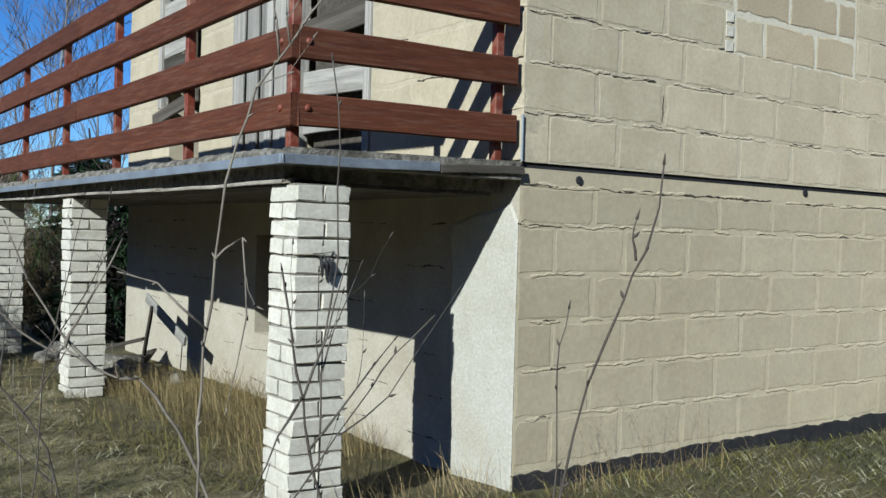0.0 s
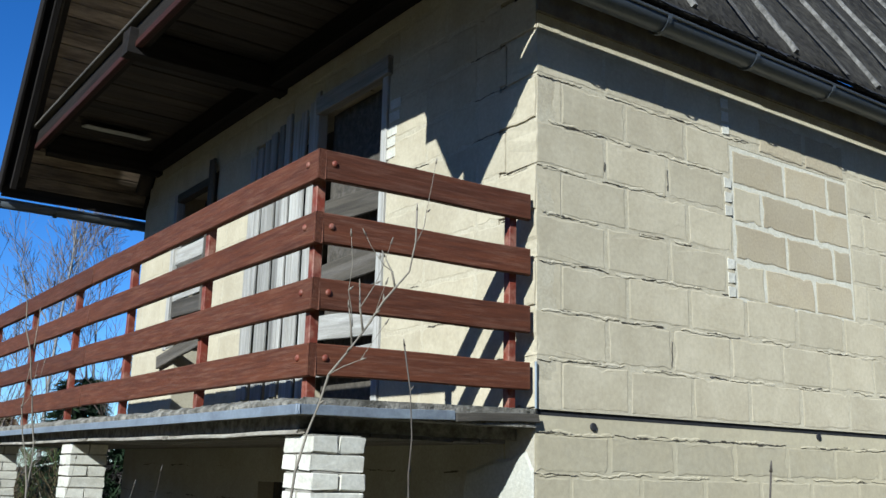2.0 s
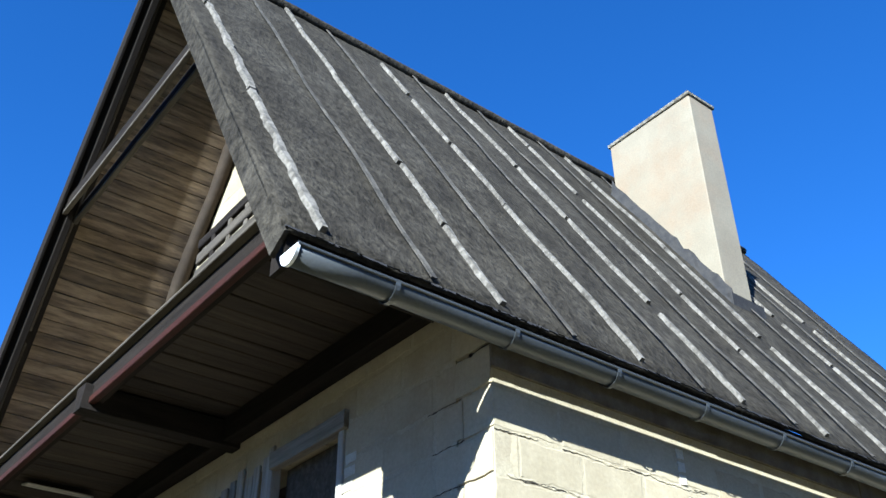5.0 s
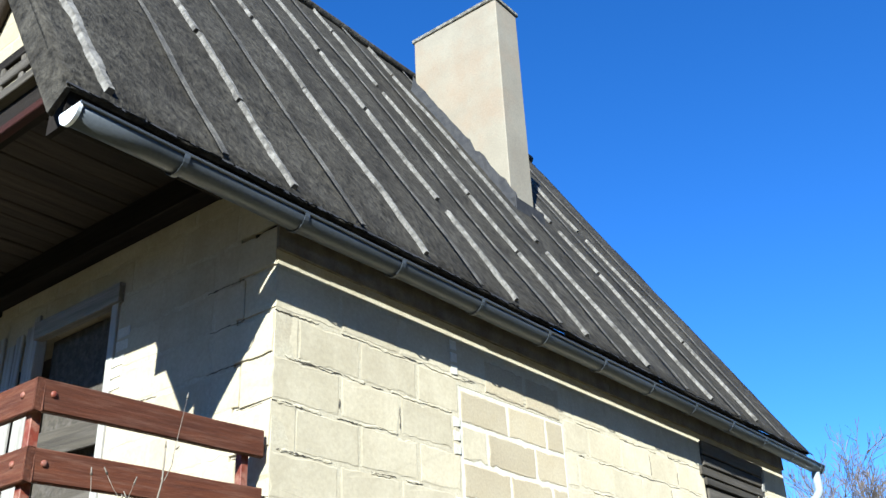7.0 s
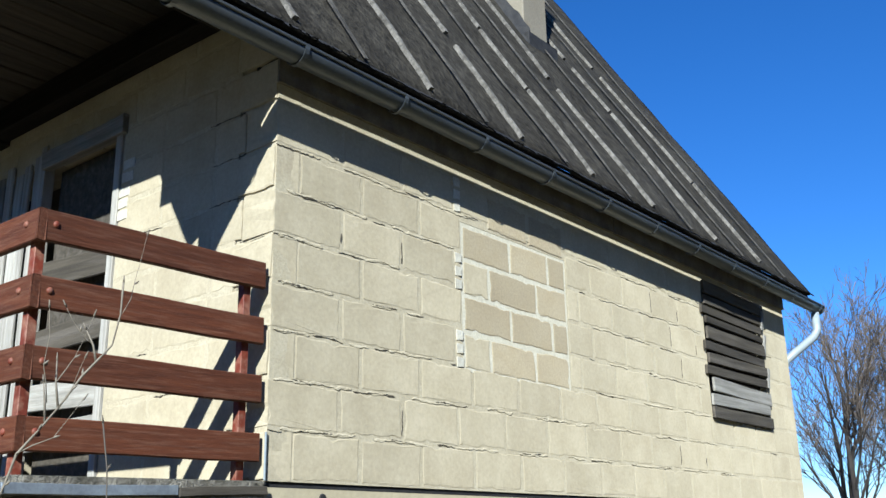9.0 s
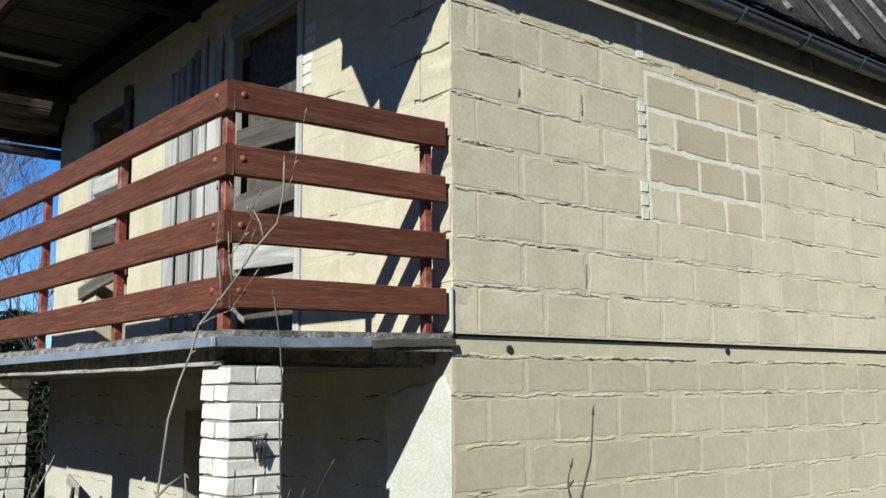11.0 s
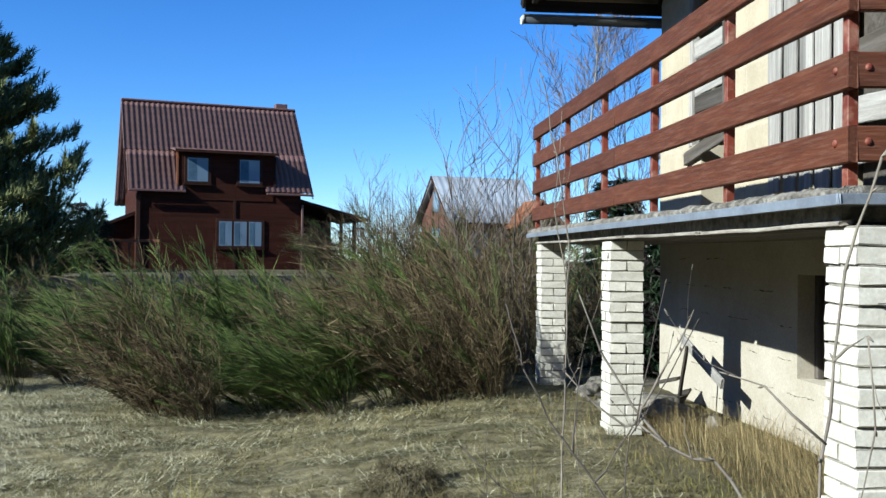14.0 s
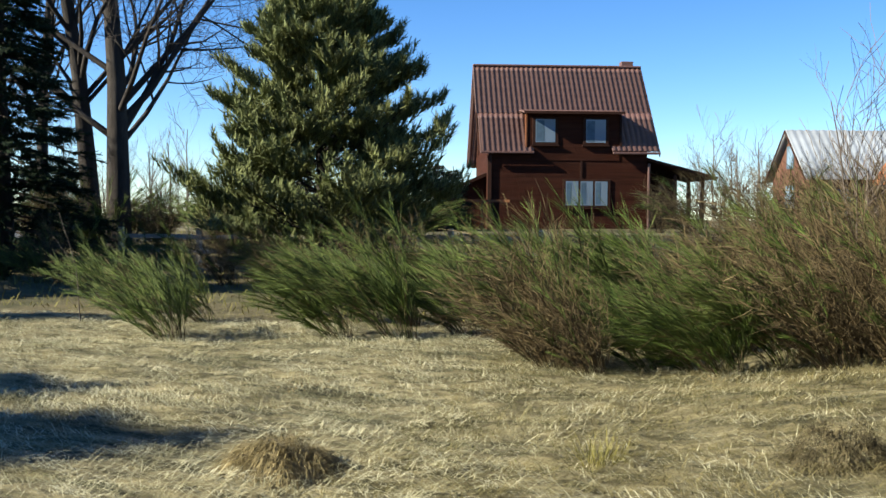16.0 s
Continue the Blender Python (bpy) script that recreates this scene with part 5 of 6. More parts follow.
for i in range(22):
    plant_broom(rng.choice((1, 1, 3, 4)), -17.5 + 0.68 * i + rng.uniform(-0.3, 0.3), rng.uniform(12.5, 15.5), rng.uniform(-30, 30), rng.uniform(0.55, 0.8))
for i in range(26):
    plant_broom(rng.choice((1, 3, 4)), -28 + 0.62 * i + rng.uniform(-0.4, 0.4), rng.uniform(21, 27), rng.uniform(0, 360), rng.uniform(1.0, 1.5))

# tall leafless bushes behind the thicket
for i, (x, y, h) in enumerate(((-1.6, 9.8, 3.1), (-0.9, 10.6, 3.4), (-0.2, 11.6, 3.0), (0.6, 9.3, 2.6), (-1.7, 8.9, 2.3), (-1.0, 8.2, 2.2), (-0.6, 9.6, 2.6), (-1.9, 7.6, 1.8))):
    bare_tree("willow_bush", "tall leafless bush of thin grey-brown rods", (x, y), 40 + i, h, 0.022, M_TWIGPALE, M_TWIG, i * 60, "bush", "bushes behind the thicket",
              forks=8, depth=2, spread=0.5, trunk=0.08, fine=1.3)

# ---- trees ----
conifer("pine_tree", "broad bushy pine with olive-green needle brushes", (-11.5, 16.45), 3, 6.9, 3.35, "pine", 9000, 24)
conifer("spruce_tree", "dark dense spruce at the meadow edge", (-19.75, 16.5), 4, 8.5, 2.6, "spruce", 7000, 16)
conifer("spruce_tree", "slender dark spruce behind the house", (2.1, 15.5), 5, 3.4, 1.0, "spruce", 1200, 18)
conifer("spruce_tree", "dark young spruce beyond the balcony end", (0.9, 9.3), 8, 1.9, 0.7, "spruce", 800, 18)
bare_tree("linden_tree", "tall dark leafless tree with a forked trunk", (-20.5, 22.5), 11, 13.0, 0.40, M_BARK, M_TWIGDARK, 20, forks=6, depth=4, spread=1.3, trunk=0.24, fine=2.0)
bare_tree("linden_tree", "tall dark leafless tree, slightly leaning", (-22.0, 23.5), 12, 13.5, 0.33, M_BARK, M_TWIGDARK, 70, forks=5, depth=4, spread=1.0, trunk=0.3, lean=(-0.08, 0), fine=2.0)
bare_tree("linden_tree", "tall dark leafless tree behind the spruce", (-25.0, 25.0), 13, 14.0, 0.22, M_BARK, M_TWIGDARK, 140, forks=5, depth=4, spread=0.8, trunk=0.3, fine=2.0)
bare_tree("birch_tree", "slim leafless birch behind the house", (2.15, 18.0), 14, 7.3, 0.052, M_BIRCH, M_TWIGPALE, 0, forks=8, depth=3, spread=0.6, trunk=0.25, fine=1.8)
bare_tree("birch_tree", "slim leafless birch with pale twigs", (3.4, 19.5), 15, 6.0, 0.042, M_BIRCH, M_TWIGPALE, 90, forks=8, depth=3, spread=0.6, trunk=0.25, fine=1.8)
for i, (x, y, h) in enumerate(((37.5, 8.5, 8.6), (41.0, 9.8, 9.6), (46.0, 11.5, 9.4), (50.0, 10.0, 10.0), (43.5, 5.5, 8.2), (55.0, 9.0, 10.0), (39.0, 6.5, 8.0), (48.0, 7.5, 9.0))):
    bare_tree("alder_tree", "leafless tree beyond the house end", (x, y), 60 + i, h, 0.16, M_BARK, M_TWIG, i * 47, "tree", "trees beyond the house", forks=8, depth=3, spread=0.55, trunk=0.12, fine=4.0)
for x, y, h in ((-15.0, 34.0, 3.4), (-14.0, 35.5, 3.0), (-16.6, 33.0, 3.6), (-18.2, 31.0, 3.0), (-13.6, 36.5, 2.8)):
    conifer("spruce_tree", "low dark spruce beside the brown house", (x, y), 7 + int(h * 10), h, 1.2, "spruce", 500, 14)
# unseen belt of spruces west and south, added to cut sky light on the gable
belt = needle_tree(90, 8.0, 2.3, "spruce", 1500, 6, 4.0)
for i in range(50):
    a = radians(143 + 4.1 * i)
    d = 27 + 4 * math.sin(i * 2.7)
    x, y = -3 + d * math.cos(a), -1 + d * math.sin(a)
    t = thing("spruce_tree", "unseen dark spruce added round the meadow to block light", "tree", group="spruce belt")
    put("trunk", belt[0], t)
    tagged(put("crown", belt[1], t), kind="stuff")
    k = 1.05 + 0.16 * math.sin(i * 1.9) + 0.45 * step(244, 256, math.degrees(a))
    t.matrix_world = Matrix.Translation((x, y, ground_z(x, y) - 0.05)) @ pose(0, 0, 0, 0, 0, 67 * i) @ Matrix.Diagonal((k * 1.15, k * 1.15, k, 1))
# three more out of view, to cast the shadows on the left meadow
for x, y, h in ((-22.2, -3.7, 9.4), (-23.8, 1.7, 8.6), (-22.3, -6.0, 10.6)):
    t = thing("spruce_tree", "unseen dark spruce added round the meadow to block light", "tree", group="spruce belt")
    put("trunk", belt[0], t)
    tagged(put("crown", belt[1], t), kind="stuff")
    t.matrix_world = Matrix.Translation((x, y, ground_z(x, y) - 0.05)) @ Matrix.Diagonal((h / 10, h / 10, h / 8, 1))
# far wood at the horizon
FAR = [branching(80 + k, 9.0 + k, 0.14, forks=6, depth=2, spread=0.6, trunk=0.15) for k in range(3)]
bm = bmesh.new()
rng = random.Random(31)
far_twigs = []
for i in range(90):
    a = radians(rng.choice((rng.uniform(116, 142), rng.uniform(116, 142), rng.uniform(84, 91))))
    d = rng.uniform(85, 150)
    p = Vector((-3 + d * math.cos(a), d * math.sin(a), 0.3))
    s = rng.uniform(0.45, 0.85)
    m = Matrix.Translation(p) @ Matrix.Rotation(rng.uniform(0, 6.28), 4, "Z") @ Matrix.Scale(s, 4)
    pts, tw = FAR[i % 3]
    n0 = len(bm.verts)
    bm.from_mesh(pts)
    bm.verts.ensure_lookup_table()
    for v in bm.verts[n0:]:
        v.co = m @ v.co
    for q, w, sd in tw:
        far_twigs.append(([m @ Vector(k) for k in q], [0.016] * len(q), sd))
tagged(part("far_wood", bm, M_TWIGPALE), "distant leafless wood along the horizon", "trees", kind="stuff")
tagged(new("far_twigs", ribbons("far_twigs", far_twigs, M_TWIGPALE)), "fine twigs of the distant wood", "trees", kind="stuff")

# ---- saplings before the house ----
stem("sapling", "bare grey-brown sapling leaning over, with buds", ((-2.50, -2.90, -0.3), (-2.46, -2.94, 0.75), (-2.408, -2.997, 1.094), (-2.39, -3.021, 1.176), (-2.381, -3.034, 1.221), (-2.371, -3.048, 1.30)), 0.0072,
     (((-2.383, -3.031, 1.212), (-2.388, -3.026, 1.232), (-2.385, -3.030, 1.25)),), None, "", 0)
stem("sapling", "tall pale leafless sapling with thin crooked shoots", ((-2.60, -2.46, -0.3), (-2.575, -2.468, 1.022), (-2.566, -2.473, 1.192), (-2.543, -2.485, 1.337), (-2.52, -2.498, 1.411), (-2.487, -2.518, 1.469), (-2.437, -2.55, 1.55), (-2.432, -2.554, 1.635)), 0.0085,
     (((-2.50, -2.51, 1.45), (-2.505, -2.51, 1.50)), ((-2.487, -2.518, 1.469), (-2.49, -2.51, 1.53)), ((-2.45, -2.54, 1.53), (-2.465, -2.53, 1.57)),
      ((-2.566, -2.473, 1.19), (-2.535, -2.49, 1.22), (-2.53, -2.50, 1.12), (-2.545, -2.48, 1.0)), ((-2.57, -2.47, 1.10), (-2.63, -2.44, 1.16), (-2.66, -2.42, 1.17))), M_STEMPALE)
stem("sapling", "thin dark upright sapling rod", ((-2.45, -2.54, -0.3), (-2.446, -2.545, 1.08), (-2.432, -2.554, 1.196), (-2.433, -2.553, 1.334), (-2.441, -2.548, 1.451)), 0.0065,
     (((-2.446, -2.545, 1.05), (-2.41, -2.51, 1.10), (-2.381, -2.529, 1.185)), ((-2.446, -2.545, 1.02), (-2.43, -2.50, 1.08), (-2.426, -2.497, 1.176))), None, "", 1)
stem("sapling", "short bare shoot with a blunt tip", ((-2.29, -2.82, -0.3), (-2.282, -2.821, 1.055), (-2.282, -2.821, 1.106), (-2.277, -2.827, 1.15)), 0.0055, (), None, "", 0)
stem("sapling", "thin leaning leafless shoot", ((-2.68, -2.67, -0.3), (-2.60, -2.74, 0.92), (-2.522, -2.799, 1.071), (-2.503, -2.814, 1.106), (-2.479, -2.835, 1.141)), 0.005, (((-2.55, -2.78, 1.02), (-2.50, -2.80, 1.06), (-2.44, -2.83, 1.17)),), None, "", 0)
stem("sapling", "slim leafless shoot in the dry grass", ((-2.75, -2.02, -0.3), (-2.666, -2.054, 1.031), (-2.614, -2.071, 1.118), (-2.577, -2.085, 1.203)), 0.006, (((-2.66, -2.055, 1.04), (-2.64, -2.06, 1.15), (-2.62, -2.07, 1.26)),))
stem("sapling", "arching grey branch with fine twigs low over the grass", ((-2.05, -1.93, -0.3), (-2.2, -1.85, 0.45), (-2.354, -1.789, 0.828), (-2.394, -1.772, 0.894), (-2.426, -1.759, 0.932), (-2.459, -1.746, 0.931), (-2.5, -1.732, 0.951), (-2.556, -1.713, 0.993)), 0.016,
     (((-2.556, -1.713, 0.993), (-2.546, -1.716, 1.019), (-2.522, -1.724, 1.074), (-2.487, -1.736, 1.143), (-2.463, -1.745, 1.197)),
      ((-2.556, -1.713, 0.993), (-2.575, -1.707, 0.983), (-2.636, -1.69, 1.028), (-2.685, -1.677, 1.082)), ((-2.5, -1.732, 0.951), (-2.56, -1.70, 1.02), (-2.62, -1.69, 1.12), (-2.66, -1.68, 1.23))), M_STEMPALE)
stem("sapling", "forked dark sapling bending over the dead grass", ((-2.40, -1.60, -0.3), (-2.48, -1.58, 0.5), (-2.548, -1.558, 0.764), (-2.595, -1.545, 0.84), (-2.637, -1.535, 0.899), (-2.68, -1.524, 0.96), (-2.735, -1.513, 1.064), (-2.744, -1.511, 1.103), (-2.773, -1.506, 1.203)), 0.011,
     (((-2.595, -1.545, 0.84), (-2.573, -1.551, 0.866), (-2.528, -1.564, 0.946), (-2.506, -1.571, 0.981)), ((-2.637, -1.535, 0.899), (-2.632, -1.536, 0.972), (-2.619, -1.539, 1.083))))
stem("sapling", "low dark shoot curving up from the grass", ((-2.45, -1.68, -0.3), (-2.56, -1.66, 0.72), (-2.652, -1.634, 0.812), (-2.729, -1.616, 0.818), (-2.799, -1.603, 0.851), (-2.87, -1.592, 0.923)), 0.007, ())
stem("sapling", "tall thin leafless rod with a curled tip", ((-2.66, -1.45, -0.3), (-2.63, -1.45, 1.33), (-2.69, -1.47, 1.66), (-2.70, -1.47, 1.69)), 0.008, (((-2.63, -1.45, 1.2), (-2.66, -1.45, 1.4), (-2.65, -1.46, 1.6)),), M_STEMPALE)
stem("sapling", "dark forked sapling before the brick pillar", ((-2.43, -2.55, -0.3), (-2.444, -2.55, 0.888), (-2.462, -2.55, 0.95), (-2.474, -2.55, 1.016), (-2.492, -2.55, 1.088), (-2.503, -2.55, 1.158), (-2.506, -2.55, 1.181)), 0.009,
     (((-2.462, -2.55, 0.95), (-2.416, -2.55, 0.999), (-2.372, -2.55, 1.052), (-2.337, -2.55, 1.087)), ((-2.474, -2.55, 1.016), (-2.443, -2.55, 1.092), (-2.415, -2.55, 1.187)), ((-2.474, -2.55, 1.016), (-2.505, -2.55, 0.972), (-2.541, -2.55, 0.901))), None, "", 2)
rng = random.Random(9)
for i in range(13):
    x, y = rng.uniform(-2.85, -2.0), rng.uniform(-1.9, -0.4)
    h = rng.uniform(0.75, 1.15)
    tip = (x + rng.uniform(-0.35, 0.25), y + rng.uniform(-0.12, 0.12), -0.25 + h)
    mid = (x * 0.6 + tip[0] * 0.4 + rng.uniform(-0.05, 0.05), y, -0.25 + h * 0.5)
    up = [((mid[0], mid[1], mid[2]), (mid[0] + rng.uniform(-0.22, 0.22), mid[1] + rng.uniform(-0.1, 0.1), mid[2] + rng.uniform(0.12, 0.35))) for _ in range(rng.randint(1, 3))]
    stem("sapling", "thin leafless sapling in the dry grass", ((x, y, -0.3), mid, tip), rng.uniform(0.004, 0.007), up, M_STEMPALE if i % 3 == 0 else M_STEM, "thin saplings")
for i in range(7):
    x = 0.15 + 0.17 * i + rng.uniform(-0.05, 0.05)
    h = rng.uniform(0.25, 0.5)
    stem("weed_stalk", "thin dry weed stalk against the wall", ((x, -0.14, -0.06), (x + 0.02, -0.13, h * 0.5), (x + rng.uniform(-0.12, 0.14), -0.12, h)), 0.0025,
         [((x + 0.02, -0.13, h * 0.4), (x + rng.uniform(-0.1, 0.1), -0.13, h * 0.8))], M_STEMPALE, "weed stalks at the wall")
stem("sapling", "young bare sapling at the meadow edge", ((-11.2, 7.4, -0.2), (-11.25, 7.4, 0.5), (-11.5, 7.4, 1.2)), 0.02, (((-11.25, 7.4, 0.5), (-11.6, 7.4, 0.9)),))

# ---- debris below the balcony ----
board("leaning_board", (-0.32, 4.55, 0.62), (-0.28, 3.72, 0.33), 0.085, 0.025, M_GREY, None)
dbs = bpy.data.objects["leaning_board"]
tagged(dbs, "weathered plank leaning against the wall", "plank")
for k, (a, b, w) in enumerate((((-0.40, 4.42, 0.0), (-0.33, 4.38, 0.56), 0.035), ((-0.9, 5.1, 0.06), (-0.35, 4.4, 0.13), 0.11), ((-0.75, 5.3, 0.05), (-0.25, 4.8, 0.24), 0.12), ((-0.6, 4.0, 0.04), (-0.15, 4.9, 0.12), 0.09), ((-0.95, 4.6, 0.03), (-0.5, 5.5, 0.09), 0.1))):
    ob = board("loose_plank", a, b, w, 0.022, M_ROTTEN, None, up=(1.0, 0.5, 0.12 + 0.05 * k))
    tagged(ob, "loose weathered plank lying on the rubble", "plank", "planks under the balcony")
rng = random.Random(17)
bm = bmesh.new()
bmesh.ops.create_icosphere(bm, subdivisions=4, radius=1)
for v in bm.verts:
    v.co = Vector((v.co.x * 0.28, v.co.y * 0.42, v.co.z * 0.13)) * (1 + 0.35 * noise.noise(v.co * 2.5) + 0.15 * noise.noise(v.co * 7))
tagged(part("tarp", bm, M_CONCRETE, None, "crumpled grey sheeting on the rubble", Matrix.Translation((-0.62, 4.25, 0.03)), True), category="tarp")
for i in range(16):
    bm = bmesh.new()
    bmesh.ops.create_icosphere(bm, subdivisions=2, radius=rng.uniform(0.05, 0.12))
    for v in bm.verts:
        v.co *= 1 + 0.5 * noise.noise(v.co * 9 + Vector((i, 0, 0)))
        v.co.z *= 0.7
    x, y = rng.uniform(-0.95, -0.25), rng.uniform(3.9, 6.1)
    ob = part("rubble_stone", bm, M_CONCRETE, None, "broken lump of grey concrete", Matrix.Translation((x, y, ground_z(x, y) + 0.03)))
    tagged(ob, category="rubble", group="rubble under the balcony")

# ---- neighbouring houses ----
M_SIDING = surf("red-brown log siding", (0.043, 0.0125, 0.0065), (0.027, 0.0085, 0.0045), 1.2, 0.8, 0.5, 0.02, (0.056, 0.023, 0.015), 0.8, 0.4, stretch=(0.4, 0.4, 6), spec=0.08)
M_TILE = surf("brown metal tile", (0.135, 0.072, 0.06), (0.105, 0.056, 0.047), 2, 0.55, 0.1, 0.01, (0.13, 0.07, 0.06), 0.6, 0.4, spec=0.35)
M_TRIM = surf("dark brown trim", (0.045, 0.022, 0.016), (0.033, 0.016, 0.012), 3, 0.9, 0.2, spec=0.05)
M_ORANGE = surf("orange stained timber", (0.22, 0.08, 0.03), (0.17, 0.06, 0.025), 3, 0.7, 0.2)
M_TIN = surf("pale sheet roof", (0.331, 0.36, 0.382), (0.274, 0.302, 0.324), 1, 0.5, 0.15, 0.01, (0.216, 0.223, 0.223), 0.5, 0.5)
# dark blue that paints reflected sky on panes; also colours the brick house's frames
M_SKYTINT = surf("pale curtain", (0.0715, 0.13, 0.182), (0.052, 0.091, 0.13), 3, 0.9, 0.1)
M_BRICKRED = surf("red-brown brick facing", (0.106, 0.0465, 0.0293), (0.0781, 0.0341, 0.0234), 2, 0.9, 0.4, 0.01, (0.134, 0.0744, 0.0456), 0.7, 0.4)
M_SAND = surf("sandy track", (0.17, 0.15, 0.09), (0.12, 0.105, 0.06), 1.5, 0.95, 0.5, 0.02, (0.15, 0.14, 0.07), 0.5, 0.6)
M_FENCE = surf("bleached fence rail", (0.38, 0.35, 0.29), (0.27, 0.25, 0.20), 3, 0.9, 0.4, 0.01)
M_PANE = bpy.data.materials.new("reflecting pane")
M_PANE.use_nodes = True
gb = M_PANE.node_tree.nodes["Principled BSDF"]
gb.inputs["Base Color"].default_value = (0.16, 0.22, 0.28, 1)
gb.inputs["Roughness"].default_value = 0.08
gb.inputs["Specular IOR Level"].default_value = 1.0


def ribbed(x0, x1, p0, p1, pitch, amp, rows=1, step_h=0.0):
    """A ribbed sheet between the lines p0 (low) and p1 (high), each (y, z): waves along x, small steps up the slope."""
    bm = bmesh.new()
    nx = max(8, int((x1 - x0) / pitch * 6))
    d = Vector((0, p1[0] - p0[0], p1[1] - p0[1]))
    up = Vector((0, -d.z, d.y)).normalized()
    if up.z < 0:
        up = -up
    lines = []
    for r in range(rows):
        for e in (0, 1):
            f = (r + e) / rows
            lift = step_h if e == 0 else 0.0
            lines.append([bm.verts.new(Vector((x0 + (x1 - x0) * i / nx, p0[0], p0[1])) + d * f + up * (lift + amp * math.cos(2 * math.pi * (x0 + (x1 - x0) * i / nx) / pitch))) for i in range(nx + 1)])
    for a, b in zip(lines, lines[1:]):
        for i in range(nx):
            bm.faces.new((a[i], a[i + 1], b[i + 1], b[i]))
    bmesh.ops.recalc_face_normals(bm, faces=bm.faces)
    return bm


def sheet_roof(house, name, x0, x1, p0, p1, pitch, amp, rows, step_h, mat, m, label=""):
    ob = part(name, ribbed(x0, x1, p0, p1, pitch, amp, rows, step_h), mat, house, label, m, True)
    so = ob.modifiers.new("thick", "SOLIDIFY")
    so.thickness, so.offset = 0.06, -1
    return ob


def gable_shell(x0, x1, y0, y1, z0, ze, zr):
    """House walls with two gables, the ridge along x."""
    bm = bmesh.new()
    ym = (y0 + y1) / 2
    ends = []
    for x in (x0, x1):
        ends.append([bm.verts.new((x, y, z)) for y, z in ((y0, z0), (y1, z0), (y1, ze), (ym, zr), (y0, ze))])
    bm.faces.new(ends[0]), bm.faces.new(ends[1][::-1])
    for k in range(5):
        bm.faces.new((ends[0][k], ends[1][k], ends[1][(k + 1) % 5], ends[0][(k + 1) % 5]))
    bmesh.ops.recalc_face_normals(bm, faces=bm.faces)
    return bm


def far_window(house, x0, x1, y, z0, z1, panes, m, frame_mat):
    w = part("window", boxed(x0 - 0.09, x1 + 0.09, y - 0.05, y - 0.002, z0 - 0.09, z1 + 0.09, 0.01), frame_mat, house, "", m)
    step_x = (x1 - x0) / panes
    for k in range(panes):
        part("pane", boxed(x0 + k * step_x + 0.05, x0 + (k + 1) * step_x - 0.05, y - 0.058, y - 0.052, z0, z1), M_PANE, w, "", m)
        # strip before the pane, coloured as its reflection of the sky
        part("curtain", boxed(x0 + k * step_x + 0.08, x0 + (k + 0.45) * step_x, y - 0.0625, y - 0.0595, z0 + 0.05, z1 - 0.05), M_SKYTINT, w, "", m)
    part("sill", boxed(x0 - 0.12, x1 + 0.12, y - 0.12, y - 0.003, z0 - 0.15, z0 - 0.1), frame_mat, w, "", m)
    return w


hm = Matrix.Translation((-12.42, 38.35, 0.45)) @ pose(0, 0, 0, 0, 0, 17) @ Matrix.Diagonal((0.965, 0.95, 1.045, 1))
h1 = thing("wooden_house", "red-brown log house with a brown tiled roof and dormer", "house", (-12.85, 38.3, 0.42))
part("wall", gable_shell(0, 7.3, 0, 7.6, -0.3, 3.45, 7.15), M_SIDING, h1, "dark red-brown log siding", hm)
part("plinth", boxed(-0.05, 7.35, -0.05, 7.65, -0.4, 0.12), M_TRIM, h1, "", hm)
sheet_roof(h1, "roof", -0.5, 7.85, (1.50, 5.097), (3.8, 7.45), 0.24, 0.022, 8, 0.03, M_TILE, hm, "ribbed brown metal tiles")
for x0, x1 in ((-0.4, 2.05), (5.65, 7.85)):
    sheet_roof(h1, "roof_skirt", x0, x1, (-0.20, 3.358), (1.50, 5.097), 0.24, 0.022, 6, 0.03, M_TILE, hm, "ribbed brown metal tiles")
sheet_roof(h1, "roof", -0.5, 7.85, (8.15, 3.0), (3.8, 7.45), 0.24, 0.022, 14, 0.03, M_TILE, hm, "ribbed brown metal tiles")
part("ridge_cap", boxed(-0.5, 7.85, 3.68, 3.92, 7.42, 7.52, 0.03), M_TILE, h1, "", hm)
part("chimney", boxed(6.9, 7.5, 3.9, 4.4, 6.9, 7.75, 0.02), M_TILE, h1, "", hm)
for x in (-0.5, 7.81):
    bm = bmesh.new()
    q = [bm.verts.new(p) for p in ((x, -0.22, 3.16), (x, -0.22, 3.37), (x, 3.8, 7.46), (x, 3.8, 7.22))]
    r = [bm.verts.new(v.co + Vector((0.04, 0, 0))) for v in q]
    bm.faces.new(q), bm.faces.new(r[::-1])
    for k in range(4):
        bm.faces.new((q[k], r[k], r[(k + 1) % 4], q[(k + 1) % 4]))
    part("barge_board", bm, M_TRIM, h1, "", hm)
# dormer, its front flush with the wall
dorm = part("dormer", boxed(1.75, 6.0, -0.03, 3.0, 3.0, 5.02), M_SIDING, h1, "dark dormer front", hm)
sheet_roof(h1, "dormer_roof", 1.55, 6.15, (-0.45, 5.0), (1.7, 5.26), 0.24, 0.02, 3, 0.02, M_TILE, hm)
part("dormer_fascia", boxed(1.55, 6.15, -0.5, -0.45, 4.92, 5.03), M_TRIM, h1, "", hm)
for x in (1.67, 6.03):
    part("dormer_cheek", boxed(x, x + 0.07, -0.06, 0.1, 3.5, 4.95), M_ORANGE if x < 3 else M_TRIM, h1, "", hm)
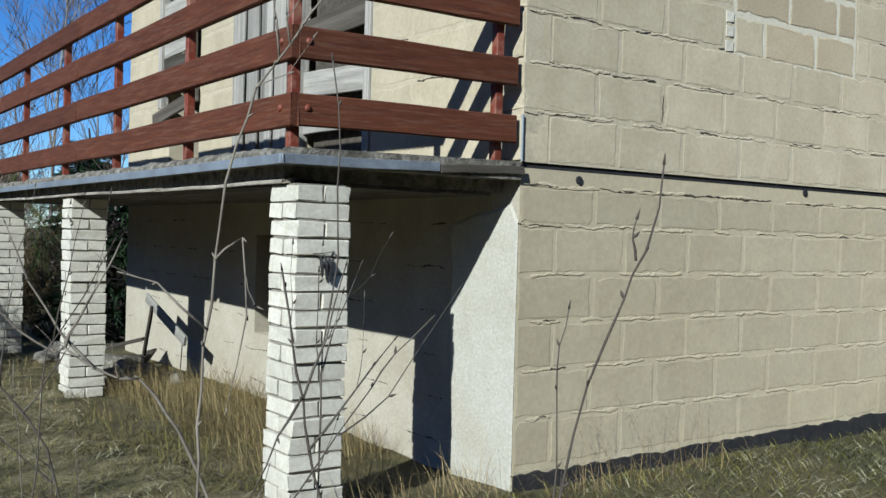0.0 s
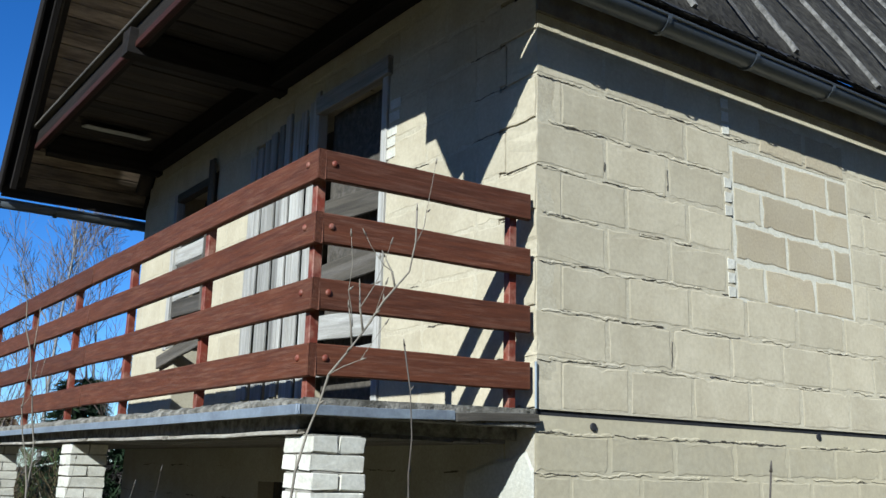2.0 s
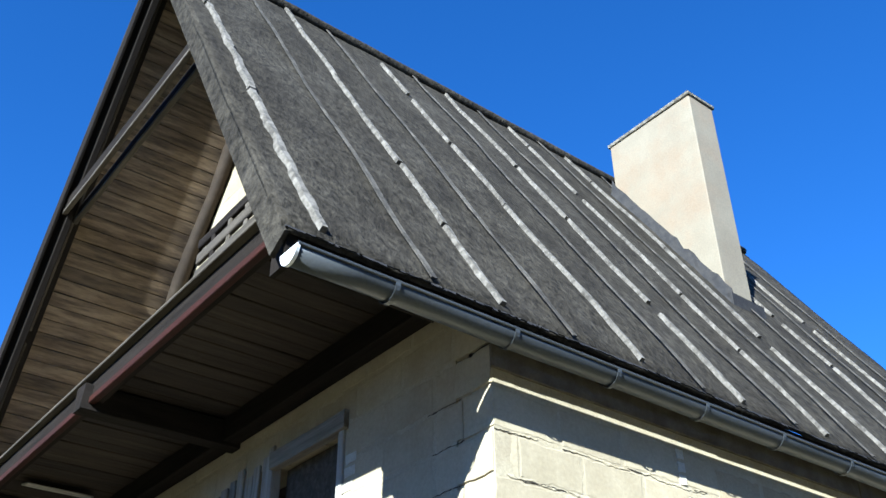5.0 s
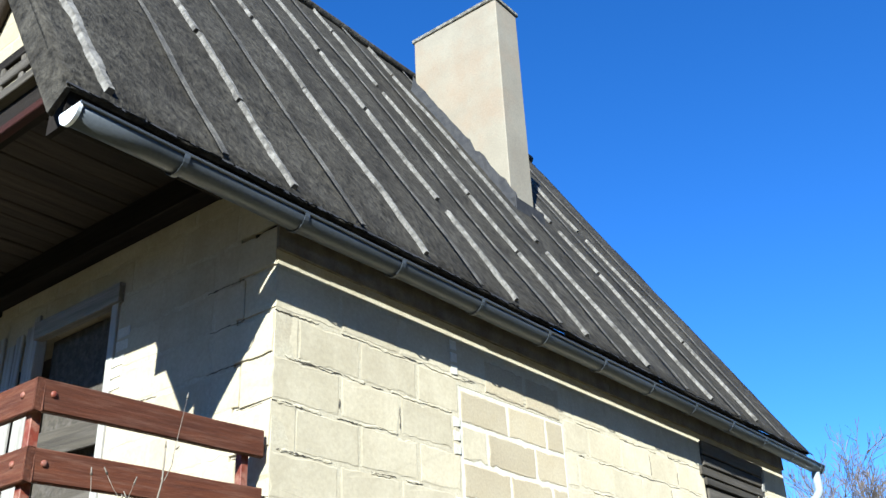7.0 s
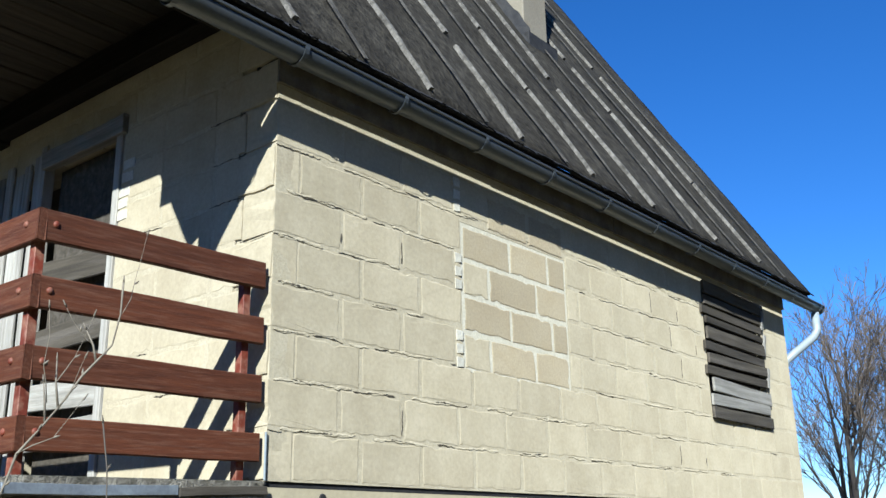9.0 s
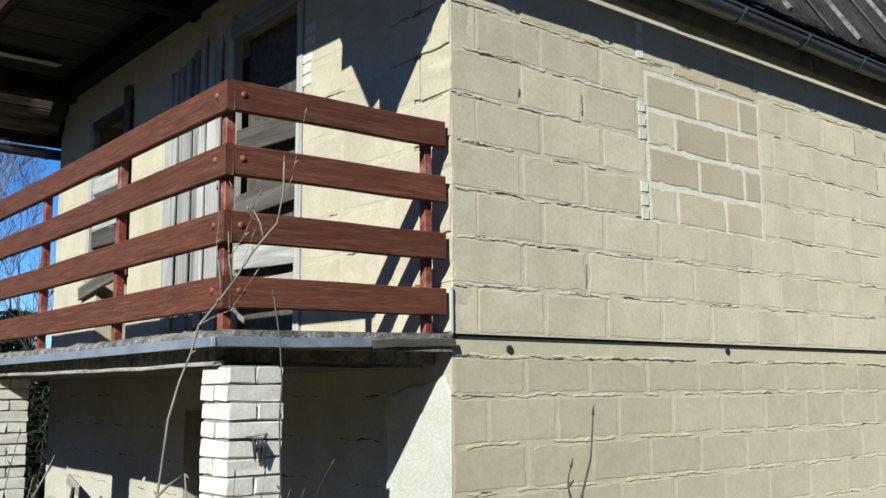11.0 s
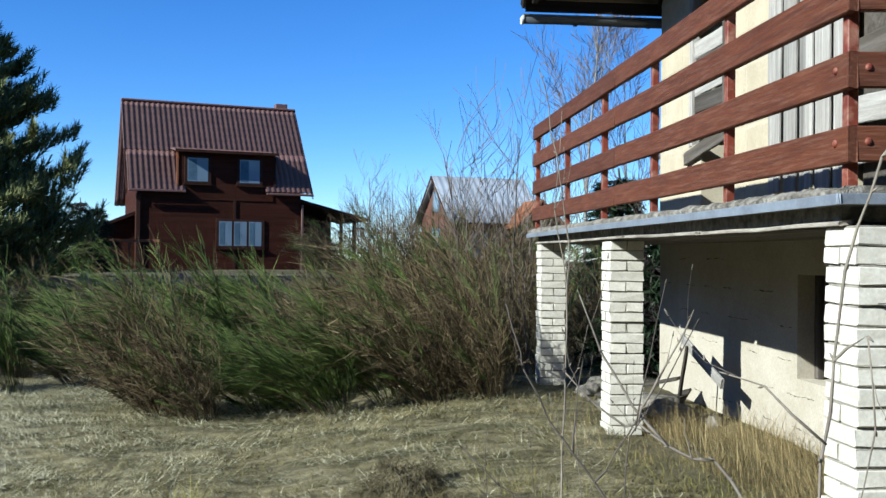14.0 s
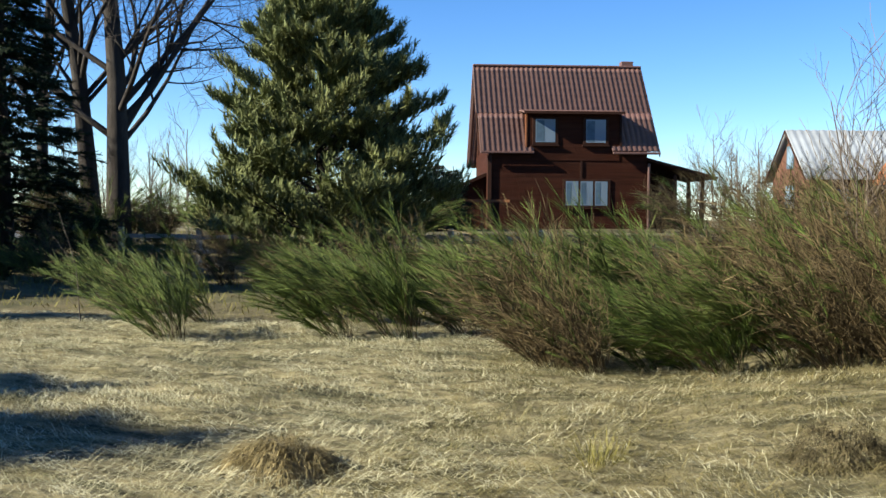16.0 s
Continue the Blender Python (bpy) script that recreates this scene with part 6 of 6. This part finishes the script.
far_window(h1, 2.08, 3.08, -0.03, 3.75, 4.72, 1, hm, M_TRIM)
far_window(h1, 4.4, 5.4, -0.03, 3.75, 4.72, 1, hm, M_TRIM)
far_window(h1, 3.5, 5.52, 0.0, 1.1, 2.12, 3, hm, M_TRIM)
for x0, x1 in ((-0.4, 2.05), (5.65, 7.85)):
    part("eave_gutter", boxed(x0, x1, -0.32, -0.22, 3.26, 3.36, 0.02), M_TILE, h1, "", hm)
part("downpipe", boxed(7.32, 7.42, -0.12, -0.02, 0.0, 2.9, 0.02), M_TILE, h1, "", hm)
part("corner_post", boxed(-0.06, 0.14, -0.08, 0.1, 0.0, 3.2, 0.02), M_TRIM, h1, "", hm)
part("corner_board", boxed(4.2, 4.3, -0.04, 0.0, 0.1, 3.0), M_TRIM, h1, "", hm)
def slanted(x0, x1, y0, y1, zb, za, zc):
    """A wall whose top slopes from za at x0 to zc at x1."""
    bm = bmesh.new()
    v = [bm.verts.new((x, y, z)) for y in (y0, y1) for x, z in ((x0, zb), (x1, zb), (x1, zc), (x0, za))]
    for q in ((0, 1, 2, 3), (7, 6, 5, 4), (0, 4, 5, 1), (1, 5, 6, 2), (2, 6, 7, 3), (3, 7, 4, 0)):
        bm.faces.new([v[k] for k in q])
    bmesh.ops.recalc_face_normals(bm, faces=bm.faces)
    return bm


# veranda on one side, lean-to on the other
bm = bmesh.new()
for p in ((7.3, 3.05), (7.3, 3.18), (10.7, 2.38), (10.7, 2.26)):
    for y in (0.3, 5.5):
        bm.verts.new((p[0], y, p[1]))
v = list(bm.verts)
for q in ((0, 2, 4, 6), (7, 5, 3, 1), (0, 1, 3, 2), (2, 3, 5, 4), (4, 5, 7, 6), (6, 7, 1, 0)):
    bm.faces.new([v[k] for k in q])
bmesh.ops.recalc_face_normals(bm, faces=bm.faces)
part("veranda_roof", bm, M_TRIM, h1, "low dark veranda roof", hm)
for x, y in ((8.7, 0.5), (10.0, 0.5), (10.0, 2.8), (10.0, 5.2)):
    part("veranda_post", boxed(x, x + 0.14, y, y + 0.14, -0.3, 2.45), M_TRIM, h1, "", hm)
part("veranda_rail", boxed(8.7, 10.1, 0.52, 0.6, 0.45, 0.55), M_TRIM, h1, "", hm)
part("veranda_wall", slanted(7.32, 10.2, 5.3, 5.42, -0.3, 3.04, 2.36), M_TRIM, h1, "dark boarded back wall", hm)
part("veranda_floor", boxed(7.3, 10.2, 0.3, 5.5, -0.4, 0.0), M_TRIM, h1, "", hm)
bm = bmesh.new()
for p in ((0.0, 2.35), (0.0, 2.5), (-1.9, 1.75), (-1.9, 1.62)):
    for y in (1.0, 6.0):
        bm.verts.new((p[0], y, p[1]))
v = list(bm.verts)
for q in ((0, 2, 4, 6), (7, 5, 3, 1), (0, 1, 3, 2), (2, 3, 5, 4), (4, 5, 7, 6), (6, 7, 1, 0)):
    bm.faces.new([v[k] for k in q])
bmesh.ops.recalc_face_normals(bm, faces=bm.faces)
part("lean_to_roof", bm, M_TRIM, h1, "small lean-to roof", hm)
part("lean_to_wall", slanted(-1.75, -0.01, 1.2, 5.8, -0.3, 1.66, 2.34), M_SIDING, h1, "", hm)

perg = thing("timber_frame", "small orange timber frame beside the wooden house", "frame", (-13.3, 37.2, 0.4))
pm = Matrix.Translation((-13.3, 37.3, ground_z(-13.3, 37.3))) @ pose(0, 0, 0, 0, 0, 9)
for x in (0.3, 0.75):
    part("post", boxed(x, x + 0.1, 0, 0.1, 0, 1.25), M_ORANGE, perg, "", pm)
part("beam", boxed(-0.25, 2.0, 0.0, 0.1, 1.2, 1.32), M_ORANGE, perg, "", pm)
board("brace", pm @ Vector((-0.2, 0.05, 1.2)), pm @ Vector((0.5, 0.05, 0.6)), 0.08, 0.08, M_ORANGE, perg)

gm = Matrix.Translation((2.5, 53.5, 0.4)) @ pose(0, 0, 0, 0, 0, 15)
h2 = thing("brick_house", "red-brown house with a pale sheet-metal roof", "house", (2.5, 53.5, 0.4))
part("wall", gable_shell(0, 5.6, 0, 5.8, -0.4, 3.1, 5.6), M_BRICKRED, h2, "red-brown facing", gm)
sheet_roof(h2, "roof", -0.35, 5.9, (-0.45, 2.85), (2.9, 5.8), 0.45, 0.02, 1, 0.0, M_TIN, gm, "pale ribbed sheet metal")
sheet_roof(h2, "roof", -0.35, 5.9, (6.25, 2.85), (2.9, 5.8), 0.45, 0.02, 1, 0.0, M_TIN, gm, "pale ribbed sheet metal")
for s in (0, 1):
    bm = bmesh.new()
    a, b = ((-0.5, 2.75), (2.9, 5.78)) if s == 0 else ((6.3, 2.75), (2.9, 5.78))
    q = [bm.verts.new((-0.37, y, z + dz)) for (y, z), dz in ((a, 0), (a, -0.16), (b, -0.16), (b, 0))]
    r = [bm.verts.new(k.co + Vector((-0.05, 0, 0))) for k in q]
    bm.faces.new(q), bm.faces.new(r[::-1])
    for k in range(4):
        bm.faces.new((q[k], r[k], r[(k + 1) % 4], q[(k + 1) % 4]))
    bmesh.ops.recalc_face_normals(bm, faces=bm.faces)
    part("barge_board", bm, M_TRIM, h2, "", gm)
# windows in the gable end
for y0, y1, z0, z1 in ((2.5, 3.3, 3.7, 4.7), (2.3, 3.5, 1.3, 2.4)):
    w = part("window", boxed(-0.05, -0.002, y0 - 0.15, y1 + 0.15, z0 - 0.15, z1 + 0.15), M_SKYTINT, h2, "pale framed window", gm)
    part("pane", boxed(-0.06, -0.052, y0, y1, z0, z1), M_PANE, w, "", gm)
# porch gable on the long side
part("porch", boxed(3.9, 5.9, -1.8, 0.0, -0.4, 2.5), M_BRICKRED, h2, "", gm)
bm = bmesh.new()
for s in (-1, 1):
    q = [bm.verts.new(p) for p in ((4.9, -2.1, 4.1), (4.9, 0.5, 4.1), (4.9 + s * 1.7, 0.5, 2.5), (4.9 + s * 1.7, -2.1, 2.5))]
    r = [bm.verts.new(k.co + Vector((0, 0, 0.12))) for k in q]
    bm.faces.new(q), bm.faces.new(r[::-1])
    for k in range(4):
        bm.faces.new((q[k], r[k], r[(k + 1) % 4], q[(k + 1) % 4]))
bmesh.ops.recalc_face_normals(bm, faces=bm.faces)
part("porch_roof", bm, M_ORANGE, h2, "orange-edged porch roof", gm)
bm = bmesh.new()
q = [bm.verts.new(p) for p in ((3.6, -1.85, 2.5), (6.2, -1.85, 2.5), (4.9, -1.85, 4.0))]
r = [bm.verts.new(k.co + Vector((0, 0.06, 0))) for k in q]
bm.faces.new(q), bm.faces.new(r[::-1])
for k in range(3):
    bm.faces.new((q[k], r[k], r[(k + 1) % 3], q[(k + 1) % 3]))
bmesh.ops.recalc_face_normals(bm, faces=bm.faces)
part("porch_gable", bm, M_TRIM, h2, "dark boarded porch gable", gm)
far_window(h2, 0.9, 2.2, 0.0, 0.9, 2.2, 2, gm, M_SKYTINT)

# ---- track and fence before the neighbours ----
bm = bmesh.new()
prev = None
for i in range(60):
    x = -40 + i * 1.0
    y = 33.0 + 0.12 * (x + 10) * 0.9 + 0.3 * math.sin(i * 0.5)
    w = 1.3 + 0.2 * noise.noise((i * 0.4, 0, 0))
    cur = [bm.verts.new((x, y + s * w, ground_z(x, y + s * w) + 0.03)) for s in (-1, 0, 1)]
    if prev:
        for k in (0, 1):
            bm.faces.new((prev[k], cur[k], cur[k + 1], prev[k + 1]))
    prev = cur
tagged(part("road", bm, M_SAND, None, "pale sandy track beyond the broom", smooth=True), category="track", kind="structure")
fence = thing("rail_fence", "low bleached wooden rail fence along the track", "fence", (-12, 18, 0))
fp = [(-17.5 + 2.1 * i, 18.0 + 0.12 * i) for i in range(6)]
for x, y in fp:
    part("post", boxed(x - 0.06, x + 0.06, y - 0.06, y + 0.06, ground_z(x, y) - 0.2, ground_z(x, y) + 1.0, 0.01), M_FENCE, fence)
for (xa, ya), (xb, yb) in zip(fp, fp[1:]):
    for h in (0.10, 0.42, 0.78):
        board("rail", (xa, ya - 0.07, ground_z(xa, ya) + h), (xb, yb - 0.07, ground_z(xb, yb) + h + 0.02), 0.1, 0.03, M_FENCE, fence, v=0)
for i, (x, y) in enumerate(((-27.6, 30.2), (-26.2, 30.6), (-24.0, 21.5))):
    bm = bmesh.new()
    q = [bm.verts.new(p) for p in ((-0.6, -0.4, 0), (0.6, -0.4, 0), (0.6, 0.4, 0), (-0.6, 0.4, 0), (-0.6, 0, 0.35), (0.6, 0, 0.35))]
    for f in ((0, 1, 5, 4), (2, 3, 4, 5), (0, 4, 3), (1, 2, 5), (3, 2, 1, 0)):
        bm.faces.new([q[k] for k in f])
    ob = part("cold_frame", bm, M_WHITE, None, "small white ridged cover on the far meadow", Matrix.Translation((x, y, ground_z(x, y) + 0.25)) @ pose(0, 0, 0, 0, 0, 30 * i))
    tagged(ob, category="cover", group="white covers")
for i, (x, y, s) in enumerate(((-3.6, 33.0, 1.5), (-2.0, 36.0, 1.6), (-0.6, 34.0, 1.5), (1.0, 39.0, 1.7), (2.6, 36.0, 1.5), (4.4, 38.0, 1.8), (-5.0, 35.0, 1.2))):
    plant_broom(3 + i % 2, x, y, 40 * i, s)

# ---- wall blocks, course by course ----
def lay(parent, name, me, side, u0, z):
    """Sets a block: on the side wall along x, or on the gable wall along y (u0 is then its far end)."""
    tilt = rng.uniform(-0.35, 0.35)
    z += rng.uniform(-0.003, 0.003)
    m = Matrix.Translation((u0, 0, z)) @ pose(0, 0, 0, 0, tilt) if side == "south" else Matrix.Translation((0, u0, z)) @ pose(0, 0, 0, 0, 0, -90) @ pose(0, 0, 0, 0, tilt)
    return put(name, me, parent, m)


rng = random.Random(77)
# upper storey: odd courses start with the gable block's end
for k in range(9):
    z0, z1 = FLOOR + 0.25 * k + 0.004, FLOOR + 0.25 * (k + 1) - 0.006
    if k == 8:
        break
    h = z1 - z0
    odd = k % 2 == 0
    spans = courses(0.17 if odd else 0.0, HX, 0.67 if odd else 0.5)
    spans[0] = (0.0 if not odd else spans[0][0], spans[0][1])
    for a, b in cut_out(spans, z0, z1, SIDE_HOLES):
        lay(wall_side, "block", block_mesh(b - a, h, 0.24 if b - a < 0.6 and a < 0.01 else 0.12, M_BLOCK, rng.randrange(7)), "south", a, z0)
zs = FLOOR
for k in range(30):
    z0, z1 = zs + 0.25 * k + 0.004, zs + 0.25 * (k + 1) - 0.006
    odd = k % 2 == 0
    ya, yb = 0.0, HY
    if z1 > EAVE_Z - 0.1:
        ya = max(0.0, EAVE_Y + (z1 + 0.25 - EAVE_Z) / TAN)
        yb = HY - ya
        if yb - ya < 0.5:
            break
    if k < 9:
        start = 0.0 if odd else 0.245
    else:
        start = ya
    spans = courses(start, yb, start + (0.5 if odd else 0.25))
    spans[0] = (start, spans[0][1])
    for a, b in cut_out(spans, z0, z1, GABLE_HOLES):
        lay(wall_gable, "block", block_mesh(b - a, z1 - z0, 0.17 if a < 0.01 else 0.12, M_BLOCK, rng.randrange(7)), "west", b, z0)
# lower storey
LOW = [1.564, 1.492, 1.288, 1.044, 0.806, 0.569, 0.322, 0.08, -0.16]
for k, (zt, zb) in enumerate(zip(LOW, LOW[1:])):
    z0, z1 = zb + 0.007, zt - 0.007
    if k == 0:
        continue
    odd = k % 2 == 0
    start = 0.245 if odd else 0.012
    spans = courses(start, HX, start + 0.5, 0.5, 0.012)
    if start < 0.02:
        spans[0] = (0.010, spans[0][1])
    for a, b in cut_out(spans, z0, z1, SIDE_HOLES):
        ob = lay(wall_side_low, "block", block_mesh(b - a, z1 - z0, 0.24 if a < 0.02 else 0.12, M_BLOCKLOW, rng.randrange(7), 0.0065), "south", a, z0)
        ob.location.y += 0.012
for k in range(2, 8, 2):
    ob = lay(wall_side_low, "block", block_mesh(0.233, LOW[k] - LOW[k + 1] - 0.014, 0.12, M_BLOCKLOW, rng.randrange(7), 0.0065), "south", 0.012, LOW[k + 1] + 0.007)
    ob.location.y += 0.012
# the bricked-up window: tan blocks in white lime mortar, white brick reveals
part("infill_mortar", boxed(1.577, 2.828, 0.003, 0.25, 2.322, 3.298), M_LIME, wall_side, "thick white lime joints")
z = 2.33
for k in range(4):
    h = 0.212
    x = 1.60
    cutsx = ([1.59, 1.87, 2.39, 2.82], [1.59, 2.11, 2.62, 2.82], [1.59, 1.87, 2.43, 2.82], [1.59, 2.12, 2.59, 2.82])[k]
    for a, b in zip(cutsx, cutsx[1:]):
        if b - a > 0.08:
            lay(wall_side, "infill_block", block_mesh(b - a - 0.015, h + 0.008, 0.2, M_BLOCK if (k, a) in ((2, 1.59), (0, 1.59)) else M_BLOCKTAN, rng.randrange(7), 0.007), "south", a + 0.0075, z + 0.009)
    z += 0.24
for z in (2.34, 2.425, 2.51, 2.84, 2.925, 3.015, 3.36, 3.445, 3.53):
    put("brick", brick_mesh(0.065, 0.121, 0.062, 1), wall_side, Matrix.Translation((1.512, -0.004, z)))
for k, (y, z) in enumerate(((1.355, 3.235), (1.36, 3.312), (1.345, 3.385), (1.32, 3.48), (1.31, 3.565))):
    put("brick", brick_mesh(0.121, 0.121, 0.062, 2), wall_gable, Matrix.Translation((-0.006, y, z)))
for a, b in ((1.87, 2.34), (2.36, 2.80)):
    lay(wall_side, "infill_block", block_mesh(b - a, 0.235, 0.02, M_BLOCKTAN, rng.randrange(7), 0.01), "south", a, 3.312).location.y -= 0.003
# small drain holes: black discs on the face stand for their shaded inside
for x, z in ((0.40, 1.53), (2.34, 1.557)):
    bm = bmesh.new()
    bmesh.ops.create_cone(bm, cap_ends=True, segments=10, radius1=0.022, radius2=0.02, depth=0.012)
    part("hole_plug", bm, M_TAR, wall_side_low, "black disc for the dark of a round hole", Matrix.Translation((x, 0.010, z)) @ pose(0, 0, 0, 90))


# open joints: jagged dark strips on the courses, crack shadow and dirt in one colour
def open_joint(parent, side, u0, u1, z, seed, upright=False, face=0.0):
    rng = random.Random(seed)
    bm = bmesh.new()
    n = max(4, int((u1 - u0) / 0.012))
    lo, hi = [], []
    for i in range(n + 1):
        u = u0 + (u1 - u0) * i / n
        w = 0.0 if i in (0, n) else max(0.0002, 0.0008 + 0.005 * noise.noise((u * 14, z * 9, 4)) + 0.0028 * rng.uniform(-1, 1))
        c = z + 0.012 * noise.noise((u * 6, z * 5, 1)) + 0.006 * noise.noise((u * 23, z * 5, 2)) + rng.uniform(-0.002, 0.002)
        for row, s in ((lo, -1), (hi, 1)):
            p = (u, c + s * w)
            if upright:
                p = (p[1], p[0])
            row.append(bm.verts.new((p[0], face - 0.0025, p[1]) if side == "south" else (face - 0.0025, p[0], p[1])))
    for i in range(n):
        q = (lo[i], lo[i + 1], hi[i + 1], hi[i])
        bm.faces.new(q if side == "south" else q[::-1])
    back = bmesh.ops.extrude_face_region(bm, geom=bm.faces[:])
    for v in back["geom"]:
        if isinstance(v, bmesh.types.BMVert):
            v.co += Vector((0, 0.006, 0)) if side == "south" else Vector((0.006, 0, 0))
    bmesh.ops.recalc_face_normals(bm, faces=bm.faces)
    part("open_joint", bm, M_CRACK, parent)


M_CRACK = surf("open joint shadow dirt", (0.09, 0.078, 0.06), (0.04, 0.034, 0.026), 9, 0.95, 0)
rng = random.Random(123)
for k in range(1, 8):
    x = rng.uniform(0, 0.2)
    while x < 6.8:
        l = rng.uniform(0.06, 0.42)
        if not any(a - 0.03 < x + l and x < b + 0.03 and c - 0.02 < FLOOR + 0.25 * k < d + 0.02 for a, b, c, d in SIDE_HOLES):
            open_joint(wall_side, "south", x, x + l * (1 - 0.08 * x), FLOOR + 0.25 * k - 0.001, rng.random())
        x += l + rng.uniform(0.05, 0.45) * (1 + 1.1 * x)
for k in range(2, 7):
    x = rng.uniform(0, 0.3)
    while x < 6.5:
        l = rng.uniform(0.03, 0.14)
        if not any(a - 0.03 < x + l and x < b + 0.03 and c - 0.02 < LOW[k] < d + 0.02 for a, b, c, d in SIDE_HOLES):
            open_joint(wall_side_low, "south", x, x + l, LOW[k], rng.random(), False, 0.012)
        x += l + rng.uniform(1.2, 3.5)
for x, l in ((0.02, 0.3), (0.55, 0.5), (1.2, 0.8), (2.3, 0.35), (2.8, 0.9), (4.0, 0.5)):
    open_joint(wall_side_low, "south", x, x + l, LOW[1] - 0.002, 5 + x, False, 0.012)
open_joint(wall_side_low, "south", 0.0, 0.22, LOW[2], 6, False, 0.012)
open_joint(wall_side, "south", 0.0, 0.2, 2.85, 7)
for k in range(1, 7):
    for j in range(14):
        if rng.random() < 0.4 / (1 + 0.25 * j):
            x = (0.17 if k % 2 == 0 else 0.0) + 0.5 * j
            z = FLOOR + 0.25 * k
            if not any(a - 0.1 < x < b + 0.1 and c - 0.2 < z < d + 0.1 for a, b, c, d in SIDE_HOLES) and 0.1 < x < HX - 0.1:
                open_joint(wall_side, "south", z + rng.uniform(0.01, 0.06), z + rng.uniform(0.1, 0.23), x, rng.random(), True)
for k in range(1, 9):
    y = rng.uniform(0, 0.3)
    while y < 1.35:
        l = rng.uniform(0.08, 0.35)
        if y + l < 1.43:
            open_joint(wall_gable, "west", y, y + l, FLOOR + 0.25 * k, rng.random())
        y += l + rng.uniform(0.4, 1.0)


def mortar_smear(parent, u0, u1, z, seed, mat, face, upright=False):
    """A lumpy ridge of squeezed-out mortar along a joint of the south wall."""
    rng = random.Random(seed)
    bm = bmesh.new()
    n = max(4, int((u1 - u0) / 0.014))
    rows = []
    for i in range(n + 1):
        u = u0 + (u1 - u0) * i / n
        w = 0.002 if i in (0, n) else max(0.002, 0.008 + 0.009 * noise.noise((u * 11, z * 9, 3)) + rng.uniform(-0.003, 0.003))
        c = z + 0.014 * noise.noise((u * 6, z * 5, 8)) + 0.007 * noise.noise((u * 21, z * 5, 9)) + rng.uniform(-0.003, 0.003)
        h = 0.0005 if i in (0, n) else max(0.0004, 0.0011 + 0.0026 * noise.noise((u * 17, z * 9, 5)) + rng.uniform(-0.0008, 0.0008))
        row = []
        for dz, y in ((-w, 0.003), (-0.5 * w, -h), (0.4 * w, -0.8 * h), (w, 0.003)):
            p = (c + dz, u) if upright else (u, c + dz)
            row.append(bm.verts.new((p[0], face + y, p[1])))
        rows.append(row)
    for p, q in zip(rows, rows[1:]):
        for j in range(3):
            bm.faces.new((p[j], q[j], q[j + 1], p[j + 1]) if not upright else (p[j + 1], q[j + 1], q[j], p[j]))
    part("mortar_smear", bm, mat, parent)


for wall, mat, face, levels, shift in ((wall_side, M_MORTAR, -0.001, [FLOOR + 0.25 * k for k in range(1, 8)], 0.17), (wall_side_low, M_MORTARLOW, 0.011, [LOW[k] for k in range(1, 7)], 0.245)):
    for k, z in enumerate(levels):
        x = rng.uniform(0.0, 0.15)
        while x < 5.5:
            l = rng.uniform(0.12, 0.6)
            if not any(a - 0.03 < x + l and x < b + 0.03 and c - 0.02 < z < d + 0.02 for a, b, c, d in SIDE_HOLES):
                mortar_smear(wall, max(x, 0.012), x + l, z + rng.uniform(-0.004, 0.004), rng.random(), mat, face)
            x += l + rng.uniform(0.03, 0.35)
# faint courses showing through the lime wash under the balcony
for z in (0.10, 0.335, 0.57, 0.81, 1.05, 1.29):
    y = 0.62
    while y < 6.0:
        l = rng.uniform(0.12, 0.5)
        if not (y < 3.15 and y + l > 2.55 and z > 0.4):
            open_joint(wall_gable_low, "west", y, y + l, z, rng.random(), False, 0.011)
        y += l + rng.uniform(0.15, 0.7)
